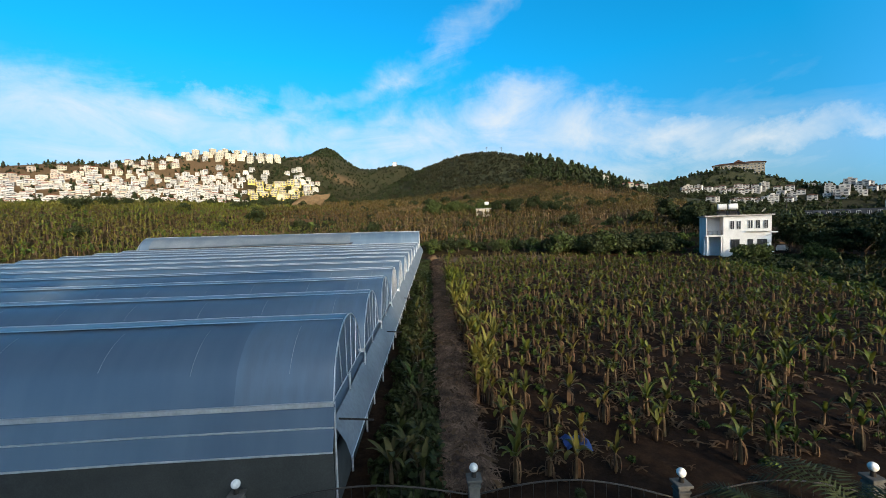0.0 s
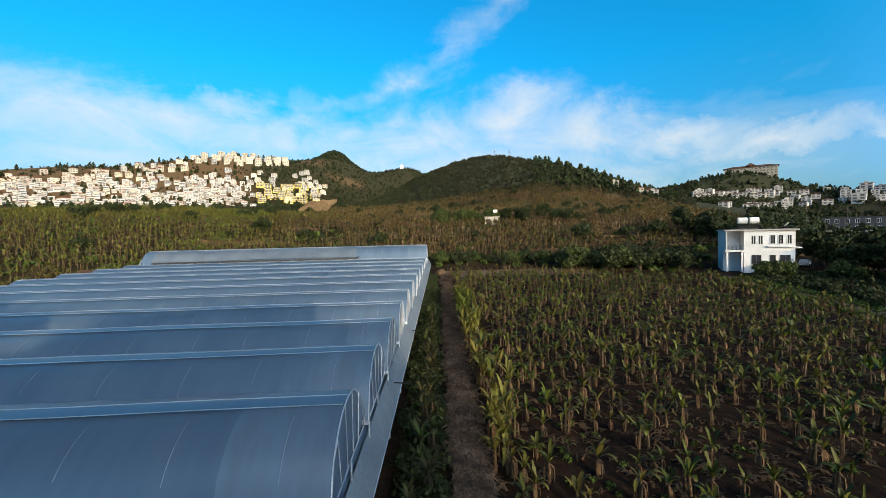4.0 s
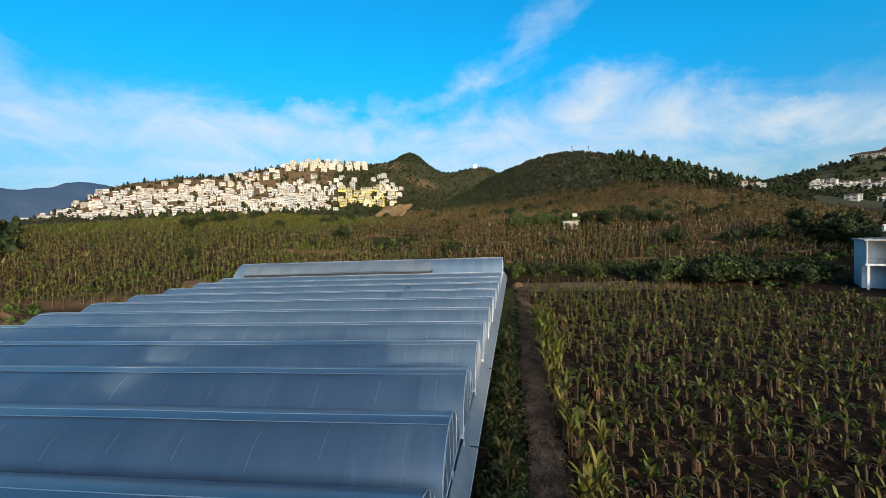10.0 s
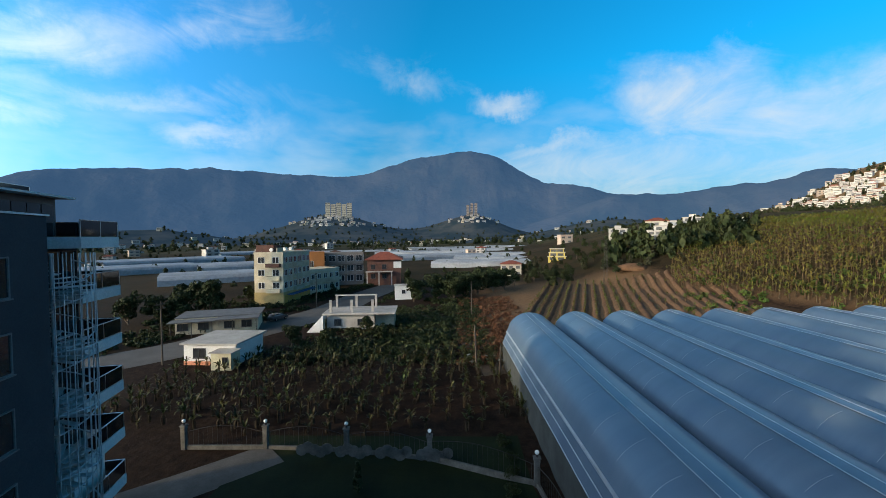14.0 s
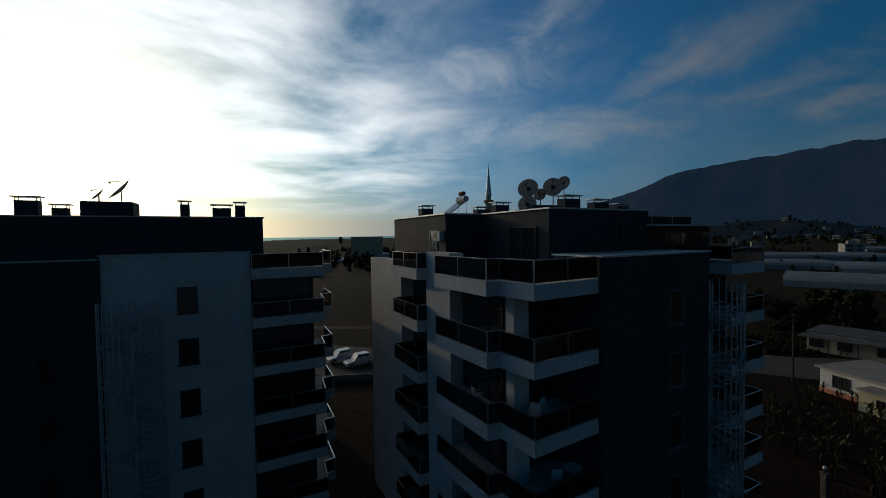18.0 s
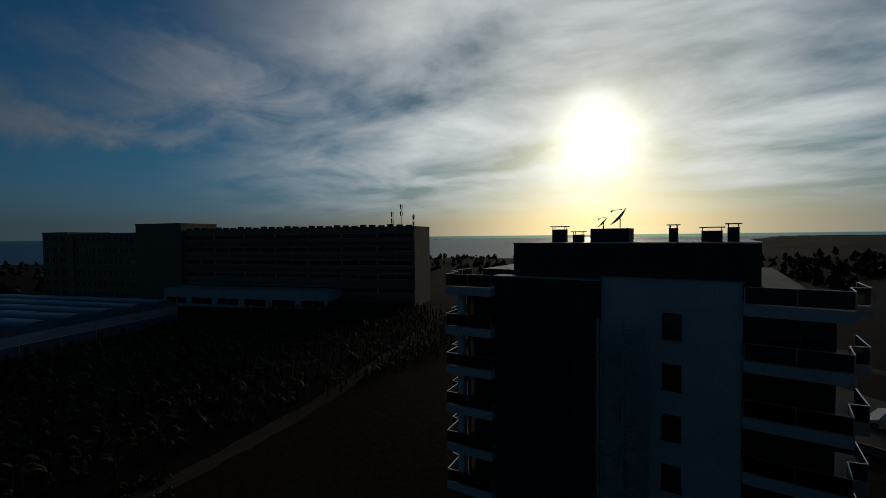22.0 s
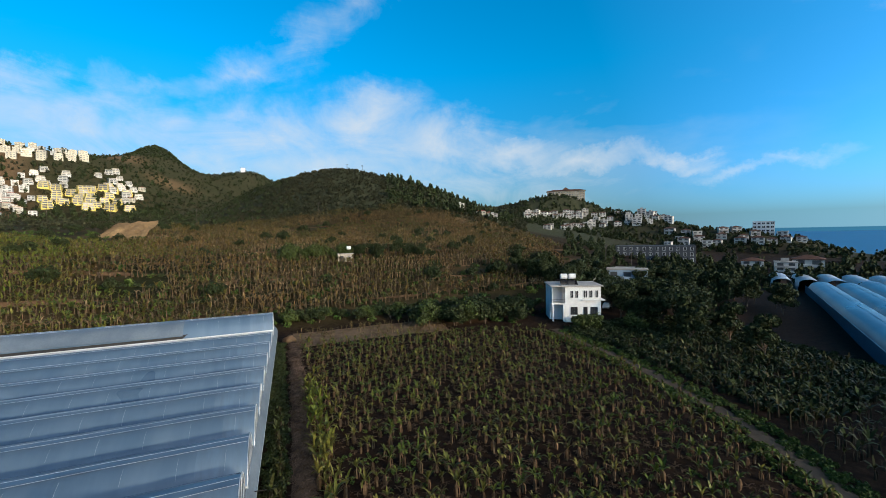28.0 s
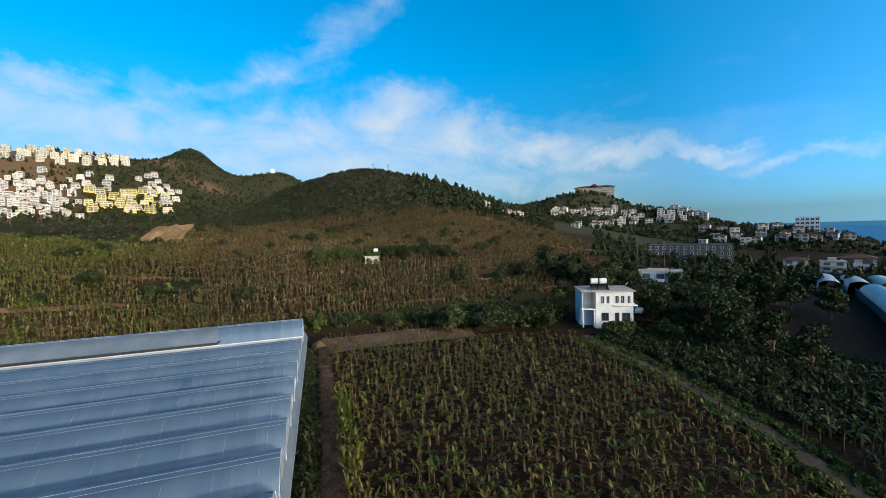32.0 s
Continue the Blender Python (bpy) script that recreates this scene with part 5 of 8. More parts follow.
def ac_unit(parent, a, b, z, facing=0):
    m = Matrix.Translation((a, b, z)) @ pose(0, 0, 0, 0, 0, facing)
    ob = part("air_conditioner", box(-0.42, -0.32, 0, 0.42, 0, 0.6, 0.02, m=m), frame_white, parent, "white outdoor air-conditioner box")
    bm = bmesh.new()
    bmesh.ops.create_circle(bm, cap_ends=True, radius=0.22, segments=18)
    bmesh.ops.transform(bm, matrix=m @ Matrix.Translation((-0.1, -0.325, 0.3)) @ pose(0, 0, 0, 90, 0, 0), verts=bm.verts)
    part("fan_grille", bm, dark_metal, ob)


def stair_cage(parent, ca, cb, r, z0, z1):
    """Outdoor spiral stair inside a cage of steel bars."""
    cage = part("stair_column", rod((ca, cb, z0), (ca, cb, z1), 0.09, sides=10), galv, parent, "steel spiral stair in a cage of bars")
    for k in range(32):
        a = 2 * math.pi * k / 32
        x, y = ca + r * math.cos(a), cb + r * math.sin(a)
        part("cage_bar", rod((x, y, z0), (x, y, z1), 0.028, sides=5), galv, cage)
    n = int((z1 - z0 - 0.5) / 0.2)
    for k in range(n):
        a, z = k * radians(24), z0 + 0.2 + k * 0.2
        part("tread", box(0.1, -0.16, 0, r - 0.1, 0.16, 0.04, m=Matrix.Translation((ca, cb, z)) @ pose(0, 0, 0, 0, 0, math.degrees(a))), galv, cage)
    for ph in (0.0, 0.9):
        pts = [(ca + (r - 0.08) * math.cos(k * radians(24)), cb + (r - 0.08) * math.sin(k * radians(24)), z0 + 0.2 + ph + k * 0.2) for k in range(n - 4)]
        part("handrail", tube(bmesh.new(), pts, 0.035), galv, cage)
    for z in np.arange(z0 + 2.9, z1, 3.0):
        bm = bmesh.new()
        pts = [(ca + r * math.cos(2 * math.pi * k / 20), cb + r * math.sin(2 * math.pi * k / 20), z) for k in range(21)]
        part("cage_ring", tube(bm, pts, 0.035), galv, cage)


def loggia(parent, a0, a1, b, z, h=2.25, facing="b"):
    """Sliding glass doors behind a balcony, with dark frames and a drawn curtain."""
    m = Matrix.Identity(4) if facing == "b" else Matrix.Translation((b, 0, 0)) @ pose(0, 0, 0, 0, 0, 90) @ Matrix.Translation((0, 0, 0))
    w = a1 - a0
    if facing == "b":
        m = Matrix.Translation((a0, b, z))
    else:
        m = Matrix.Translation((b, a0, z)) @ pose(0, 0, 0, 0, 0, 90)
    sgn = -1 if facing == "b" else 1
    bm = bmesh.new()
    n = max(2, int(w / 1.1))
    for k in range(n + 1):
        x = w * k / n
        box_into(bm, x - 0.035, sgn * 0.10, 0, x + 0.035, 0, h)
    box_into(bm, 0, sgn * 0.09, h - 0.06, w, 0, h)
    box_into(bm, 0, sgn * 0.09, 0, w, 0, 0.06)
    bmesh.ops.transform(bm, matrix=m, verts=bm.verts)
    d = part("sliding_door", bm, frame_dark, parent, "dark framed sliding glass doors")
    for k in range(n):
        part("pane", box(w * k / n + 0.035, sgn * 0.045, 0.06, w * (k + 1) / n - 0.035, sgn * 0.03, h - 0.06, m=m), window_glass, d)


def block_west():
    ob = empty("apartment_block", pose(-12.2, -16.1, 0, 0, 0, TURN), "grey and white apartment block with deep white balconies", "apartment building", "apartment blocks")
    part("core_wall", box(-5.3, 0.6, -1.0, 12.4, 17, 17.1), grey_wall, ob)
    part("gable_wall", box(-2.45, -2.3, -1.0, 5.35, 0.597, 18.6, 0.02), grey_wall, ob, "blank dark grey gable wall")
    part("wall_coping", box(-2.52, -2.38, 18.603, 5.42, 0.65, 18.68), galv, ob)
    part("pier", box(-6.15, 4.2, -1.0, -5.303, 7.0, 18.7, 0.01), white_wall, ob)
    part("pier", box(-6.15, 10.8, -1.0, -5.303, 17, 18.0, 0.01), white_wall, ob)
    part("corner_column", box(-5.55, -0.35, -1.0, -4.75, 0.25, 17.1, 0.01), white_wall, ob)
    part("terrace_floor", box(-5.3, 0.6, 17.103, 12.4, 17, 17.7), tile_mat, ob)
    for n in range(6):
        z = 17.1 - FLOOR * n
        balcony(ob, [(-2.46, 0.597), (-2.46, -2.15), (-6.2, -2.4), (-6.4, -0.5), (-7.0, -0.4), (-7.2, 3.9), (-5.31, 4.19), (-5.31, 0.597)], [(-2.5, -2.1), (-6.15, -2.35), (-6.35, -0.45), (-6.95, -0.35), (-7.15, 3.85)], z)
        if n:
            zz = z + 0.63
            loggia(ob, -4.7, -2.5, 0.58, zz)
            loggia(ob, 0.75, 4.1, -5.32, zz, facing="a")
        balcony(ob, [(-5.31, 7.02), (-6.75, 7.02), (-6.75, 10.78), (-5.31, 10.78)], [(-5.35, 7.06), (-6.7, 7.06), (-6.7, 10.74), (-5.35, 10.74)], z)
        if n:
            loggia(ob, 7.3, 10.4, -5.32, z + 0.63, facing="a")
        balcony(ob, [(9.6, 0.597), (9.6, -1.2), (13.3, -1.2), (13.3, 5.0), (12.41, 5.0), (12.41, 0.597)], [(9.65, -1.15), (13.25, -1.15), (13.25, 4.95)], z)
        if n:
            loggia(ob, 9.8, 12.2, 0.58, z + 0.63)
        if n < 5:
            window_at(ob, 2.6, -2.3, z - 1.85, 1.05, 1.65, frame_m=frame_grey, depth=0.08, mull=0)
    part("service_wall", box(9.8, -0.4, -1, 12.6, 0.597, 5.0), white_wall, ob)
    stair_cage(ob, 7.5, -1.1, 1.65, 0.4, 16.9)
    # set-back top floor
    pent = part("top_floor", prism([(-1.9, 1.45), (5.8, 1.45), (5.8, 16), (-4.5, 16), (-4.5, 7.6), (-1.9, 7.6)], 17.703, 20.9), grey_wall, ob, "dark grey set-back top floor")
    part("roof_edge", prism([(-2.0, 1.35), (5.9, 1.35), (5.9, 16.1), (-4.6, 16.1), (-4.6, 7.5), (-2.0, 7.5)], 20.903, 20.98), galv, pent)
    part("terrace_room", box(5.803, 1.6, 17.703, 12.4, 12, 20.0), frame_dark, ob, "glazed terrace room under an awning")
    for k in range(6):
        part("room_pane", box(6.0 + k * 1.05, 1.56, 17.8, 6.95 + k * 1.05, 1.585, 19.6), window_glass, ob)
    part("awning", box(5.7, 0.8, 20.003, 12.9, 12.2, 20.12, m=None), frame_white, ob, "flat white awning roof")
    railing(ob, [(6.2, 3.0), (12.6, 3.0)], 20.13, 0.6)
    window_at(pent, 3.4, 1.45, 18.5, 0.9, 1.7, frame_m=frame_dark, depth=0.06)
    loggia(pent, 2.4, 4.6, -1.9, 17.75, 2.3, facing="a")
    window_at(pent, -4.5, 9.2, 17.75, 0.95, 2.2, facing="a", frame_m=frame_white, depth=0.06)
    ac_unit(pent, -4.5, 8.2, 19.3, -90)
    for a, b, w, h in ((3.28, 15.4, 1.3, 0.9), (1.8, 10.7, 1.2, 0.9), (2.81, 4.8, 1.3, 0.9), (6.77, 6.0, 1.4, 1.65), (12.0, 8.4, 1.3, 1.65), (-3.2, 13.0, 0.9, 0.7)):
        chimney(ob, a, b, 20.9 if a < 5.8 else 20.12, w, 0.7, h)
    part("roof_plinth", box(0.6, 5.4, 20.9, 2.6, 7.0, 21.45, 0.01), grey_wall, ob)
    return ob


def block_east():
    ob = empty("apartment_block", pose(11.8, -22.6, 0, 0, 0, TURN), "grey and white apartment block against the low sun", "apartment building", "apartment blocks")
    # body and terrace run back unseen to 31, to shade the west block
    part("core_wall", box(-10.8, 2.2, -1.0, 10.6, 31, 17.1), grey_wall, ob)
    part("gable_wall", box(-7.9, 1.2, -1.0, -0.55, 2.197, 18.55, 0.02), grey_wall, ob, "blank dark grey gable wall")
    part("gable_wall", box(-0.547, 1.5, -1.0, 6.75, 2.197, 18.75, 0.02), white_wall, ob, "plain white gable wall")
    part("wall_coping", box(-7.98, 1.12, 18.553, -0.6, 2.25, 18.62), galv, ob)
    part("wall_coping", box(-0.6, 1.42, 18.753, 6.82, 2.25, 18.82), galv, ob)
    part("terrace_floor", box(-10.8, 2.2, 17.103, 10.6, 31, 17.7), tile_mat, ob)
    for n in range(6):
        z = 17.1 - FLOOR * n
        balcony(ob, [(6.76, 2.197), (6.76, 1.0), (11.1, 1.0), (11.3, 3.0), (12.1, 3.2), (12.2, 6.4), (10.61, 6.4), (10.61, 2.197)], [(6.8, 1.05), (11.05, 1.05), (11.25, 3.05), (12.05, 3.25), (12.15, 6.35)], z)
        balcony(ob, [(-7.91, 2.197), (-7.91, 0.6), (-11.6, 0.3), (-11.8, 2.4), (-12.5, 2.5), (-12.6, 6.2), (-10.81, 6.2), (-10.81, 2.197)], [(-7.95, 0.65), (-11.55, 0.35), (-11.75, 2.45), (-12.45, 2.55), (-12.55, 6.15)], z)
        if n:
            loggia(ob, 6.9, 10.4, 2.18, z + 0.63)
            loggia(ob, -10.6, -8.1, 2.18, z + 0.63)
            part("column", box(-10.9, 0.9, z + 0.625, -10.4, 1.4, z + FLOOR - 0.003), white_wall, ob)
        if n < 5:
            window_at(ob, 3.4, 1.5, z - 1.75, 1.0, 1.5, frame_m=frame_dark, depth=0.08)
            if n:
                window_at(ob, -2.8, 1.2, z - 1.75, 0.7, 1.35, frame_m=frame_dark, depth=0.08, mull=0)
    stair_cage(ob, 0.95, 0.1, 1.4, 0.4, 16.4)
    pent = part("top_floor", box(-6.9, 2.4, 17.703, 7.6, 15, 20.9), grey_wall, ob, "dark grey set-back top floor")
    part("roof_edge", box(-7.0, 2.3, 20.903, 7.7, 15.1, 20.97), galv, pent)
    part("terrace_room", box(-9.9, 3.2, 17.703, -6.903, 12, 18.9), frame_dark, ob)
    for a, b, w, h in ((-4.3, 5, 1.0, 1.0), (-2.9, 5, 0.7, 0.6), (3.2, 5, 0.5, 0.95), (5.3, 5, 1.1, 0.75), (6.4, 5, 0.6, 0.95)):
        chimney(ob, a, b, 20.9, w, 0.6, h)
    part("roof_plinth", box(-1.9, 4.3, 20.9, 0.6, 6.4, 21.9, 0.01), grey_wall, ob, "square roof plinth")
    return ob


def from_plan(o, a, b):
    p = Vector(o) + Vector((-0.970, -0.242)) * a + Vector((0.242, -0.970)) * b
    return p.x, p.y


block_west()
block_east()
for x, y, z, r, az, el, ft in ((-11.44, -22.32, 22.5, 0.66, 318, 16, 21.42), (-13.02, -22.06, 22.6, 0.62, 325, 5, 21.42), (-12.34, -22.45, 22.15, 0.42, 312, 14, 21.42), (-11.32, -22.2, 21.5, 0.6, 320, 14, 20.95), (-14.0, -22.42, 22.9, 0.5, 300, 14, 20.95)):
    sat_dish(x, y, z, r, az, el, ft)
solar_heater(-8.25, -28.3, 20.95, 100).scale = (0.85, 0.85, 0.85)
for a, z, r, az in ((-0.1, 22.6, 0.85, 297), (-1.2, 22.3, 0.5, 297)):
    x, y = from_plan((11.8, -22.6), a, 5.2)
    sat_dish(x, y, z, r, az, 42, 21.85)

# ---- big hotel towards the sea ----


def grid_building(name, label, cat, x, y, turn, L, D, z0, z1, wall, floors, cols, fw=0.62, fh=0.55, group="", band=None, glass=None, side=True, parapet=0.5, balconies=False, plain=False):
    """A block with a grid of framed windows on the face towards -y and on its ends; origin at the face's left end."""
    ob = empty(name, pose(x, y, z0, 0, 0, turn), label, cat, group)
    H = z1 - z0
    part("wall", box(0, 0, -2.0, L, D, H, 0.02), wall, ob)
    part("parapet", box(-0.06, -0.06, H + 0.003, L + 0.06, D + 0.06, H + parapet), wall, ob)
    fh_, cw = H / floors, L / cols
    gm = glass or window_glass
    wv, ww, hh = [], cw * fw, fh_ * fh
    me_f = bpy.data.meshes.new("window")
    bm = bmesh.new()
    t = min(0.09, ww * 0.1)
    for q in ((-ww / 2, 0, -ww / 2 + t, hh), (ww / 2 - t, 0, ww / 2, hh), (-ww / 2 + t, 0, ww / 2 - t, t), (-ww / 2 + t, hh - t, ww / 2 - t, hh), (-t / 2, t, t / 2, hh - t)):
        box_into(bm, q[0], -0.09, q[1], q[2], 0.03, q[3])
    bm.to_mesh(me_f)
    bm.free()
    me_f.materials.append(frame_white)
    me_g = bpy.data.meshes.new("pane")
    bm = box(-ww / 2 + t, -0.03, t, ww / 2 - t, -0.012, hh - t)
    bm.to_mesh(me_g)
    bm.free()
    me_g.materials.append(gm)
    spots = [(cw * (c + 0.5), 0.0, fh_ * (f + 0.28), 0) for f in range(floors) for c in range(cols)]
    if side:
        ns = max(1, int(D / cw))
        spots += [(0.0, D * (c + 0.5) / ns, fh_ * (f + 0.28), -90) for f in range(floors) for c in range(ns)]
        spots += [(L, D * (c + 0.5) / ns, fh_ * (f + 0.28), 90) for f in range(floors) for c in range(ns)]
    for a, b, z, r in spots:
        w = mesh_part("window", me_g if plain else me_f, ob)
        w.matrix_local = pose(a, b, z, 0, 0, r)
        if not plain:
            mesh_part("pane", me_g, w)
    if balconies:
        for f in range(1, floors):
            part("balcony", box(0.2, -1.1, fh_ * f - 0.1, L - 0.2, -0.003, fh_ * f + 0.08), wall, ob)
            part("balustrade", box(0.2, -1.12, fh_ * f + 0.083, L - 0.2, -1.04, fh_ * f + 0.9), balconies, ob)
    return ob


cream = mat("cream_render", (0.270, 0.232, 0.170), (0.215, 0.184, 0.136), 0.85, scale=0.3, fine=8, bump=0.06)
HT = math.degrees(math.atan2(84, 129))      # the front runs from (97, -76) to (226, 8)
FR = Vector((129, 84)).normalized()
NORM = Vector((84, -129)).normalized()


def hotel_front(s, off=0.0):
    p = Vector((97, -76)) + FR * s + NORM * off
    return p.x, p.y


def big_hotel():
    # face towards the camera looks along -NORM; the local frame runs from the far end back, so that its -y face looks at the field
    def seg(s0, s1, off, z0, z1, wall, floors, cols, **kw):
        x, y = hotel_front(s1, off)
        return grid_building("hotel_wing", "long pale hotel wing with rows of dark windows", "hotel", x, y, HT + 180, s1 - s0, 16, z0, z1, wall, floors, cols, group="hotel wings", side=False, **kw)
    for s0, s1, floors, cols, z1 in ((104, 136, 6, 12, 23.6), (140, 153, 6, 3, 24.2)):
        seg(s0, s1, 0.0, -1, z1, cream, floors, cols, fw=0.6, fh=0.5)
    seg(0, 84, 0.0, -1, 24.2, cream, 6, 7, fw=0.97, fh=0.36, balconies=cream)
    seg(84.1, 103.9, -2.0, -1, 26.6, cream, 1, 1, fw=0.01, fh=0.01)
    seg(136.1, 139.9, -0.6, -1, 23.2, cream, 1, 1, fw=0.01, fh=0.01)
    x, y = hotel_front(84, -9)
    grid_building("hotel_annex", "low white annex with a row of dark windows", "hotel", x, y, HT + 180, 60, 8, -1, 5.0, white_wall, 1, 6, fw=0.8, fh=0.35)
    # roof clutter: pergola posts along the parapet, masts on the near corner
    for k in range(34):
        x, y = hotel_front(2 + k * 3.0, 1.0)
        part_h = 0.9 + 0.3 * ((k * 7) % 3)
        b = tagged(part("planter", box(-0.9, -0.5, 0, 0.9, 0.5, part_h * 0.45, 0.05), bush_mat if k % 2 else grey_wall), "dark box on the hotel's roof edge", "planter", "roof boxes")
        b.matrix_world = pose(x, y, 24.72, 0, 0, HT)
    for s, h in ((1.0, 3.6), (5.0, 6.8), (8.0, 4.6)):
        x, y = hotel_front(s, 2.5)
        an = empty("antenna_mast", pose(x, y, 24.72), "dark aerial mast with panel antennas", "antenna", "hotel masts")
        part("pole", rod((0, 0, 0), (0, 0, h), 0.07), dark_metal, an)
        for q in range(6):
            lv = h - 0.1 - (2.1 if q > 2 else 0)
            part("panel", box(-0.14, 0.28, lv - 1.5, 0.14, 0.40, lv, m=pose(0, 0, 0, 0, 0, 120 * q + 30)), dark_metal, an)
            part("bracket", box(-0.03, 0.0, lv - 0.8, 0.03, 0.28, lv - 0.74, m=pose(0, 0, 0, 0, 0, 120 * q + 30)), dark_metal, an)


big_hotel()


def second_greenhouse():
    gh = empty("greenhouse", pose(91, 36, 0), "wide film greenhouse with many arched bays near the sea", "greenhouse")
    gh.matrix_world = Matrix.Identity(4)
    d = Vector((0.84, 0.545)).normalized()
    w = Vector((0.545, -0.84)).normalized()
    ss = [-1 + 2 * q / 10 for q in range(11)]
    for k in range(10):
        half, L = 3.35, (100 if k > 1 else 92)
        o = Vector((91, 36)) + w * (6.7 * (k + 0.5))
        zz = 4.1
        V = []
        for j in range(21):
            c = o + d * (L * j / 20)
            for s in ss:
                a, u = arch(s, half, 2.0)
                p = c + w * a
                V.append((p.x, p.y, zz + u + 0.06 * math.sin(j * 2.2 + k)))
        F = [(j * 11 + q, j * 11 + q + 1, (j + 1) * 11 + q + 1, (j + 1) * 11 + q) for j in range(20) for q in range(10)]
        mesh_part("roof_film", raw("roof_film", V, F, film, True), gh)
        pts = [(*(o + d * (L * j / 8)), zz + 2.02) for j in range(9)]
        part("ridge_pipe", tube(bmesh.new(), pts, 0.05), galv, gh)
        bm = bmesh.new()
        bm.faces.new([bm.verts.new((*(o + w * arch(s, half, 2.0)[0]), zz + arch(s, half, 2.0)[1])) for s in ss])
        part("gable_film", bm, film, gh)
        part("gutter", rod((*(o - w * half), zz), (*(o - w * half + d * L), zz), 0.09), galv, gh)
    c0, c1 = Vector((91, 36)), Vector((91, 36)) + w * 67
    for nm, z0, z1, m, pt in (("wall_film", 2.2, 4.1, film_dull, (c0, c1)), ("wall_net", -1, 2.2, film, (c0, c1)), ("side_film", -1, 4.1, film, (c0 + d * 8, c0 + d * 100)), ("side_film", -1, 4.1, film, (c0, c0 + d * 8)), ("side_film", -1, 4.1, film, (c1, c1 + d * 100))):
        a, b = pt
        bm = bmesh.new()
        bm.faces.new([bm.verts.new(p) for p in ((a.x, a.y, z0), (b.x, b.y, z0), (b.x, b.y, z1), (a.x, a.y, z1))])
        part(nm, bm, m, gh)
    for k in range(11):
        p = c0 + w * 6.7 * k - d * 0.05
        part("post", rod((p.x, p.y, -0.5), (p.x, p.y, 4.1), 0.06), galv, gh)
    part("wall_rail", rod((c0.x, c0.y, 2.2), (c1.x, c1.y, 2.2), 0.06), galv, gh)


second_greenhouse()
# bays behind, towards the shore
for i in range(6):
    o = Vector((172, 96)) + Vector((0.545, -0.84)) * (7.5 * i)
    dd = Vector((0.84, 0.545))
    V = []
    for j in range(9):
        c = o + dd * (26 * j / 8)
        for s in [-1 + 2 * q / 8 for q in range(9)]:
            a, u = arch(s, 3.6, 2.3)
            p = c + Vector((0.545, -0.84)) * a
            V.append((p.x, p.y, 3.6 + u if abs(s) < 1 else -1))
    F = [(j * 9 + q, j * 9 + q + 1, (j + 1) * 9 + q + 1, (j + 1) * 9 + q) for j in range(8) for q in range(8)]
    g = tagged(new("tunnel_greenhouse", raw("tunnel_greenhouse", V, F, film_dull, True)), "pale arched tunnel greenhouse behind the larger one", "greenhouse", "shore tunnels")

# ---- white house at the field's corner ----


def white_house():
    t = math.degrees(math.atan2(-5.0, 10.4))
    gz = 4.9
    ob = empty("house", pose(57.8, 78.6, gz, 0, 0, t), "weathered white two-storey house with water tanks on its roof", "house")
    W, D = 10.8, 8.0
    part("wall", box(2.9, 0, -0.8, W, D, 7.3, 0.03), white_wall, ob)
    part("wall", box(0, 3.0, -0.8, 2.897, D, 7.3, 0.03), white_wall, ob)
    part("floor_slab", box(-0.15, -0.15, 3.3, 3.0, 3.0, 3.55), white_wall, ob)
    part("roof_slab", box(-0.35, -0.45, 7.303, W + 0.45, D + 0.3, 7.55, 0.02), concrete, ob)
    part("string_course", box(2.9, -0.06, 3.35, W + 0.05, -0.003, 3.5), white_wall, ob)
    for x in (0.1, 2.5):
        part("porch_column", box(x, 0, -0.6, x + 0.3, 0.3, 3.3), white_wall, ob)
    part("loggia_side", box(0, 0.0, 3.55, 0.12, 3.0, 7.3), white_wall, ob)
    for k in range(12):
        part("baluster", rod((0.2 + k * 0.22, 0.05, 3.55), (0.2 + k * 0.22, 0.05, 4.4), 0.02), dark_metal, ob)
    part("handrail", rod((0.12, 0.05, 4.42), (2.9, 0.05, 4.42), 0.03), dark_metal, ob)
    for a, z, w, h in ((4.4, 4.7, 0.75, 1.7), (5.5, 4.7, 0.75, 1.7), (7.4, 4.75, 0.8, 1.7), (8.6, 4.75, 0.8, 1.7), (9.9, 4.75, 0.7, 1.7), (4.9, 1.0, 1.5, 1.7), (9.3, 0.9, 1.6, 1.8)):
        window_at(ob, a, 0, z, w, h, frame_m=frame_dark if z < 2 else frame_white)
    window_at(ob, 7.4, 0, -0.2, 0.9, 2.9, frame_m=frame_dark, mull=0, sill=False)
    for b in (2.0, 5.5):
        window_at(ob, W, b, 4.7, 1.1, 1.5, facing="+a")
        window_at(ob, W, b, 1.0, 1.1, 1.5, facing="+a")
    part("bay_slab", box(6.6, -0.55, 4.2, 10.6, -0.003, 4.4), white_wall, ob)
    part("side_balcony", box(W + 0.003, 1.0, 3.9, W + 1.3, 4.2, 4.1), white_wall, ob)
    for k in range(8):
        part("baluster", rod((W + 1.25, 1.0 + k * 0.45, 4.1), (W + 1.25, 1.0 + k * 0.45, 4.9), 0.02), dark_metal, ob)
    part("handrail", rod((W + 1.25, 1.0, 4.92), (W + 1.25, 4.2, 4.92), 0.03), dark_metal, ob)
    ac_unit(ob, 10.7, 0, 0.2)
    return ob


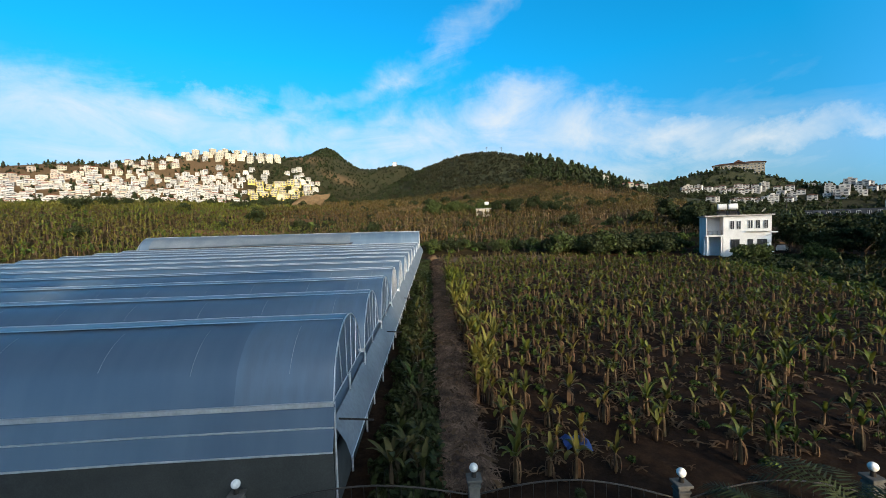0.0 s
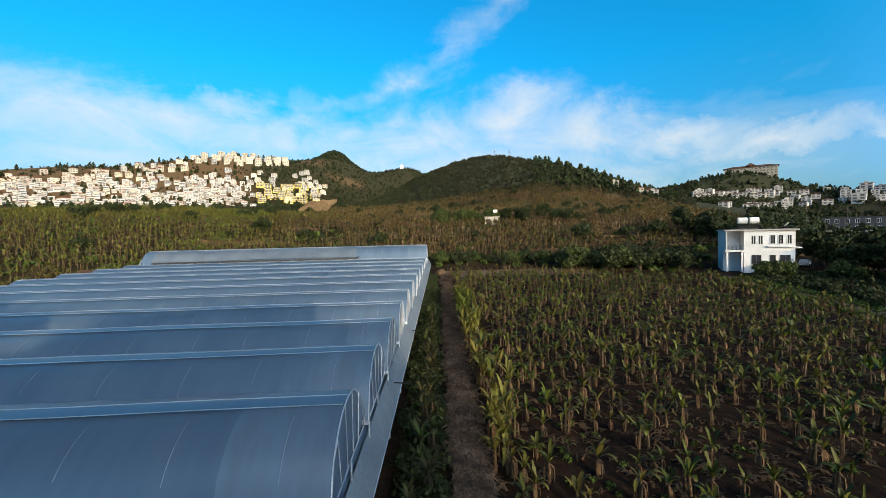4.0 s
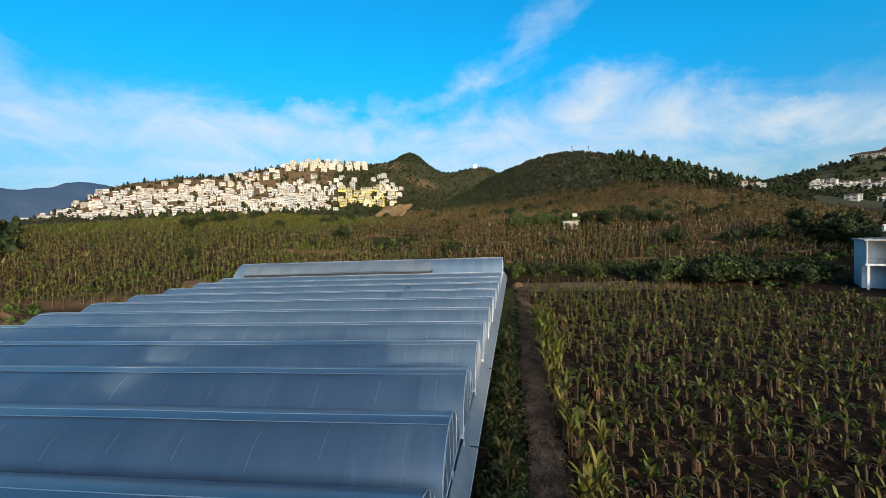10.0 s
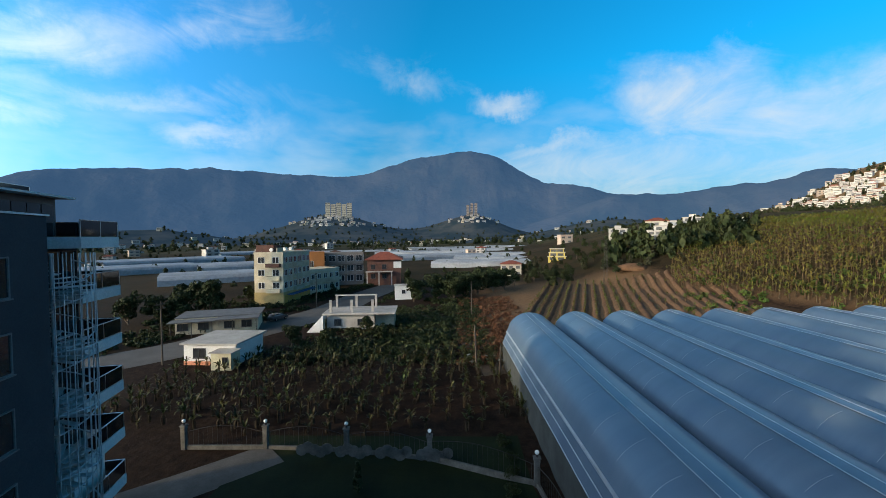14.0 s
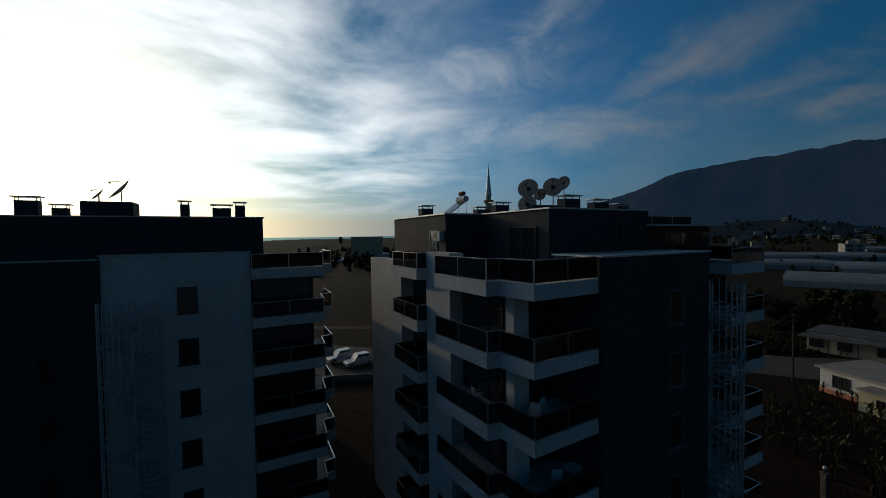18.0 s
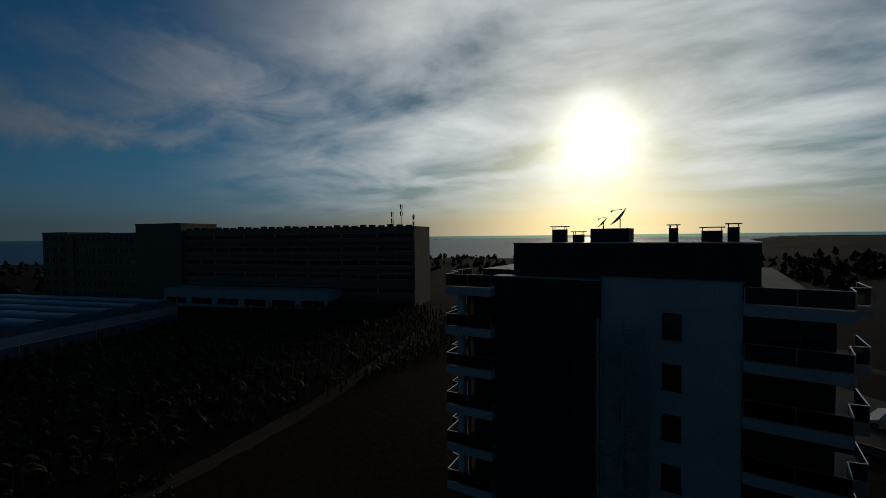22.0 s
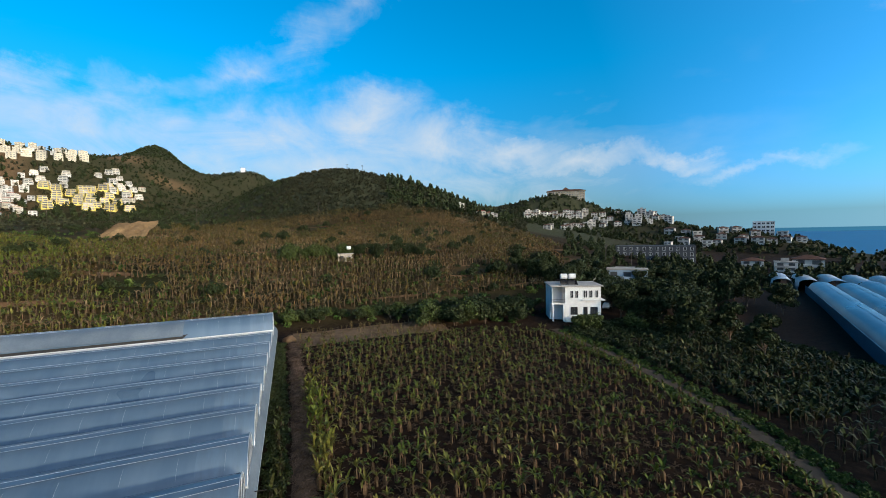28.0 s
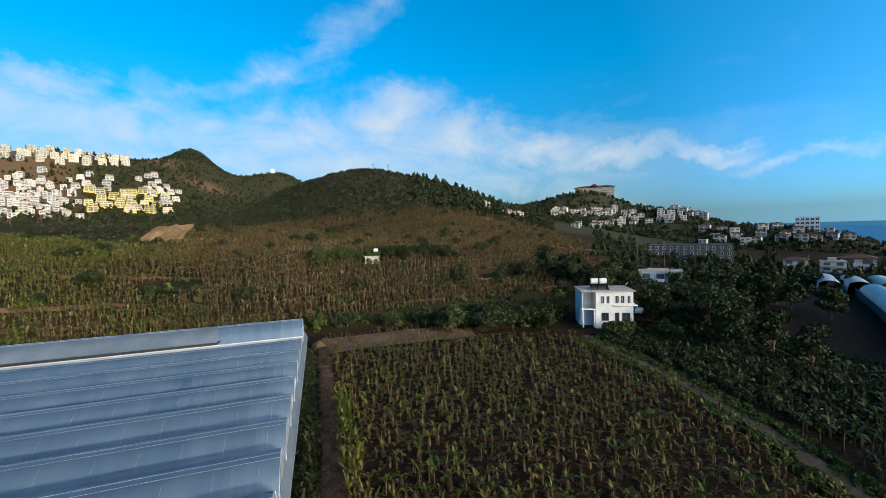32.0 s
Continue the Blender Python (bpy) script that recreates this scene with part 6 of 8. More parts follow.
white_house()
hm = pose(57.8, 78.6, 4.9, 0, 0, math.degrees(math.atan2(-5.0, 10.4)))
for a in (3.3, 5.2):
    p = hm @ Vector((a, 3.2, 7.56))
    tk = empty("water_tank", pose(p.x, p.y, p.z, 0, 0, -25), "white drum water tank on a roof stand", "water tank", "roof tanks")
    part("drum", rod((-0.75, 0, 1.75), (0.75, 0, 1.75), 0.62, sides=18), white_wall, tk)
    for sx in (-0.5, 0.5):
        for sy in (-0.4, 0.4):
            part("leg", rod((sx, sy, 0), (sx, sy, 1.35), 0.04), dark_metal, tk)
    q = box(-1.0, -2.2, 0, 1.0, -0.1, 0.08)
    bmesh.ops.transform(q, matrix=pose(0, -0.2, 0.9, 25, 0, 0) @ Matrix.Translation((0, 0.3, -0.2)), verts=q.verts)
    part("solar_panel", q, dark_glass, tk)
p = hm @ Vector((10.8, 4.5, 7.56))
sat_dish(p.x, p.y, p.z + 0.8, 0.55, 30, 40, p.z)
# hut with tank on the hillside
hx, hy = 21.6, 146.0
hz = float(height(hx, hy))
hut = empty("hut", pose(hx, hy, hz, 0, 0, -8), "small pale block hut on the hillside", "hut")
part("wall", box(-2.4, 0, -0.5, 2.6, 4, 2.7, 0.03), mat("bare_block", (0.42, 0.37, 0.31), (0.33, 0.29, 0.24), 0.9, scale=0.8, fine=7, bump=0.2), hut)
part("roof", box(-2.7, -0.4, 2.703, 2.9, 4.3, 2.9), concrete, hut)
part("door", box(-1.6, -0.06, -0.2, -0.5, -0.003, 2.1), frame_dark, hut)
window_at(hut, 1.3, 0, 0.9, 1.0, 1.0)
tk = empty("water_tank", pose(hx + 1.6, hy + 2, hz + 2.9), "white water tank on a tall stand above the hut", "water tank")
part("drum", rod((-0.7, 0, 1.9), (0.7, 0, 1.9), 0.6, sides=16), white_wall, tk)
for sx in (-0.5, 0.5):
    for sy in (-0.35, 0.35):
        part("leg", rod((sx, sy, 0), (sx, sy, 1.5), 0.04), dark_metal, tk)


def plastic_chair(x, y, z, turn, label="white plastic balcony chair"):
    ob = empty("chair", pose(x, y, z, 0, 0, turn), label, "chair", "balcony chairs")
    part("seat", box(-0.22, -0.22, 0.42, 0.22, 0.22, 0.46, 0.01), frame_white, ob)
    part("backrest", box(-0.22, 0.19, 0.463, 0.22, 0.23, 0.88, 0.01), frame_white, ob)
    for sx in (-0.19, 0.19):
        for sy in (-0.19, 0.19):
            part("leg", rod((sx, sy, 0), (sx * 0.9, sy * 0.9, 0.42), 0.02), frame_white, ob)
        part("armrest", box(sx - 0.025, -0.2, 0.63, sx + 0.025, 0.19, 0.66), frame_white, ob)


for a, b, n, t in ((-4.4, -1.1, 2, 20), (-5.3, -1.3, 2, -60), (-4.0, -1.2, 3, 150), (-6.2, 1.6, 2, 80), (-4.8, -0.9, 4, 30)):
    x, y = from_plan((-12.2, -16.1), a, b)
    plastic_chair(x, y, 17.1 - FLOOR * n + 0.625, TURN + t)
for a, b, n in ((-3.2, -1.4, 3), (-5.2, -1.2, 4)):
    x, y = from_plan((-12.2, -16.1), a, b)
    tb = empty("balcony_table", pose(x, y, 17.1 - FLOOR * n + 0.625, 0, 0, TURN), "small white balcony table", "table", "balcony tables")
    part("tabletop", rod((0, 0, 0.68), (0, 0, 0.72), 0.4, sides=20), frame_white, tb)
    part("pedestal", rod((0, 0, 0.03), (0, 0, 0.68), 0.04), frame_white, tb)
    part("foot", rod((0, 0, 0), (0, 0, 0.03), 0.25, sides=16), frame_white, tb)

# ---- houses on the hills ----
white_paint = mat("house_white", (0.41, 0.392, 0.365), (0.315, 0.302, 0.282), 0.85, scale=0.2, fine=4, bump=0.05, vary=0.22)
cream_paint = mat("house_cream", (0.3996, 0.3626, 0.2812), (0.3404, 0.3108, 0.2442), 0.85, scale=0.2, fine=4, bump=0.05, vary=0.12)
yellow_paint = mat("house_yellow", (0.54, 0.43, 0.11), (0.46, 0.36, 0.09), 0.85, scale=0.2, fine=4, bump=0.05, vary=0.12)
pink_paint = mat("house_pink", (0.3848, 0.3108, 0.2516), (0.3256, 0.259, 0.2146), 0.85, scale=0.2, fine=4, bump=0.05, vary=0.15)
brown_tile = mat("brown_roof_tiles", (0.10, 0.05, 0.035), (0.07, 0.04, 0.03), 0.85, scale=0.8, fine=10, bump=0.25)
flat_roof = mat("flat_roof", (0.3108, 0.2886, 0.259), (0.2516, 0.2294, 0.2072), 0.9, scale=0.4, fine=5, bump=0.1, vary=0.15)


def shaped(name, bm, material):
    me = bpy.data.meshes.new(name)
    bm.to_mesh(me)
    bm.free()
    me.materials.append(material)
    return me


def hip_roof(w, d, z, h, over=0.5):
    bm = bmesh.new()
    a, b = w / 2 + over, d / 2 + over
    r = max(a - b, 0.3)
    lo = [bm.verts.new(p) for p in ((-a, -b, z), (a, -b, z), (a, b, z), (-a, b, z))]
    lo2 = [bm.verts.new(p) for p in ((-a, -b, z - 0.2), (a, -b, z - 0.2), (a, b, z - 0.2), (-a, b, z - 0.2))]
    hi = [bm.verts.new(p) for p in ((-r, 0, z + h), (r, 0, z + h))]
    for f in ((lo[0], lo[1], hi[1], hi[0]), (lo[1], lo[2], hi[1]), (lo[2], lo[3], hi[0], hi[1]), (lo[3], lo[0], hi[0])):
        bm.faces.new(f)
    for k in range(4):
        bm.faces.new((lo2[k], lo2[(k + 1) % 4], lo[(k + 1) % 4], lo[k]))
    bm.faces.new(lo2[::-1])
    return bm


far_window = mat("far_window", (0.085, 0.085, 0.085), (0.05, 0.05, 0.052), 0.3, scale=0.3, fine=3, bump=0.0, vary=0.3)


def house_kind(w, d, h, wall, roof, storeys, style):
    """Meshes of a far house: list of (part name, mesh)."""
    parts = []
    if style == "stacked":
        fh = h / storeys
        for k in range(storeys):
            s = 1 - 0.10 * k
            parts.append(("storey", shaped("storey", box(-w / 2 * s, -d / 2 * s + 0.6 * k, -4 if k == 0 else fh * k, w / 2 * s, d / 2, fh * (k + 1) - 0.35), wall)))
            parts.append(("roof_slab", shaped("roof_slab", box(-w / 2 * s - 0.7, -d / 2 * s - 0.9 + 0.6 * k, fh * (k + 1) - 0.347, w / 2 * s + 0.7, d / 2 + 0.3, fh * (k + 1)), roof)))
            for q in (-1, 1):
                parts.append(("window", shaped("window", box(q * w * 0.23 * s - w * 0.17, -d / 2 * s - 0.04 + 0.6 * k, fh * k + 0.6, q * w * 0.23 * s + w * 0.17, -d / 2 * s + 0.05 + 0.6 * k, fh * (k + 1) - 0.7), far_window)))
        return parts
    parts.append(("wall", shaped("wall", box(-w / 2, -d / 2, -4, w / 2, d / 2, h), wall)))
    if style == "hip":
        parts.append(("roof", shaped("roof", hip_roof(w, d, h, h * 0.28), roof)))
    else:
        parts.append(("roof", shaped("roof", box(-w / 2 - 0.3, -d / 2 - 0.3, h + 0.003, w / 2 + 0.3, d / 2 + 0.3, h + 0.5), roof)))
        if storeys > 2:
            parts.append(("stair_head", shaped("stair_head", box(-w * 0.2, -d * 0.1, h + 0.503, w * 0.15, d * 0.3, h + 2.4), wall)))
    fh = h / storeys
    for k in range(storeys):
        nw = 2 if w < 12 else 3
        for q in range(nw):
            x = -w / 2 + w * (q + 0.5) / nw
            parts.append(("window", shaped("window", box(x - w / nw * 0.27, -d / 2 - 0.05, fh * k + 0.8, x + w / nw * 0.27, -d / 2 + 0.04, fh * k + 2.45), far_window)))
        if k:
            parts.append(("balcony", shaped("balcony", box(-w / 2 + 0.2, -d / 2 - 1.2, fh * k - 0.15, w * 0.1, -d / 2 - 0.003, fh * k + 0.75), wall)))
    return parts


KINDS = {
    "villa": house_kind(8.5, 8, 6.2, white_paint, white_paint, 2, "flat"),
    "villa_red": house_kind(10, 8.5, 5.8, white_paint, roof_tile, 2, "hip"),
    "cream_block": house_kind(14, 11, 10.5, cream_paint, cream_paint, 3, "flat"),
    "cream_red": house_kind(12, 10, 7.0, cream_paint, roof_tile, 2, "hip"),
    "white_stack": house_kind(15, 11, 10, white_paint, cream_paint, 3, "stacked"),
    "yellow_stack": house_kind(15, 11, 10.5, yellow_paint, cream_paint, 3, "stacked"),
    "villa_dark": house_kind(10, 8.5, 5.8, white_paint, brown_tile, 2, "hip"),
    "pink_flat": house_kind(11, 9, 7.5, pink_paint, flat_roof, 2, "flat"),
    "blue_low": house_kind(13, 9, 6.2, mat("house_pale_blue", (0.30, 0.36, 0.42), (0.24, 0.29, 0.34), 0.85, scale=0.3, fine=5, bump=0.05), flat_roof, 2, "flat"),
    "white_flat": house_kind(11, 9, 8.5, white_paint, flat_roof, 3, "flat"),
}
LABELS = {
    "villa": "small white flat-roofed villa on the slope", "villa_red": "white house with a red hipped roof", "cream_block": "sunlit cream apartment block on the ridge",
    "cream_red": "cream house with a red tiled roof", "white_stack": "white stepped apartment house with overhanging roofs", "yellow_stack": "yellow stepped apartment house with overhanging roofs",
    "blue_low": "pale blue flat-roofed house among dark trees", "villa_dark": "white house with a dark brown hipped roof", "pink_flat": "pinkish flat-roofed house on the hillside", "white_flat": "plain white flat-roofed house with balconies"}
BUILT = {}


def far_house(kind, x, y, z, turn, sc, group):
    if kind not in BUILT:
        ob = empty("house", pose(x, y, z, 0, 0, turn), LABELS[kind], "house", group)
        ob.scale = (sc, sc, sc)
        for nm, me in KINDS[kind]:
            mesh_part(nm, me, ob)
        BUILT[kind] = ob
        return ob
    ob = copy_thing(BUILT[kind], pose(x, y, z, 0, 0, turn))
    ob.scale = (sc, sc, sc)
    tagged(ob, "", "", group)
    return ob


def on_slope(az, el, eye_z, near=200.0, far=1500.0):
    """Where a line of sight from above the garden meets the land."""
    d = np.arange(near, far, 4.0)
    a = radians(az)
    x, y = -math.sin(a) * d, math.cos(a) * d
    hit = np.nonzero(height(x, y) >= eye_z + d * math.tan(radians(el)))[0]
    if len(hit) == 0 or hit[0] == 0:
        return None
    k = hit[0]
    return float(x[k]), float(y[k])


def cluster(group, kinds, n, az, el, eye_z, near, far, sc=(0.85, 1.15), gap=9.0, face=None, tilt=0.0):
    """Scatter houses over part of the view of a hillside; az, el: ranges in degrees, tilt: rise of the band over its width."""
    done, tries = [], 0
    while len(done) < n and tries < n * 30:
        tries += 1
        f = RNG.random()
        a = az[0] + (az[1] - az[0]) * f
        e = el[0] + (el[1] - el[0]) * RNG.random() + tilt * f
        p = on_slope(a, e, eye_z, near, far)
        if p is None or any((p[0] - q[0]) ** 2 + (p[1] - q[1]) ** 2 < gap ** 2 for q in done):
            continue
        done.append(p)
        turn = (a if face is None else face) + RNG.uniform(-14, 14)
        far_house(kinds[int(RNG.integers(0, len(kinds)))], p[0], p[1], float(height(*p)), turn, RNG.uniform(*sc), group)


E = 14.0
cluster("ridge blocks", ["cream_block", "cream_block", "white_flat"], 34, (19, 30), (8.8, 9.9), E, 500, 1000, (0.55, 0.8), 9)
cluster("stepped apartments", ["yellow_stack"], 26, (15.4, 22.4), (4.0, 6.4), E, 450, 900, (0.62, 0.82), 9)
cluster("stepped apartments", ["white_stack"], 18, (14, 26), (6.3, 8.0), E, 450, 950, (0.5, 0.7), 10)
cluster("stepped apartments", ["white_stack", "cream_red"], 8, (13.8, 17), (4.8, 6.3), E, 450, 950, (0.55, 0.7), 10)
cluster("white villas", ["villa", "villa", "villa", "white_flat"], 48, (23, 36), (3.6, 5.6), E, 450, 950, (0.55, 0.78), 7)
cluster("white villas", ["villa", "white_flat"], 24, (23.5, 30), (5.2, 7.2), E, 450, 950, (0.55, 0.78), 7)
cluster("skyline houses", ["white_flat", "villa", "cream_red"], 24, (30, 39), (7.8, 9.0), E, 500, 1050, (0.55, 0.85), 9, tilt=-1.8)
cluster("skyline houses", ["pink_flat", "pink_flat", "cream_red"], 14, (37.5, 45), (6.3, 7.4), E, 500, 1050, (0.55, 0.85), 9, tilt=-1.0)
cluster("town houses", ["villa", "cream_red", "pink_flat", "villa_red", "pink_flat", "villa_dark"], 27, (34, 52), (2.6, 6.2), E, 440, 1100, (0.5, 0.8), 10, tilt=-0.6)


def strewn(group, kinds, n, az, dist, sc, gap=9.0, turn=None):
    """Houses strewn over a stretch of land given by bearing and distance."""
    done, tries = [], 0
    while len(done) < n and tries < n * 20:
        tries += 1
        a, d = RNG.uniform(*az), RNG.uniform(*dist)
        p = (-math.sin(radians(a)) * d, math.cos(radians(a)) * d)
        if any((p[0] - q[0]) ** 2 + (p[1] - q[1]) ** 2 < gap ** 2 for q in done):
            continue
        done.append(p)
        far_house(kinds[int(RNG.integers(0, len(kinds)))], p[0], p[1], float(height(*p)), (a if turn is None else turn) + RNG.uniform(-14, 14), RNG.uniform(*sc), group)


# houses of the far slope towards the cape
HI = 25.4
cluster("cape terraces", ["villa_dark", "villa_dark", "white_flat"], 20, (-40.6, -33), (1.7, 2.3), HI, 300, 700, (0.6, 0.75), 7)
cluster("cape terraces", ["villa_dark", "villa"], 16, (-44, -35.5), (0.2, 0.8), HI, 250, 700, (0.55, 0.75), 7)
cluster("cape houses", ["white_flat", "villa_dark", "villa"], 22, (-52, -41), (0.5, 1.9), HI, 300, 700, (0.6, 0.9), 9)
cluster("cape houses", ["villa_dark", "villa_dark", "villa"], 20, (-66, -50), (-2.2, -0.4), HI, 250, 620, (0.65, 0.95), 10)
strewn("hill houses", ["white_flat", "cream_red"], 4, (-28.5, -24), (330, 352), (0.55, 0.7), 8)


def hotel_on_hill():
    x, y = 386.0, 492.0
    z = float(height(x, y))
    t = -38.0
    ob = grid_building("hilltop_hotel", "broad sandy-coloured hotel crowning the hill", "hotel", x - 26 * math.cos(radians(t)), y - 26 * math.sin(radians(t)), t, 52, 16, z - 1, z + 11.5, cream, 4, 14, fw=0.55, fh=0.5, side=True)
    part("roof", hip_roof(54, 18, 0, 2.6), brown_tile, ob, "dark brown hipped roof").matrix_local = Matrix.Translation((26, 8, 13.2))
    part("cupola", hip_roof(9, 9, 0, 3.6), brown_tile, ob).matrix_local = Matrix.Translation((26, 5, 15.0))


hotel_on_hill()
# dark terraced block and the pale tower near the shore
x, y = 182.5, 188.0
grid_building("terraced_block", "long dark blue-grey apartment block with many bays", "apartment building", x, y, math.degrees(math.atan2(-30, 26)), 40, 12, float(height(195, 172)) - 1, 15.5, grey_wall, 3, 12, fw=0.45, fh=0.6)
grid_building("shore_tower", "white four-storey block near the shore", "apartment building", 408, 252, -60, 16, 13, float(height(416, 246)) - 2, 30.5, white_wall, 4, 5, fw=0.7, fh=0.5)
far_house("villa_dark", 264, 135, float(height(264, 135)), -62, 1.3, "shore villas")
far_house("villa_dark", 246, 152, float(height(246, 152)), -60, 1.0, "shore villas")
far_house("white_flat", 232, 128, float(height(232, 128)), -58, 0.8, "shore villas")
far_house("blue_low", 118, 116, float(height(118, 116)), -45, 1.0, "house behind the trees")

# ---- valley to the west ----
pale_block = mat("pale_block_paint", (0.50, 0.435, 0.315), (0.35, 0.305, 0.225), 0.85, scale=0.3, fine=6, bump=0.08)
orange_paint = mat("orange_paint", (0.3552, 0.1406, 0.0444), (0.3108, 0.1258, 0.0444), 0.85, scale=0.3, fine=6, bump=0.08)
brick_red = mat("red_brick", (0.105, 0.055, 0.042), (0.075, 0.042, 0.034), 0.9, scale=0.6, fine=9, bump=0.2)
ochre = mat("ochre_paint", (0.36, 0.285, 0.13), (0.27, 0.21, 0.10), 0.85, scale=0.3, fine=6, bump=0.08)


def valley_buildings():
    ob = grid_building("apartment_house", "weathered white four-storey block over a yellow ground floor", "apartment building", -108.5, -43.4, 178, 18, 8, 3.4, 13.6, pale_block, 3, 6, fw=0.62, fh=0.5, balconies=False)
    part("ground_floor", box(-0.05, -0.05, -4.4, 18.05, 8.05, -0.03), ochre, ob, "yellow ground floor with shutters")
    for k in range(6):
        part("shutter", box(0.3 + 3 * k, -0.12, -3.2, 2.6 + 3 * k, -0.055, -0.8), mat("yellow_shutter", (0.42, 0.30, 0.08), None, 0.6, scale=2, fine=12), ob)
    for f in range(3):
        part("balcony", box(-1.0, 0.6, 3.4 * f - 0.1, -0.003, 4.4, 3.4 * f + 0.9), brick_red if f == 2 else pale_block, ob)
        part("balcony", box(6.2, -1.0, 3.4 * f - 0.1, 11.5, -0.003, 3.4 * f + 0.8), pale_block, ob)
    part("awning", box(2.0, -2.0, -0.9, 17.5, -0.06, -0.75), mat("blue_awning", (0.05, 0.10, 0.22), (0.04, 0.08, 0.17), 0.7, scale=1, fine=9), ob, "faded blue shop awning")
    for k in range(4):
        tk = part("roof_tank", rod((2.5 + 4 * k, 4.5, 11.3), (3.9 + 4 * k, 4.5, 11.3), 0.5, sides=14), white_wall, ob)
    part("stair_head", box(3, 4, 10.7, 7, 9, 12.6), brick_red, ob, "red stair head on the roof")
    part("roof_sign", box(1.0, 2.0, 10.75, 4.5, 2.2, 11.9), pale_block, ob)
    grid_building("low_block", "white two-storey annex with a flat roof", "building", -127.6, -43.2, 156, 14, 9, 0.2, 7.4, pale_block, 2, 5, fw=0.55, fh=0.45, balconies=pale_block)
    grid_building("orange_house", "orange painted block with a tall dark window", "building", -148.3, -54.6, 109, 9, 12, 0, 12.2, orange_paint, 1, 1, fw=0.15, fh=0.5)
    grid_building("brown_block", "dark unfinished block with open balconies", "building", -157.1, -50.4, 105, 17, 12, 0, 11.6, mat("raw_concrete", (0.20, 0.17, 0.15), (0.15, 0.13, 0.11), 0.9, scale=0.4, fine=6, bump=0.15), 3, 5, fw=0.7, fh=0.6, balconies=mat("raw_concrete", (0.2, 0.17, 0.15)))
    h = empty("brick_house", pose(-157, -25, 1.6, 0, 0, 98), "two-storey brick house with a red tiled roof and porch", "house")
    part("wall", box(-6, 0, -2, 6, 9, 7.8), brick_red, h)
    part("porch", box(-6.5, -2.6, 3.2, 3.0, -0.003, 3.5), concrete, h)
    for x in (-6.2, -2, 2.5):
        part("column", box(x, -2.5, -2, x + 0.4, -2.1, 3.2), concrete, h)
    for x in (-4, 0):
        window_at(h, x, 0, 4.2, 1.6, 1.8, frame_m=frame_dark)
        window_at(h, x, 0, 0.6, 1.6, 1.8, frame_m=frame_dark)
    part("gable", box(3.4, -0.25, 4.6, 6.2, -0.003, 7.0), white_wall, h, "white wall panel")
    part("roof", hip_roof(12.5, 9.6, 0, 2.8, 0.7), roof_tile, h, "red tiled hipped roof").matrix_local = Matrix.Translation((0, 4.5, 7.9))
    h.scale = (1.05, 1.05, 1.0)
    k = empty("kiosk", pose(-117, -12.4, 0.6, 0, 0, 100), "small white cube hut with one dark window", "hut")
    part("wall", box(-2.4, 0, -1.5, 2.4, 4, 3.3), white_wall, k)
    part("roof", box(-2.6, -0.2, 3.303, 2.6, 4.2, 3.5), concrete, k)
    window_at(k, 0, 0, 1.2, 1.0, 1.0, frame_m=frame_dark)
    # shed with a flat pale roof
    s = empty("shed", pose(-56.5, -35.5, 0.0, 0, 0, 88), "low white shed with a flat concrete roof", "shed")
    part("wall", box(0, 0, -0.8, 7.6, 7.5, 2.9, 0.02), white_wall, s)
    part("plinth", box(-0.03, -0.03, -0.8, 7.63, -0.003, 0.55), mat("salmon_paint", (0.46, 0.20, 0.12), (0.38, 0.17, 0.10), 0.85, scale=0.6, fine=8), s, "salmon painted plinth")
    rf = box(-0.35, -0.45, 2.903, 8.0, 8.0, 3.15, 0.02)
    part("roof", rf, concrete, s, "flat stained concrete roof")
    window_at(s, 2.3, 0, 1.0, 1.8, 1.4, frame_m=frame_dark)
    part("lean_to", box(5.4, -2.2, -0.8, 8.2, -0.035, 2.3), mat("pale_yellow_paint", (0.46, 0.43, 0.30), (0.36, 0.33, 0.23), 0.85, scale=0.6, fine=8), s, "pale yellow lean-to")
    part("lean_to_roof", box(5.2, -2.5, 2.303, 8.4, 0.1, 2.42), concrete, s)
    window_at(s, 7.4, -2.2, 0.9, 0.8, 0.9, frame_m=frame_dark)
    # unfinished house with bare columns
    u = empty("unfinished_house", pose(-78, -22, 0.0, 0, 0, 95), "unfinished pale concrete house with bare roof columns", "house")
    part("wall", box(0, 0, -0.8, 9, 7, 3.0), concrete, u)
    part("roof_slab", box(-0.8, -0.8, 3.003, 13, 7.6, 3.3), concrete, u)
    part("side_wall", box(9.003, 2, -0.8, 12.6, 7, 3.0), pale_block, u)
    for a, b in ((0.4, 0.3), (4.4, 0.3), (8.4, 0.3), (0.4, 6.4), (4.4, 6.4), (8.4, 6.4)):
        part("column", box(a, b, 3.303, a + 0.45, b + 0.45, 5.7), concrete, u)
    part("beam", box(0.3, 6.3, 5.703, 8.9, 6.8, 5.95), concrete, u)
    for k2 in range(10):
        part("step", box(-3.4 + 0.3 * k2, -1.6, -0.8, -3.1 + 0.3 * k2, -0.4, 0.1 + 0.32 * k2), white_wall, u)
    window_at(u, 6.4, 0, 0.9, 1.3, 1.2, frame_m=frame_dark)
    window_at(u, 2.0, 0, 0.9, 1.3, 1.2, frame_m=frame_dark)
    # roadside eatery: flat sheds and awnings
    paving_grey = mat("grey_canopy_sheet", (0.13, 0.13, 0.13), (0.09, 0.09, 0.092), 0.7, scale=0.6, fine=8, bump=0.05)
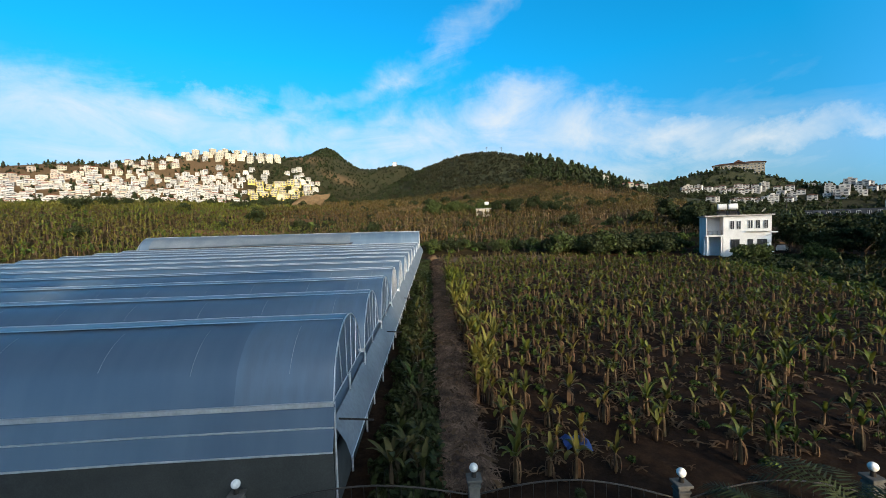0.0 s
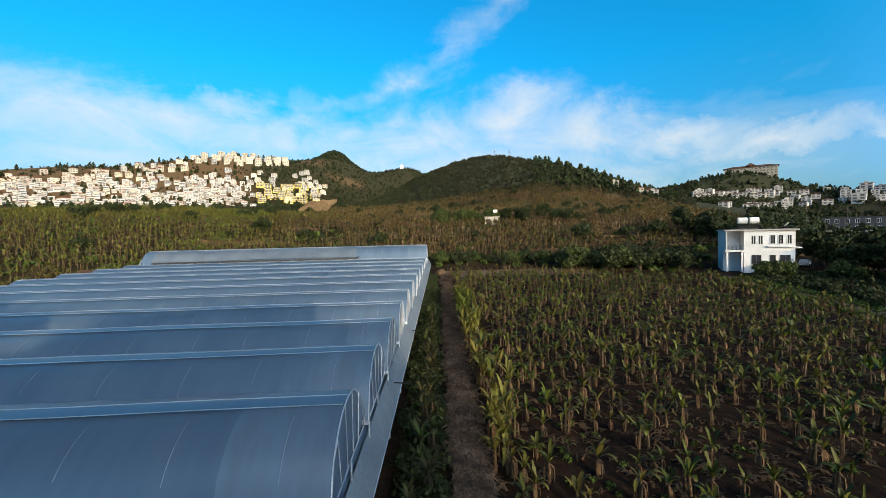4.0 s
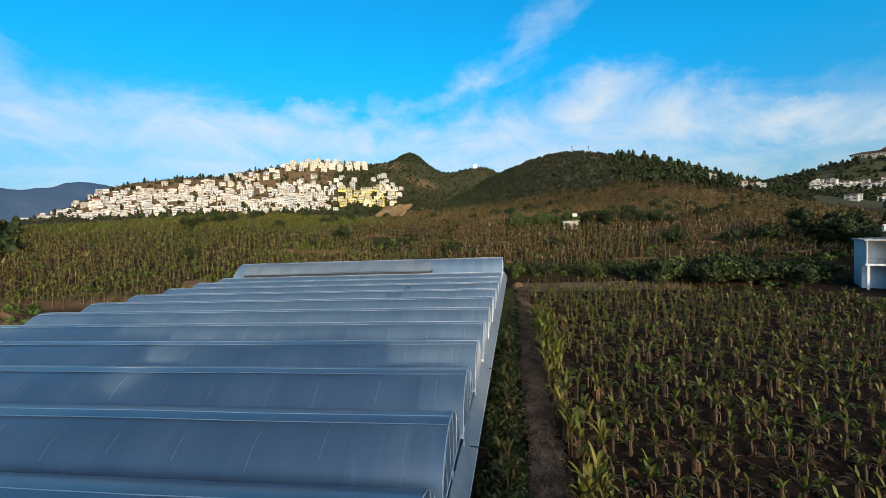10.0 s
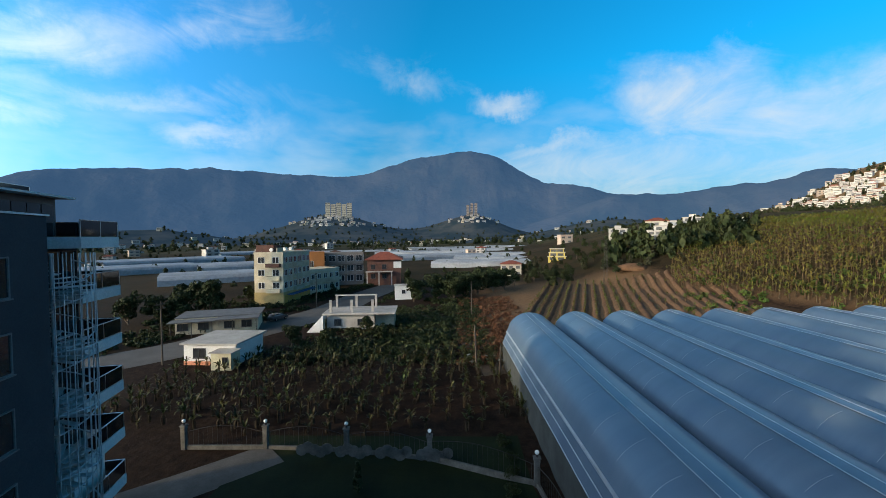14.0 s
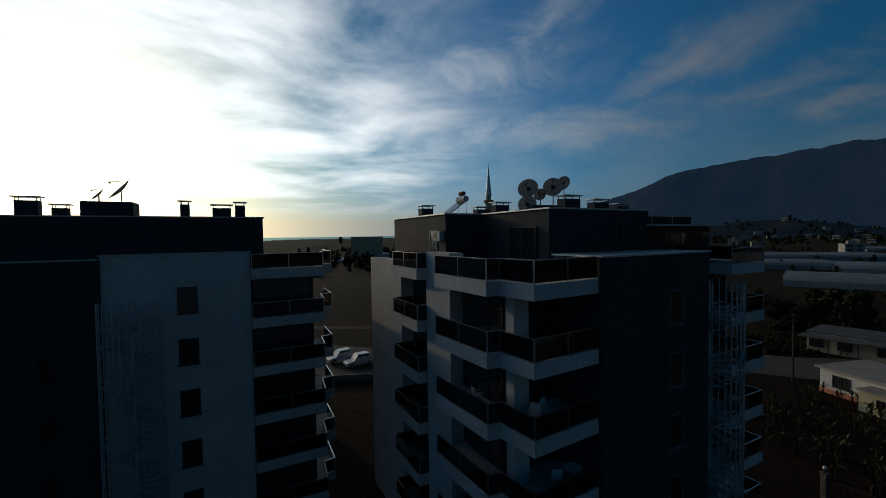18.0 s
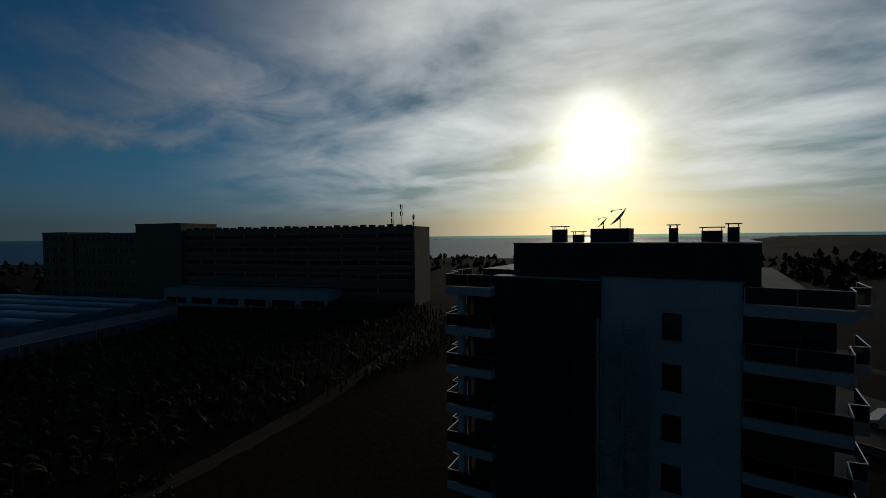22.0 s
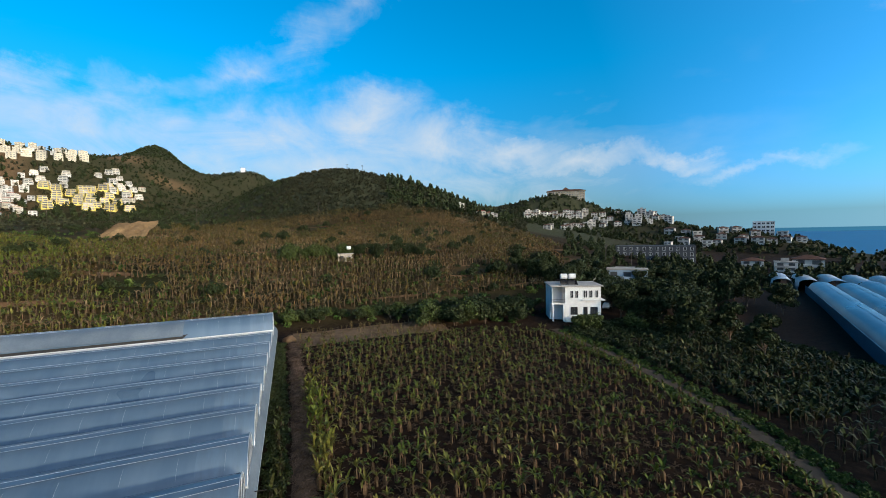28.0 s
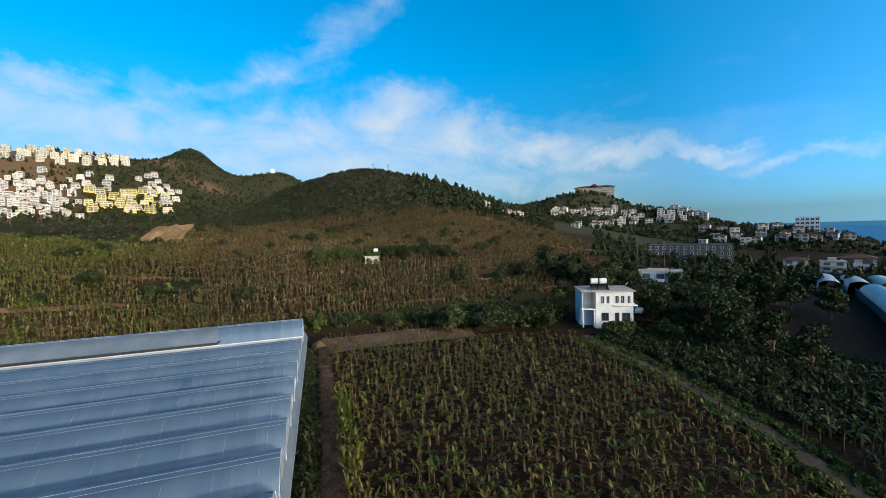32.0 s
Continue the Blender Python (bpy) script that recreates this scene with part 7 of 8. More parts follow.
    e = empty("eatery", pose(-74, -49, 0.0, 0, 0, 110), "low roadside eatery with white canopies", "shop")
    part("wall", box(0, 0, -0.8, 14, 8, 3.0), pale_block, e)
    part("roof", box(-0.1, -0.1, 3.053, 14.6, 8.1, 3.2), paving_grey, e)
    part("canopy", box(-0.5, -3.0, 2.7, 7, -0.003, 2.85), paving_grey, e)
    part("canopy", box(7.2, -3.4, 2.9, 14.5, -0.003, 3.05), paving_grey, e)
    for a in (0, 3.3, 6.6, 10, 14):
        part("post", rod((a, -2.8, -0.8), (a, -2.8, 2.7), 0.06), dark_metal, e)
    for a in (1.2, 4.6, 9, 12):
        window_at(e, a, 0, 0.8, 1.8, 1.3, frame_m=frame_dark)
    for nm, x, y, z, tn, kd, sc in (("y", -186, 27, 3.5, 82, "cream_red", 0.75), ("o", -222, 56, 12, 76, "yellow_stack", 0.6), ("r", -196, 96, 15, 62, "cream_red", 0.8), ("r", -206, 82, 14, 66, "white_flat", 0.75)):
        far_house(kd, x, y, float(height(x, y)), tn, sc, "houses on the rise")
    for k3 in range(8):
        a, d = RNG.uniform(56, 66), RNG.uniform(190, 240)
        x, y = -math.sin(radians(a)) * d, math.cos(radians(a)) * d
        far_house(["villa_red", "villa", "white_flat", "villa"][k3 % 4], x, y, float(height(x, y)), a, 0.68, "houses on the rise")


valley_buildings()
# scattered valley houses and the village on its hill
for k in range(16):
    a, d = RNG.uniform(74, 150), RNG.uniform(170, 800)
    if d < 260 and a < 120:
        d += 200
    x, y = -math.sin(radians(a)) * d, math.cos(radians(a)) * d
    far_house(["villa_red", "pink_flat", "white_flat", "villa_dark", "cream_red", "pink_flat"][k % 6], x, y, float(height(x, y)), a + RNG.uniform(-30, 30), RNG.uniform(0.7, 1.1), "valley houses")


def village():
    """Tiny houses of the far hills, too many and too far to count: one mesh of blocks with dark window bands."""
    V, F, M = [], [], []

    def blk(c, s, w, d, z0, z1, grow, m):
        b = len(V)
        for z in (z0, z1):
            for q, r in ((-w, -d), (w, -d), (w, d), (-w, d)):
                V.append((c[0] + q * s[0] - r * s[1], c[1] + q * s[1] + r * s[0], c[2] + z))
        F.extend([(b, b + 1, b + 5, b + 4), (b + 1, b + 2, b + 6, b + 5), (b + 2, b + 3, b + 7, b + 6), (b + 3, b, b + 4, b + 7), (b + 4, b + 5, b + 6, b + 7)])
        M.extend([m] * 5)
    spots = [on_slope(107 + RNG.normal(0, 4.0), RNG.uniform(1.7, 3.9), 17.0, 1200, 2400) for k in range(190)]
    spots += [on_slope(88 + RNG.normal(0, 2.4), RNG.uniform(2.0, 3.7), 17.0, 1200, 2500) for k in range(60)]
    for k in range(120):
        a, d = RNG.uniform(72, 152), RNG.uniform(800, 1500)
        spots.append((-math.sin(radians(a)) * d, math.cos(radians(a)) * d))
    for k in range(60):
        a, d = RNG.uniform(36, 54), RNG.uniform(900, 1300)
        spots.append((-math.sin(radians(a)) * d, math.cos(radians(a)) * d))
    spots += [on_slope(RNG.uniform(35, 53.5), RNG.uniform(2.2, 6.2), 14.0, 420, 1100) for k in range(190)]
    spots += [on_slope(RNG.uniform(24, 36), RNG.uniform(3.8, 5.6), 14.0, 420, 950) for k in range(46)]
    for k in range(230):
        a = RNG.uniform(25, 53)
        spots.append(on_slope(a, RNG.uniform(2.8, 7.4 - 0.17 * max(0.0, a - 34)), 14.0, 420, 1100))
    for p in spots:
        if p is None:
            continue
        z, t = float(height(*p)), math.atan2(-p[0], p[1]) + radians(RNG.uniform(-20, 20))
        far_off = math.hypot(*p) > 900
        s, w, h = (math.cos(t), math.sin(t)), RNG.uniform(4, 7.5) if far_off else RNG.uniform(2.4, 4.2), RNG.uniform(4.5, 9) if far_off else RNG.uniform(3.4, 6.5)
        c = (p[0], p[1], z)
        m = int(RNG.random() < 0.2)
        blk(c, s, w, w * 0.8, -4, h, 0, m)
        blk(c, s, w * 0.85, w * 0.83, h * 0.3, h * 0.45, 0, 2)
        blk(c, s, w * 0.85, w * 0.83, h * 0.65, h * 0.8, 0, 2)
        blk(c, s, w * 1.06, w * 0.86, h, h + 0.5, 0, 3 if RNG.random() < 0.4 else m)
    me = raw("far_village", V, F, white_paint)
    for q in (cream_paint, window_glass, roof_tile):
        me.materials.append(q)
    me.polygons.foreach_set("material_index", M)
    tagged(new("far_village", me), "tiny pale houses scattered over the far hills", "village", kind="stuff")


village()
for k in range(5):
    a = 104.9 + k * 0.70
    d = 1900
    x, y = -math.sin(radians(a)) * d, math.cos(radians(a)) * d
    grid_building("tower_block", "tall pale tower block on the far hill", "tower block", x, y, a, 21, 16, float(height(x, y)) - 2, 178 - 6 * (k % 2), pale_block, 7, 5, side=False, group="far tower blocks", plain=True)
for k in range(3):
    a = 87.5 + k * 0.55
    x, y = -math.sin(radians(a)) * 2000, math.cos(radians(a)) * 2000
    grid_building("tower_block", "unfinished dark tower block on the far hill", "tower block", x, y, a, 14, 16, float(height(x, y)) - 2, 182 - 8 * (k == 2), mat("raw_concrete", (0.2, 0.17, 0.15)), 8, 4, side=False, group="far tower blocks", plain=True)


def film_shed(x, y, turn, bays, L, w=7.0, h=2.2):
    ob = empty("film_greenhouse", pose(x, y, float(height(x, y)), 0, 0, turn), "low white film greenhouse in the valley", "greenhouse", "valley greenhouses")
    V = []
    for k in range(bays):
        for q in range(7):
            s = -1 + q / 3
            V += [(0, (k + 0.5) * w + s * w / 2, h + 1.6 * math.sqrt(max(1 - s * s, 0))), (L, (k + 0.5) * w + s * w / 2, h + 1.6 * math.sqrt(max(1 - s * s, 0)))]
    n = bays * 7
    F = [(2 * q, 2 * q + 1, 2 * q + 3, 2 * q + 2) for q in range(n - 1)]
    mesh_part("roof", raw("roof", V, F, valley_film, True), ob)
    part("wall", box(0, 0, -3, L, bays * w, h), valley_film, ob)


valley_film = mat("valley_film", (0.30, 0.315, 0.33), (0.20, 0.21, 0.225), 0.5, scale=0.06, fine=0.8, bump=0.03)
for a, d, bays, L in ((93, 250, 5, 60), (90, 300, 6, 70), (97, 330, 6, 80), (86, 340, 5, 60), (101, 420, 6, 90), (92, 430, 5, 80), (126, 190, 4, 50), (122, 260, 5, 70), (131, 330, 6, 90), (115, 380, 5, 80), (138, 260, 5, 80), (109, 520, 6, 110), (96, 620, 6, 120), (120, 560, 6, 120), (86, 560, 5, 100), (158, 190, 6, 70), (181, 345, 6, 60), (175, 385, 7, 70), (169, 300, 5, 60)):
    x, y = -math.sin(radians(a)) * d, math.cos(radians(a)) * d
    film_shed(x, y, a + RNG.uniform(-20, 20), bays, L)

a, d = 172.0, 420.0
x, y = -math.sin(radians(a)) * d, math.cos(radians(a)) * d
grid_building("seaside_hotel", "pale stepped hotel near the shore, dark against the sea", "hotel", x + 16, y, a + 180, 30, 14, 0.0, 19.0, pale_block, 5, 7, fw=0.7, fh=0.5, side=False, plain=True)
grid_building("seaside_hotel", "low pale wing of the shore hotel", "hotel", x - 14, y - 6, a + 180, 14, 12, 0.0, 15.0, pale_block, 4, 3, fw=0.7, fh=0.5, side=False, plain=True)
bb = empty("billboard", pose(-1.0, -330, 0, 0, 0, 0), "dark square roadside sign on a post", "sign")
part("post", rod((0, 0, -1), (0, 0, 16), 0.2), dark_metal, bb)
part("panel", box(-1.4, -0.2, 15, 1.4, 0.2, 19.5), dark_metal, bb)


# ---- roads, tracks and field edges ----


def ribbon(name, pts, width, material, label, kind="structure", lift=0.05, cat="road", dense=2.0, rough=0.0, crown=0.0):
    """A strip laid on the ground along a line of plan points."""
    line = [Vector(p) for p in pts]
    out = [line[0]]
    for a, b in zip(line, line[1:]):
        n = max(1, int((b - a).length / dense))
        out += [a + (b - a) * (k + 1) / n for k in range(n)]
    for _ in range(3):
        out = [out[0]] + [(out[k - 1] + out[k] * 2 + out[k + 1]) / 4 for k in range(1, len(out) - 1)] + [out[-1]]
    V, cols = [], 5
    for k, p in enumerate(out):
        t = (out[min(k + 1, len(out) - 1)] - out[max(k - 1, 0)]).normalized()
        n = Vector((-t.y, t.x))
        w = width * (1 + rough * noise.noise((p.x * 0.3, p.y * 0.3, 0)))
        for c in range(cols):
            q = p + n * w * (c / (cols - 1) - 0.5)
            V.append((q.x, q.y, float(height(q.x, q.y)) + lift + (0.03 if c in (1, 2, 3) else -0.02) + crown * (1 - (c / 2 - 1) ** 2) * (0.75 + 0.7 * noise.noise((p.x, p.y * 0.5, c)))))
    F = [(k * cols + c, k * cols + c + 1, (k + 1) * cols + c + 1, (k + 1) * cols + c) for k in range(len(out) - 1) for c in range(cols - 1)]
    return tagged(new(name, raw(name, V, F, material, True)), label, cat, kind=kind)


paving = mat("yard_paving", (0.10, 0.095, 0.088), (0.07, 0.066, 0.06), 0.9, scale=0.5, fine=8, bump=0.15)
edge_soil = mat("pale_edge_soil", (0.165, 0.108, 0.064), (0.085, 0.056, 0.035), 0.95, scale=0.4, fine=5, bump=0.4)
track = mat("dirt_track", (0.0828, 0.0612, 0.0432), (0.054, 0.04032, 0.0288), 0.95, scale=0.4, fine=5, bump=0.4)
mulch = mat("mulch", (0.0684, 0.04464, 0.03168), (0.036, 0.02376, 0.018), 0.95, scale=0.9, fine=6, bump=0.6)
ribbon("dirt_road", [(55, 74), (54.8, 62), (54.4, 50), (52, 36), (47, 22), (42, 10), (40.5, 4), (43, -6), (50, -22), (62, -42), (76, -64)], 2.3, track, "pale dirt track along the banana field", rough=0.5)
ribbon("mulch_strip", [(2.0, 12.5), (2.05, 30), (2.3, 50), (2.6, 70), (2.9, 84)], 1.7, mulch, "heaped strip of dry leaf litter beside the plants", dense=0.6, rough=0.45, crown=0.30)
ribbon("field_edge", [(3, 85.5), (12, 86), (22, 86.5), (34, 86)], 9.5, edge_soil, "bare strip at the field's far edge", rough=0.3)
ribbon("valley_road", [(-30, -75), (-52, -52), (-64, -42), (-82, -34), (-100, -28), (-122, -26), (-160, -20)], 11.0, asphalt, "worn grey road through the valley", lift=0.06)
ribbon("path", [(-52, 8), (-64, 6), (-80, 2), (-92, -4), (-100, -20)], 3.4, track, "pale path to the plots", rough=0.2)
ribbon("parking", [(24, -86), (8, -70), (-6, -62), (-22, -60)], 15, asphalt, "grey parking yard between the blocks", lift=0.06, cat="parking")
ribbon("yard_path", [(-16, -30), (-22, -24), (-28, -17), (-33, -12)], 4.0, paving, "pale paved path round the block", lift=0.05, cat="path")
ribbon("far_lane", [(40, -95), (10, -92), (-14, -86), (-40, -92)], 3.0, track, "pale lane beyond the parking yard")

# dry leaf litter: curled strips heaped on the mulch
kinds = []
for s in range(5):
    r = np.random.default_rng(300 + s)
    V, F = [], []
    for k in range(6):
        a, L, w = r.uniform(0, 6.28), r.uniform(0.3, 0.9), r.uniform(0.03, 0.08)
        c = r.uniform(-0.4, 0.4, 2)
        d = np.array([math.cos(a), math.sin(a)])
        e = np.array([-d[1], d[0]])
        b = len(V)
        for q, z in enumerate((0.04, 0.16, 0.03)):
            m = c + d * L * (q / 2 - 0.5)
            V += [(*(m + e * w), z + r.uniform(0, 0.08)), (*(m - e * w), z + r.uniform(0, 0.08))]
        F += [(b, b + 1, b + 3, b + 2), (b + 2, b + 3, b + 5, b + 4)]
    kinds.append([(V, F)])
pts = []
for k in range(380):
    y = 12.6 + 71 * RNG.random() ** 1.3
    off = RNG.normal(0, 0.55)
    x = 2.05 + 0.012 * (y - 12) + off
    pts.append((x, y, float(height(x, y)) + 0.08 + 0.26 * max(0.0, 1 - (off / 0.8) ** 2), RNG.uniform(0.7, 1.3), RNG.uniform(0, 6.28), RNG.integers(0, 5), 1.0))
for k in range(2600):
    x, y = RNG.uniform(4, 44), RNG.uniform(13, 80)
    pts.append((x, y, float(height(x, y)), RNG.uniform(0.5, 1.0), RNG.uniform(0, 6.28), RNG.integers(0, 5), 0.7))
scatter_mesh("leaf_litter", kinds, pts, "dry banana leaves lying on the soil", [dry_leaf])

edge_rows = [(RNG.uniform(3, 34), RNG.uniform(80.5, 92), RNG.uniform(0.4, 0.8), RNG.uniform(0, 6.28), RNG.integers(0, 9)) for _ in range(230)]
scatter_mesh("edge_stalks", low_kinds, [(x, y, float(height(x, y)) - 0.05, sc, tr, kd, 1.0) for x, y, sc, tr, kd in edge_rows], "dry tan banana stalks at the field's far edge", [dry_stalk, hill_leaf, dry_leaf])

# fine grey straw over the strip
kinds = []
for s in range(5):
    r = np.random.default_rng(340 + s)
    V, F = [], []
    for k in range(16):
        a, L, w = r.uniform(0, 6.28), r.uniform(0.25, 0.8), r.uniform(0.008, 0.024)
        c = r.uniform(-0.45, 0.45, 2)
        d = np.array([math.cos(a), math.sin(a)])
        e = np.array([-d[1], d[0]])
        b = len(V)
        for q, z in enumerate((0.03, 0.13, 0.04)):
            m = c + d * L * (q / 2 - 0.5)
            zz = z + r.uniform(0, 0.1)
            V += [(*(m + e * w), zz), (*(m - e * w), zz + 0.01)]
        F += [(b, b + 1, b + 3, b + 2), (b + 2, b + 3, b + 5, b + 4)]
    kinds.append([(V, F)])
pts = []
for k in range(2600):
    y = 12.6 + 71 * RNG.random() ** 1.5
    off = RNG.normal(0, 0.40)
    x = 2.05 + 0.012 * (y - 12) + off
    pts.append((x, y, float(height(x, y)) + 0.06 + 0.26 * max(0.0, 1 - (off / 0.8) ** 2), RNG.uniform(0.7, 1.3), RNG.uniform(0, 6.28), RNG.integers(0, 5), 1.0))
scatter_mesh("straw", kinds, pts, "grey dry straw heaped along the plants", [mat("grey_straw", (0.190, 0.128, 0.092), (0.050, 0.034, 0.027), 0.95, scale=0.8, fine=6, bump=0.2, vary=0.4, island=1)])

# weeds along the greenhouse and over the waste ground
weed = mat("weed_leaf", (0.0324, 0.0612, 0.0108), (0.054, 0.0684, 0.01584), 0.6, scale=0.3, fine=3, bump=0.1, vary=0.4, island=1)
wk = [[leaf_cloud(np.random.default_rng(400 + s), [(0, 0, 0.3), (0.3, 0.1, 0.25)], [(0.5, 0.5, 0.35), (0.4, 0.4, 0.3)], 26, 0.14)] for s in range(6)]


def weeds(name, label, n, fn, sc=(0.5, 1.2), m=None):
    pts = []
    for k in range(n):
        x, y = fn()
        pts.append((x, y, float(height(x, y)) - 0.05, RNG.uniform(*sc), RNG.uniform(0, 6.28), RNG.integers(0, 6), 1.0))
    return scatter_mesh(name, wk, pts, label, [m or weed])


weeds("weeds", "dark weeds and creepers along the greenhouse foot", 800, lambda: (-1.6 + RNG.uniform(0, 2.6), 12 + 72 * RNG.random() ** 1.25), (0.45, 1.15), bush_mat)
weeds("field_weeds", "low weeds between the banana rows", 900, lambda: (RNG.uniform(5, 44), RNG.uniform(13, 82)), (0.25, 0.6))
weeds("waste_ground", "rank green weeds on the waste ground", 1100, lambda: (RNG.uniform(-100, -58), RNG.uniform(-22, 9)), (0.4, 1.1), mat("rank_weed", (0.026, 0.036, 0.012), (0.060, 0.046, 0.020), 0.7, scale=0.12, fine=2, bump=0.1, vary=0.45, island=1))
weeds("rank_thicket", "dark rank growth on the waste ground", 700, lambda: (RNG.uniform(-104, -56), RNG.uniform(-24, 8)), (0.5, 1.4), bush_mat)
weeds("dry_brush", "rusty dry brush beside the ploughed plot", 900, lambda: (RNG.uniform(-118, -56), 9 + RNG.uniform(-6, 8) + 0), (0.4, 1.2), mat("rusty_brush", (0.11, 0.05, 0.026), (0.07, 0.036, 0.02), 0.8, scale=0.4, fine=3, bump=0.1, vary=0.4, island=1))


def valley_spot():
    while True:
        x, y = RNG.uniform(-165, -58), RNG.uniform(-64, 6)
        if abs(y - float(np.interp(x, [-160, -122, -100, -82, -64, -52], [-20, -26, -28, -34, -42, -52]))) > 7.5 and noise.noise((x * 0.06, y * 0.06, 3)) > -0.1:
            return x, y


weeds("valley_growth", "dark bushes and weeds between the valley houses", 1500, valley_spot, (0.6, 1.9), bush_mat)
weeds("slope_weeds", "mixed weeds on the hillside", 2200, lambda: polar(-36, 60, 95, 280), (0.8, 2.2))
weeds("verge", "weeds along the dirt track", 1100, lambda: (lambda y: (road_x(y) + RNG.choice([-1, 1]) * RNG.uniform(0.8, 3.2), y))(RNG.uniform(-5, 72)), (0.4, 1.0))
weeds("thicket", "dark thicket below the white house", 1500, lambda: (RNG.uniform(57, 92), RNG.uniform(30, 74)), (0.8, 2.0), bush_mat)

# earth banks of the hillside terraces, with dark growth along their feet


def bank_line(x, j):
    return 106 + j * 11.5 + 5 * math.sin(x * 0.02) + 2.2 * noise.noise((x * 0.04, j * 3.1, 0)) + 0.5 * noise.noise((x * 0.3, j * 2.0, 4))


def bank_spot():
    while True:
        x, j = RNG.uniform(-62, 142), int(RNG.integers(0, 15))
        if noise.noise((x * 0.025, j * 2.3, 11)) > -0.12:
            return x, bank_line(x, j) - RNG.uniform(0.3, 1.3)


weeds("terrace_growth", "dark low growth along the terrace banks", 2300, bank_spot, (0.7, 1.7), bush_mat)
V, F = [], []
for j in range(15):
    n0 = len(V)
    for i in range(121):
        x = -62 + i * 1.7
        y = bank_line(x, j)
        z = float(height(x, y))
        hb = 0.95 * max(0.0, min(1.0, 0.55 + 1.3 * noise.noise((x * 0.03, j * 1.7, 7))))
        V += [(x, y - 0.5, z - 0.15), (x, y, z - 0.1 + hb * 0.9), (x, y + 0.25, z - 0.05 + hb), (x, y + 2.4, z + 0.02)]
    F += [(n0 + 4 * i + q, n0 + 4 * i + 4 + q, n0 + 4 * i + 5 + q, n0 + 4 * i + 1 + q) for i in range(120) for q in range(3)]
tagged(new("terrace_banks", raw("terrace_banks", V, F, mat("terrace_earth", (0.1152, 0.0684, 0.036), (0.0612, 0.03744, 0.0216), 0.95, scale=0.12, fine=1.6, bump=0.5), True)), "low earth banks of the hillside terraces", "soil", kind="stuff")

# ploughed plot with ridges, and the small plants on them
ridge_soil = mat("ridge_soil", (0.135, 0.076, 0.042), (0.085, 0.048, 0.028), 0.95, scale=0.4, fine=4, bump=0.5)
V, F = [], []
rd, rn = Vector((-0.955, 0.296)), Vector((0.296, 0.955))
for k in range(20):
    o = Vector((-63, 10)) + rn * (k * 2.3)
    s0 = 2 + 0.5 * k
    b = len(V)
    for j in range(41):
        p = o + rd * (s0 + j * (78 - s0) / 40)
        for c, z in ((-0.75, -0.03), (-0.25, 0.42), (0.25, 0.40), (0.75, -0.03)):
            q = p + rn * (c + 0.12 * math.sin(j * 0.9 + k))
            V.append((q.x, q.y, float(height(q.x, q.y)) + z + 0.05 * math.sin(j * 2.1 + k * 3)))
    F += [(b + j * 4 + c, b + j * 4 + c + 1, b + (j + 1) * 4 + c + 1, b + (j + 1) * 4 + c) for j in range(40) for c in range(3)]
tagged(new("furrow_ridges", raw("furrow_ridges", V, F, ridge_soil, True)), "long earth ridges of the ploughed plot", "soil", kind="stuff")
pts = []
for k in range(20):
    o = Vector((-63, 10)) + rn * (k * 2.3)
    for j in range(60):
        if RNG.random() < (0.2 if k < 10 else 0.75):
            continue
        p = o + rd * (4 + j * 1.25)
        pts.append((p.x, p.y, float(height(p.x, p.y)) + 0.3, RNG.uniform(0.6, 0.95), RNG.uniform(0, 6.28), RNG.integers(0, 9), 1.0))
scatter_mesh("young_bananas", low_kinds, pts, "young banana plants on earth ridges", BAN)


def mound(x, y, r, h, label, material):
    bm = bmesh.new()
    bmesh.ops.create_icosphere(bm, subdivisions=3, radius=1.0)
    for v in bm.verts:
        n = 1 + 0.25 * noise.noise(v.co * 2.0 + Vector((x, y, 0)))
        v.co = Vector((v.co.x * r * n, v.co.y * r * n, (max(v.co.z, -0.1)) * h * n))
    ob = part("earth_mound", bm, material, shade=True)
    ob.matrix_world = Matrix.Translation((x, y, float(height(x, y)) - 0.1))
    return tagged(ob, label, "mound", "earth mounds")


mound(-66, 17.5, 2.6, 2.3, "heap of reddish earth beside the plot", ridge_soil)
mound(-58, 84, 4.5, 2.2, "low bank of brown earth behind the greenhouse", ridge_soil)
mound(-66, 82, 4.0, 1.8, "low bank of brown earth behind the greenhouse", ridge_soil)
mound(2.0, 85.5, 1.3, 1.3, "tan heap of straw at the greenhouse corner", dry_leaf)
mound(-141, 62, 5, 2.2, "cut bank of ochre earth below the houses", ridge_soil)


def tarp(x, y, r, label):
    bm = bmesh.new()
    bmesh.ops.create_grid(bm, x_segments=8, y_segments=8, size=r)
    for v in bm.verts:
        v.co.z = 0.22 + 0.28 * noise.noise(v.co * 3 + Vector((x, y, 0))) - 0.12 * v.co.length
    ob = part("tarpaulin", bm, mat("blue_tarp", (0.012, 0.036, 0.17), (0.014, 0.028, 0.10), 0.45, scale=1.5, fine=8, bump=0.2), shade=True)
    ob.matrix_world = Matrix.Translation((x, y, float(height(x, y)) + 0.12))
    return tagged(ob, label, "tarpaulin", "blue tarpaulins")


tarp(2.1, 34.5, 0.6, "crumpled blue tarpaulin on the leaf litter")
tarp(7.4, 15.2, 0.6, "crumpled blue tarpaulin among the plants")

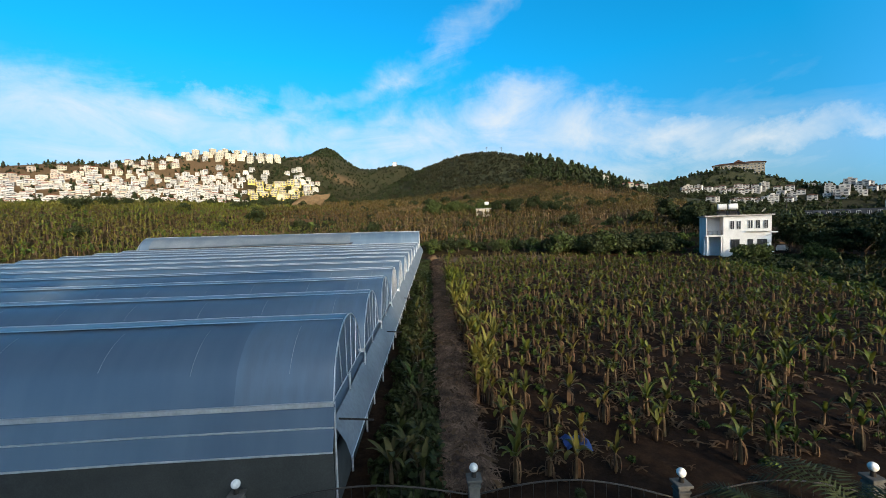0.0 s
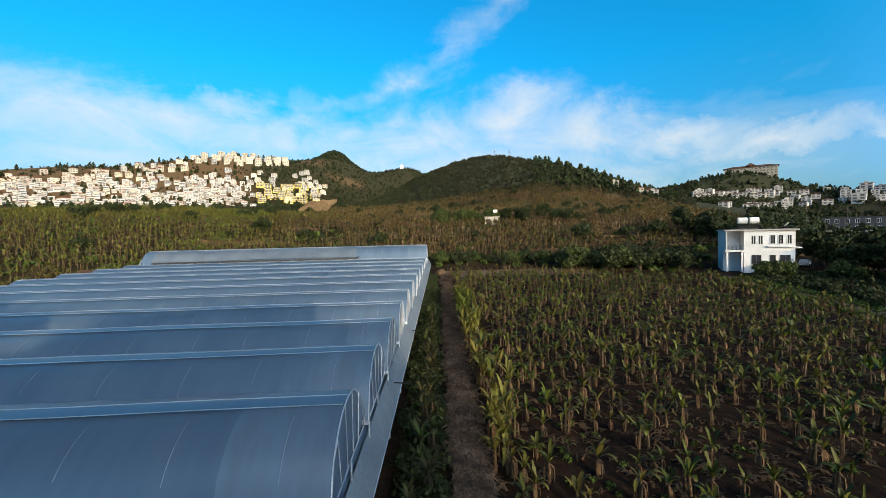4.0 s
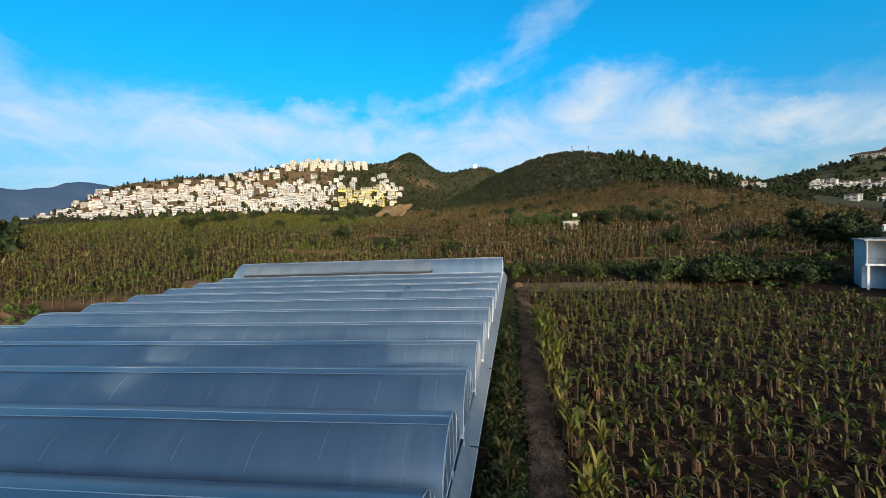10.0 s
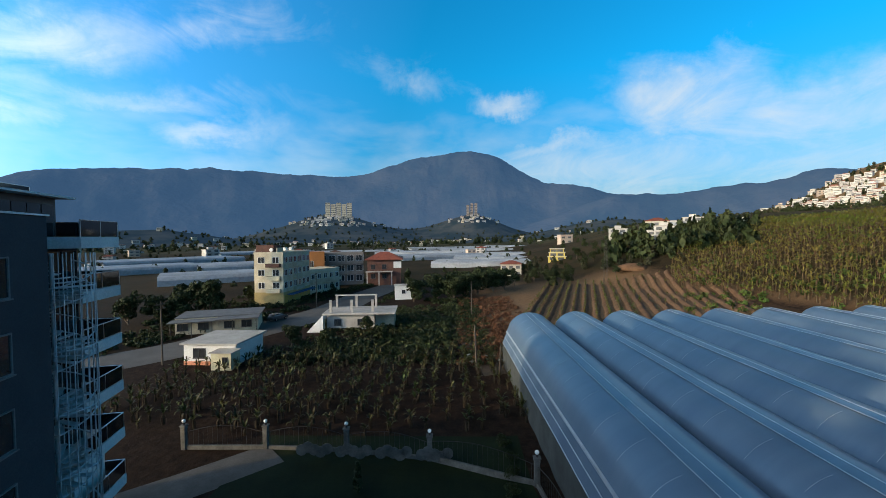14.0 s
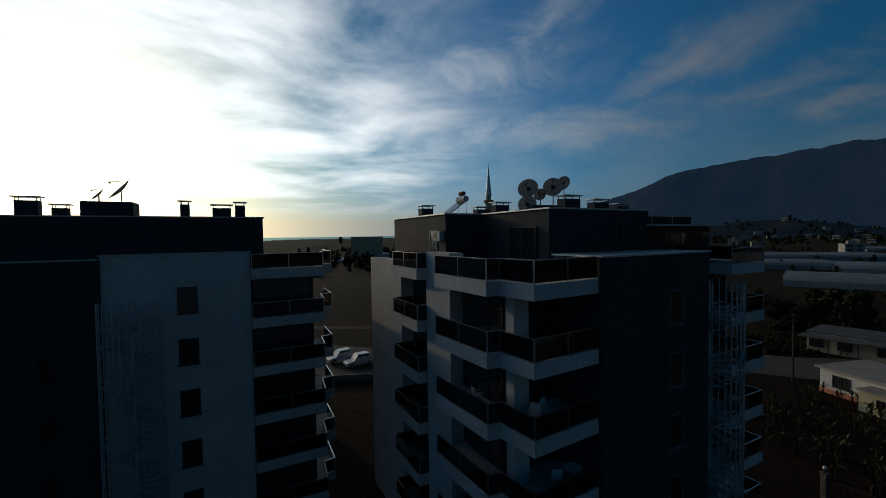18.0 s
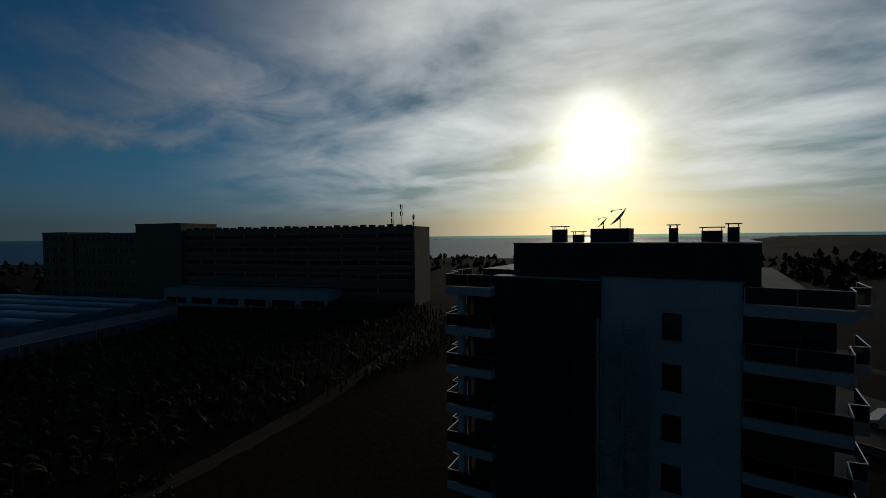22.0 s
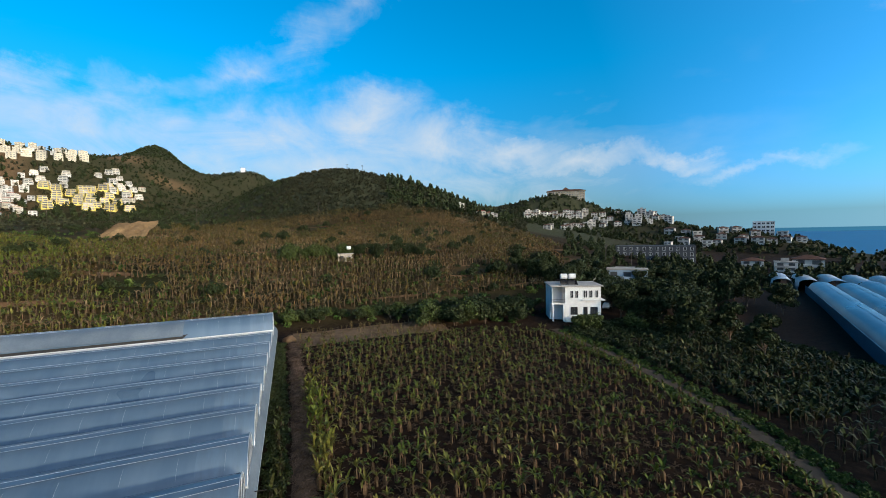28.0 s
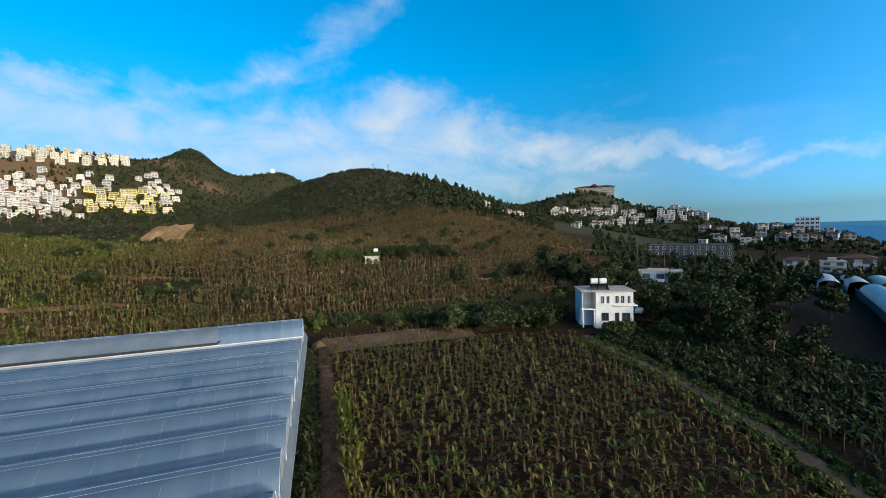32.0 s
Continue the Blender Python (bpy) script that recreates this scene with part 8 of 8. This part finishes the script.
# ---- garden fence with globe lamps ----
# white walls and pillars, their colour lowered for the garden's deep shade
garden_wall = mat("grimy_garden_wall", (0.13, 0.128, 0.12), (0.065, 0.064, 0.06), 0.9, scale=0.9, fine=7, bump=0.15)
globe = mat("lamp_globe", (0.80, 0.80, 0.78), (0.74, 0.74, 0.72), 0.35, scale=2, fine=10, bump=0.0)


def lamp_post(x, y, h=2.35):
    ob = empty("lamp_post", pose(x, y, float(height(x, y)) - 0.05), "white fence pillar with a round globe lamp", "lamp", "garden lamps")
    part("pillar", box(-0.19, -0.19, 0, 0.19, 0.19, h - 0.35, 0.02), garden_wall, ob)
    part("cap", box(-0.26, -0.26, h - 0.348, 0.26, 0.26, h - 0.25, 0.02), garden_wall, ob)
    part("capital", box(-0.22, -0.22, h - 0.56, 0.22, 0.22, h - 0.46, 0.02), garden_wall, ob)
    part("neck", rod((0, 0, h - 0.25), (0, 0, h - 0.06), 0.09, 0.07, 10), dark_metal, ob)
    bm = bmesh.new()
    bmesh.ops.create_uvsphere(bm, u_segments=18, v_segments=12, radius=0.15)
    bmesh.ops.translate(bm, vec=(0, 0, h + 0.07), verts=bm.verts)
    part("globe", bm, globe, ob, "white glass globe", True)


def fence_run(a, b):
    """Low wall and an arching iron rail with bars between two lamp pillars."""
    a, b = Vector(a), Vector(b)
    L = (b - a).length
    z0 = float(height(a.x, a.y))
    ob = empty("fence", pose(a.x, a.y, z0, 0, 0, math.degrees(math.atan2(b.y - a.y, b.x - a.x))), "dark iron fence on a low white garden wall", "fence", "garden fence")
    part("low_wall", box(0.2, -0.1, -0.3, L - 0.2, 0.1, 0.34, 0.01), garden_wall, ob)
    top = [(0.2 + (L - 0.4) * k / 12, 0, 1.45 + 0.55 * math.sin(math.pi * k / 12)) for k in range(13)]
    part("rail", tube(bmesh.new(), top, 0.03), dark_metal, ob)
    n = int(L / 0.42)
    bar = None
    for k in range(n):
        f = (k + 0.5) / n
        x = 0.2 + (L - 0.4) * f
        h = 1.45 + 0.55 * math.sin(math.pi * f)
        part("bar", rod((x, 0, 0.42), (x, 0, h), 0.013, sides=4), dark_metal, ob)


south = [(-28.7, 8.4), (-21.2, 9.4), (-13.5, 9.9), (-5.8, 10.15), (2.1, 10.4), (8.9, 9.6), (15.3, 9.4), (22.2, 9.2), (29, 8.2), (36, 6.8)]
west = [(-32.1, 0.7), (-33.3, -6.2), (-33.7, -13.1), (-33.6, -20.0)]
for p in south + west:
    lamp_post(*p)
for a, b in list(zip(south, south[1:])) + list(zip([south[0]] + west, west)):
    fence_run(a, b)
lamp_post(42.0, 10.4, 2.4)
# white patterned parapets in the garden
for k in range(4):
    x = -32.2 + 0.2 * k
    y = -8.5 + 3.2 * k
    bm = bmesh.new()
    for j in range(5):
        bmesh.ops.create_circle(bm, cap_ends=True, radius=0.45, segments=16, matrix=pose(0, -1.0 + j * 0.5, 0.75 + 0.2 * math.sin(j * 1.6), 90, 0, 90))
    ob = part("garden_screen", bm, garden_wall)
    bm2 = bmesh.new()
    bm2.from_mesh(ob.data)
    bmesh.ops.solidify(bm2, geom=bm2.faces[:], thickness=0.08)
    bm2.to_mesh(ob.data)
    bm2.free()
    ob.matrix_world = pose(x, y, 0, 0, 0, 4)
    tagged(ob, "white scalloped garden screen in deep shade", "screen", "garden screens")
# garden: lawn coloured near black for its deep shade, hedges, palms and cypresses
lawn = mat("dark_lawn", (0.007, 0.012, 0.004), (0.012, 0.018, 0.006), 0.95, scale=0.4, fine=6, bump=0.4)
V, F = [], []
for j in range(24):
    for i in range(30):
        x, y = -36 + i * 2.45, -14 + j * 0.98
        y = min(y, float(np.interp(x, [p[0] for p in south], [p[1] for p in south])) - 0.3)
        V.append((x, y, float(height(x, y)) + 0.04))
F = [(j * 30 + i, j * 30 + i + 1, (j + 1) * 30 + i + 1, (j + 1) * 30 + i) for j in range(23) for i in range(29)]
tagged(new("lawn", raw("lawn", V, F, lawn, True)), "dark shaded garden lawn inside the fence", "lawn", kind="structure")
for k in range(34):
    f = k / 33
    x = -34 + 70 * f
    y = float(np.interp(x, [p[0] for p in south], [p[1] for p in south])) - 1.1 - RNG.uniform(0, 1.0)
    plant("hedge_bush", bush_meshes, x, y, RNG.uniform(0.28, 0.5), "clipped dark hedge bush behind the fence", "bush", "garden hedge", 0.05)


def palm(x, y, h, r):
    ob = empty("palm_tree", pose(x, y, float(height(x, y)) - 0.1), "dark garden palm with arching fronds", "palm", "garden palms")
    part("trunk", rod((0, 0, 0), (0.1, 0.05, h), 0.2, 0.14, 9), bark, ob)
    rr = random.Random(int(x * 10))
    for k in range(16):
        a = k * 2.4 + rr.uniform(-0.2, 0.2)
        up = rr.uniform(0.1, 1.1)
        bm = bmesh.new()
        p = Vector((0.1, 0.05, h))
        pts = [p.copy()]
        for j in range(9):
            ang = up - 0.19 * j
            p = p + Vector((math.cos(a) * math.cos(ang), math.sin(a) * math.cos(ang), math.sin(ang))) * r / 9
            pts.append(p.copy())
        side_ = Vector((-math.sin(a), math.cos(a), 0))
        for j in range(1, 10):
            for sg in (-1, 1):
                for q in (0.0, 0.5):
                    c = pts[j - 1].lerp(pts[j], q)
                    t = (pts[j] - pts[j - 1]).normalized()
                    w = 0.55 * math.sin(math.pi * (j + q) / 11) + 0.08
                    tip = c + side_ * sg * w + t * 0.3 - Vector((0, 0, 0.18 * w))
                    bm.faces.new([bm.verts.new(v) for v in (c - t * 0.04, c + t * 0.05, tip)])
        part("frond", bm, bush_mat, ob)


palm(12.6, 7.6, 2.4, 2.8)
palm(10.6, 8.0, 1.6, 2.2)
palm(18.6, 7.6, 2.8, 2.8)
for x, y, h in ((5.6, 9.8, 2.0), (-3.2, 9.6, 1.8), (-10.0, 9.0, 2.2), (21.8, 7.9, 3.0), (23.0, 7.4, 3.4), (-28, -4, 2.4), (-24, 3, 2.2)):
    ob = empty("cypress", pose(x, y, float(height(x, y)) - 0.05), "slim dark cypress in the garden", "tree", "garden cypresses")
    part("trunk", rod((0, 0, 0), (0, 0, h * 0.4), 0.05), bark, ob)
    v, f = leaf_cloud(np.random.default_rng(int(h * 100)), [(0, 0, h * q) for q in (0.2, 0.4, 0.6, 0.8)], [(0.34, 0.34, 0.4), (0.32, 0.32, 0.4), (0.25, 0.25, 0.4), (0.15, 0.15, 0.35)], 70, 0.10)
    mesh_part("crown", raw("crown", v, f, bush_mat), ob)

# ---- poles, pylon, minaret and masts ----


def pole(x, y, h, label, arm=True, lean=0.0):
    z = float(height(x, y))
    ob = empty("utility_pole", pose(x, y, z - 0.3, lean, 0, 0), label, "pole", "utility poles")
    part("shaft", rod((0, 0, 0), (0, 0, h + 0.3), 0.13, 0.08, 8), mat("weathered_pole", (0.085, 0.072, 0.06), (0.055, 0.047, 0.04), 0.9, scale=1.5, fine=12, bump=0.2), ob)
    if arm:
        for q in (0.2, 0.8):
            part("crossarm", box(-0.9, -0.05, h - q, 0.9, 0.05, h - q + 0.1), dark_metal, ob)
        for sx in (-0.8, -0.3, 0.3, 0.8):
            part("insulator", rod((sx, 0, h - 0.1), (sx, 0, h + 0.12), 0.05, 0.04, 6), dark_metal, ob)


pole(-56.5, -38.6, 9.0, "concrete utility pole beside the road")
pole(-54.2, 5.4, 6.0, "thin timber pole at the plot's corner", False, 2)
pole(-52.5, 8.2, 3.6, "thin timber pole at the plot's corner", False, -3)
pole(-104, -33, 9.0, "utility pole by the apartment house")
pole(-90, 6, 8, "utility pole on the waste ground")
pole(-5.0, -70.5, 7.0, "street lamp post at the parking yard", False)
pole(-8.5, -77.5, 8.0, "utility pole behind the yard")
for a, d, h in ((22, 345, 13), (17, 330, 12), (9, 300, 12), (28, 380, 12), (3, 300, 11), (-5, 310, 10), (-43, 175, 13), (-46, 215, 12)):
    pole(-math.sin(radians(a)) * d, math.cos(radians(a)) * d, h, "power pole on the hillside")


def lattice(x, y, h, w, label, cat):
    z = float(height(x, y))
    ob = empty("pylon", pose(x, y, z - 0.2), label, cat)
    c = lambda q, k: Vector(((1, -1, -1, 1)[k] * w / 2 * (1 - 0.6 * q), (1, 1, -1, -1)[k] * w / 2 * (1 - 0.6 * q), h * q))
    for k in range(4):
        part("leg", rod(c(0, k), c(1, k), 0.05, 0.035, 5), dark_metal, ob)
    n = max(6, int(h / 1.6))
    for j in range(n):
        for k in range(4):
            part("brace", rod(c(j / n, k), c((j + 1) / n, (k + 1) % 4), 0.018, sides=4), dark_metal, ob)
    for q in (0.8, 0.9, 0.98):
        part("crossarm", box(-1.3, -0.06, h * q - 0.06, 1.3, 0.06, h * q + 0.06), dark_metal, ob)


lattice(-131.8, 49.7, 14.0, 1.1, "grey lattice power pylon at the field's edge", "pylon")
lattice(88.0, 462, 9.0, 1.2, "thin lattice mast on the hilltop", "mast")
lattice(72, 466, 7.0, 1.0, "thin lattice mast on the hilltop", "mast")
tw = empty("lookout_hut", pose(-62, 893, float(height(-62, 893))), "small pale block hut on the skyline", "hut")
part("wall", box(-4, -4, -2, 4, 4, 7.2), white_wall, tw)
part("roof", box(-4.3, -4.3, 7.203, 4.3, 4.3, 7.6), concrete, tw)


def minaret():
    ob = empty("minaret", pose(-55.8, -148.4, float(height(-55.8, -148.4))), "slim pale minaret with a pointed dark spire", "minaret")
    part("shaft", rod((0, 0, -1), (0, 0, 32), 1.35, 1.2, 14), pale_block, ob)
    for z in (20, 31.6):
        part("gallery", rod((0, 0, z), (0, 0, z + 1.3), 1.5, 2.1, 14), pale_block, ob)
    part("upper_shaft", rod((0, 0, 31.9), (0, 0, 34.8), 1.0, 0.95, 14), pale_block, ob)
    part("spire", rod((0, 0, 34.7), (0, 0, 46.4), 1.2, 0.05, 14), galv, ob, "pointed grey lead spire")
    part("finial", rod((0, 0, 45.9), (0, 0, 47.6), 0.09, 0.03, 6), dark_metal, ob)


minaret()
# quarry cut below the yellow houses
V, F = [], []
for j in range(7):
    for i in range(16):
        f, g = i / 15, j / 6
        x, y = -80 + 23 * f + 4 * g, 226 + 9 * g
        V.append((x + 1.6 * noise.noise((i * 0.7, j, 2)), y + 3.5 * noise.noise((i * 0.6, j * 0.8, 5)), float(height(x, y)) - 1 + (8.5 * g if 3 < i else 8.5 * g * i / 4) * (0.75 + 0.25 * f) * (1 + 0.16 * noise.noise((i * 0.55, 3.0, 1)))))
F = [(j * 16 + i, j * 16 + i + 1, (j + 1) * 16 + i + 1, (j + 1) * 16 + i) for j in range(6) for i in range(15)]
tagged(new("earth_cut", raw("earth_cut", V, F, mat("ochre_earth", (0.180, 0.118, 0.060), (0.095, 0.062, 0.034), 0.95, scale=0.22, fine=1.2, bump=0.8), True)), "steep cut of bare ochre earth on the hillside", "earth cut")

# ---- vehicles ----
car_white = mat("car_paint_white", (0.62, 0.62, 0.62), (0.56, 0.56, 0.56), 0.25, scale=1, fine=20, bump=0.0)
car_dark = mat("car_paint_dark", (0.05, 0.05, 0.055), (0.04, 0.04, 0.045), 0.25, scale=1, fine=20, bump=0.0)
tyre = mat("tyre_rubber", (0.015, 0.015, 0.015), None, 0.9, scale=6, fine=20, bump=0.1)


def car(x, y, turn, paint, label, van=False):
    ob = empty("car", pose(x, y, float(height(x, y)) + 0.08, 0, 0, turn), label, "car", "parked cars")
    prof = [(-2.1, 0.35), (-2.15, 0.8), (-1.9, 0.98), (-1.5, 1.5 if not van else 1.85), (0.3, 1.5 if not van else 1.85), (1.0, 1.0), (1.9, 0.88), (2.15, 0.7), (2.1, 0.35)]
    bm = bmesh.new()
    rows_c = []
    for s, ins in ((-0.85, 0.0), (-0.78, 0.06), (0.78, 0.06), (0.85, 0.0)):
        rows_c.append([bm.verts.new((px, s * (0.82 if pz > 1.1 else 1.0), pz)) for px, pz in prof])
    for r0, r1 in zip(rows_c, rows_c[1:]):
        for k in range(len(prof) - 1):
            bm.faces.new((r0[k], r0[k + 1], r1[k + 1], r1[k]))
    bm.faces.new(rows_c[0][::-1])
    bm.faces.new(rows_c[-1])
    bmesh.ops.recalc_face_normals(bm, faces=bm.faces)
    part("body", bm, paint, ob)
    top = 1.42 if not van else 1.75
    for s in (-1, 1):
        part("side_window", box(-1.45, s * 0.74 - 0.02, 1.02, 0.35, s * 0.74 + 0.02, top), dark_glass, ob)
        part("headlight", box(2.0, s * 0.62 - 0.14, 0.66, 2.16, s * 0.62 + 0.14, 0.80), globe, ob)
        for wx in (-1.35, 1.35):
            w = part("tyre", rod((wx, s * 0.86 - 0.1, 0.33), (wx, s * 0.86 + 0.1, 0.33), 0.33, sides=16), tyre, ob)
            part("rim", rod((wx, s * 0.86 - 0.11, 0.33), (wx, s * 0.86 + 0.11, 0.33), 0.19, sides=12), chrome, w)
    ws = box(-0.02, -0.66, 0, 0.02, 0.66, 0.72)
    bmesh.ops.transform(ws, matrix=pose(0.72, 0, 0.98, 0, -52, 0), verts=ws.verts)
    part("windscreen", ws, dark_glass, ob)


for x, y, t, m, lb, v in ((-2.2, -61.6, 20, car_white, "white van parked in the yard", True), (-10.4, -84.2, 75, car_dark, "dark parked car by the yard", False), (-11.0, -74.5, 80, car_white, "white parked car in the yard", False), (-9.5, -66, 80, car_white, "white parked car in the yard", False), (0.5, -64.5, 25, car_white, "white van at the yard's edge", True), (-88, -36, 160, car_dark, "dark car on the valley road", False), (-92, -44, 150, mat("car_paint_red", (0.25, 0.03, 0.02), None, 0.3, scale=1, fine=20, bump=0.0), "red vehicle before the trees", True), (80.5, 86, 40, car_white, "white car behind the white house", False)):
    car(x, y, t, m, lb, v)
# low wall of the yard
for a, b in (((-16, -53), (12, -57)), ((8, -82), (26, -84))):
    a, b = Vector(a), Vector(b)
    w_ = part("yard_wall", box(0, -0.12, -0.3, (b - a).length, 0.12, 0.9, 0.01), concrete)
    w_.matrix_world = pose(a.x, a.y, 0, 0, 0, math.degrees(math.atan2(b.y - a.y, b.x - a.x)))
    tagged(w_, "low concrete wall round the parking yard", "wall", "yard walls")
# yellow skip beside the track
sk = empty("skip", pose(36.5, 6.0, float(height(36.5, 6.0)), 0, 0, 20), "yellow metal skip beside the dirt track", "skip")
part("tub", prism([(-1.6, -0.8), (1.6, -0.8), (1.6, 0.8), (-1.6, 0.8)], 0.1, 1.0), mat("yellow_steel", (0.42, 0.30, 0.04), (0.30, 0.2, 0.04), 0.6, scale=1, fine=8), sk)
part("rim", box(-1.7, -0.9, 1.003, 1.7, 0.9, 1.08), dark_metal, sk)
# trees of the valley floor
for x, y, s in ((-89, -58, 1.1), (-93, -54, 1.45), (-86, -62, 1.0), (-97, -58, 1.3), (-84, -66, 1.0), (-98, -64, 1.2), (-112, -9, 1.1), (-117, -3, 1.2), (-119, 1, 1.3), (-121, 5, 1.2), (-114, 2, 1.1), (-124, 9, 1.3), (-128, 14, 1.2), (-132, 18, 1.2), (-136, 12, 1.3), (-130, 6, 1.2), (-76, -14, 0.55), (-66, -24, 0.6), (-64, -18, 0.5), (-70, -10, 0.5)):
    plant("tree", tree_meshes, x, y, s, "leafy roadside tree in the valley", "tree", "roadside trees", 1.1 * s)
for k in range(18):
    a, d = RNG.uniform(68, 84), RNG.uniform(140, 225)
    plant("tree", tree_meshes, -math.sin(radians(a)) * d, math.cos(radians(a)) * d, RNG.uniform(0.4, 0.8), "dark tree at the foot of the rise", "tree", "trees on the rise", 0.1)

# cut banana stems lying on the litter strip, and scraps of white film
stem_log = mat("dry_cut_stem", (0.16, 0.12, 0.08), (0.085, 0.06, 0.042), 0.95, scale=1.2, fine=14, bump=0.5, vary=0.3)
for k in range(34):
    y = 13.0 + 62 * RNG.random() ** 1.5
    x = 2.05 + 0.012 * (y - 12) + RNG.normal(0, 0.5)
    L, r, a = RNG.uniform(0.7, 1.7), RNG.uniform(0.05, 0.11), RNG.uniform(0, 360)
    bm = bmesh.new()
    pts = [(L * (q / 5 - 0.5), 0.06 * math.sin(q * 1.3 + k), r + 0.04 * math.sin(q * 0.9 + k)) for q in range(6)]
    tube(bm, pts, r, 7)
    for v in bm.verts:
        v.co += Vector((0, 1, 1)) * 0.02 * noise.noise(v.co * 6 + Vector((k, 0, 0)))
    ob = part("cut_stem", bm, stem_log)
    ob.matrix_world = pose(x, y, float(height(x, y)) + 0.06, 0, RNG.uniform(-6, 6), a)
    tagged(ob, "dry cut banana stem lying on the leaf litter", "stem", "cut stems")
scrap = mat("film_scrap", (0.42, 0.42, 0.41), (0.30, 0.30, 0.29), 0.5, scale=2, fine=9, bump=0.1)
for k in range(10):
    x, y = (-58.6 + RNG.uniform(-2.5, 1.0), 4.5 + RNG.uniform(0, 9)) if k < 10 else (1.6 + RNG.uniform(0, 1.5), 16 + RNG.uniform(0, 20))
    bm = bmesh.new()
    bmesh.ops.create_grid(bm, x_segments=6, y_segments=6, size=RNG.uniform(0.3, 0.7))
    for v in bm.verts:
        v.co.z = 0.15 + 0.30 * noise.noise(v.co * 2.5 + Vector((k * 3.0, 0, 0)))
        v.co.x *= 0.7
    ob = part("plastic_scrap", bm, scrap, shade=True)
    ob.matrix_world = pose(x, y, float(height(x, y)) + 0.05, 0, 0, RNG.uniform(0, 360))
    tagged(ob, "crumpled scrap of white greenhouse film on the ground", "litter", "film scraps")

far_wood("garden_trees", "dark garden trees between the hillside villas", 420, lambda: polar(12, 52, 480, 840), (2.6, 5.6), 1.25)
far_wood("rise_trees", "tall dark trees before the houses on the rise", 110, lambda: polar(54, 70, 160, 215), (2.6, 4.8), 1.3)
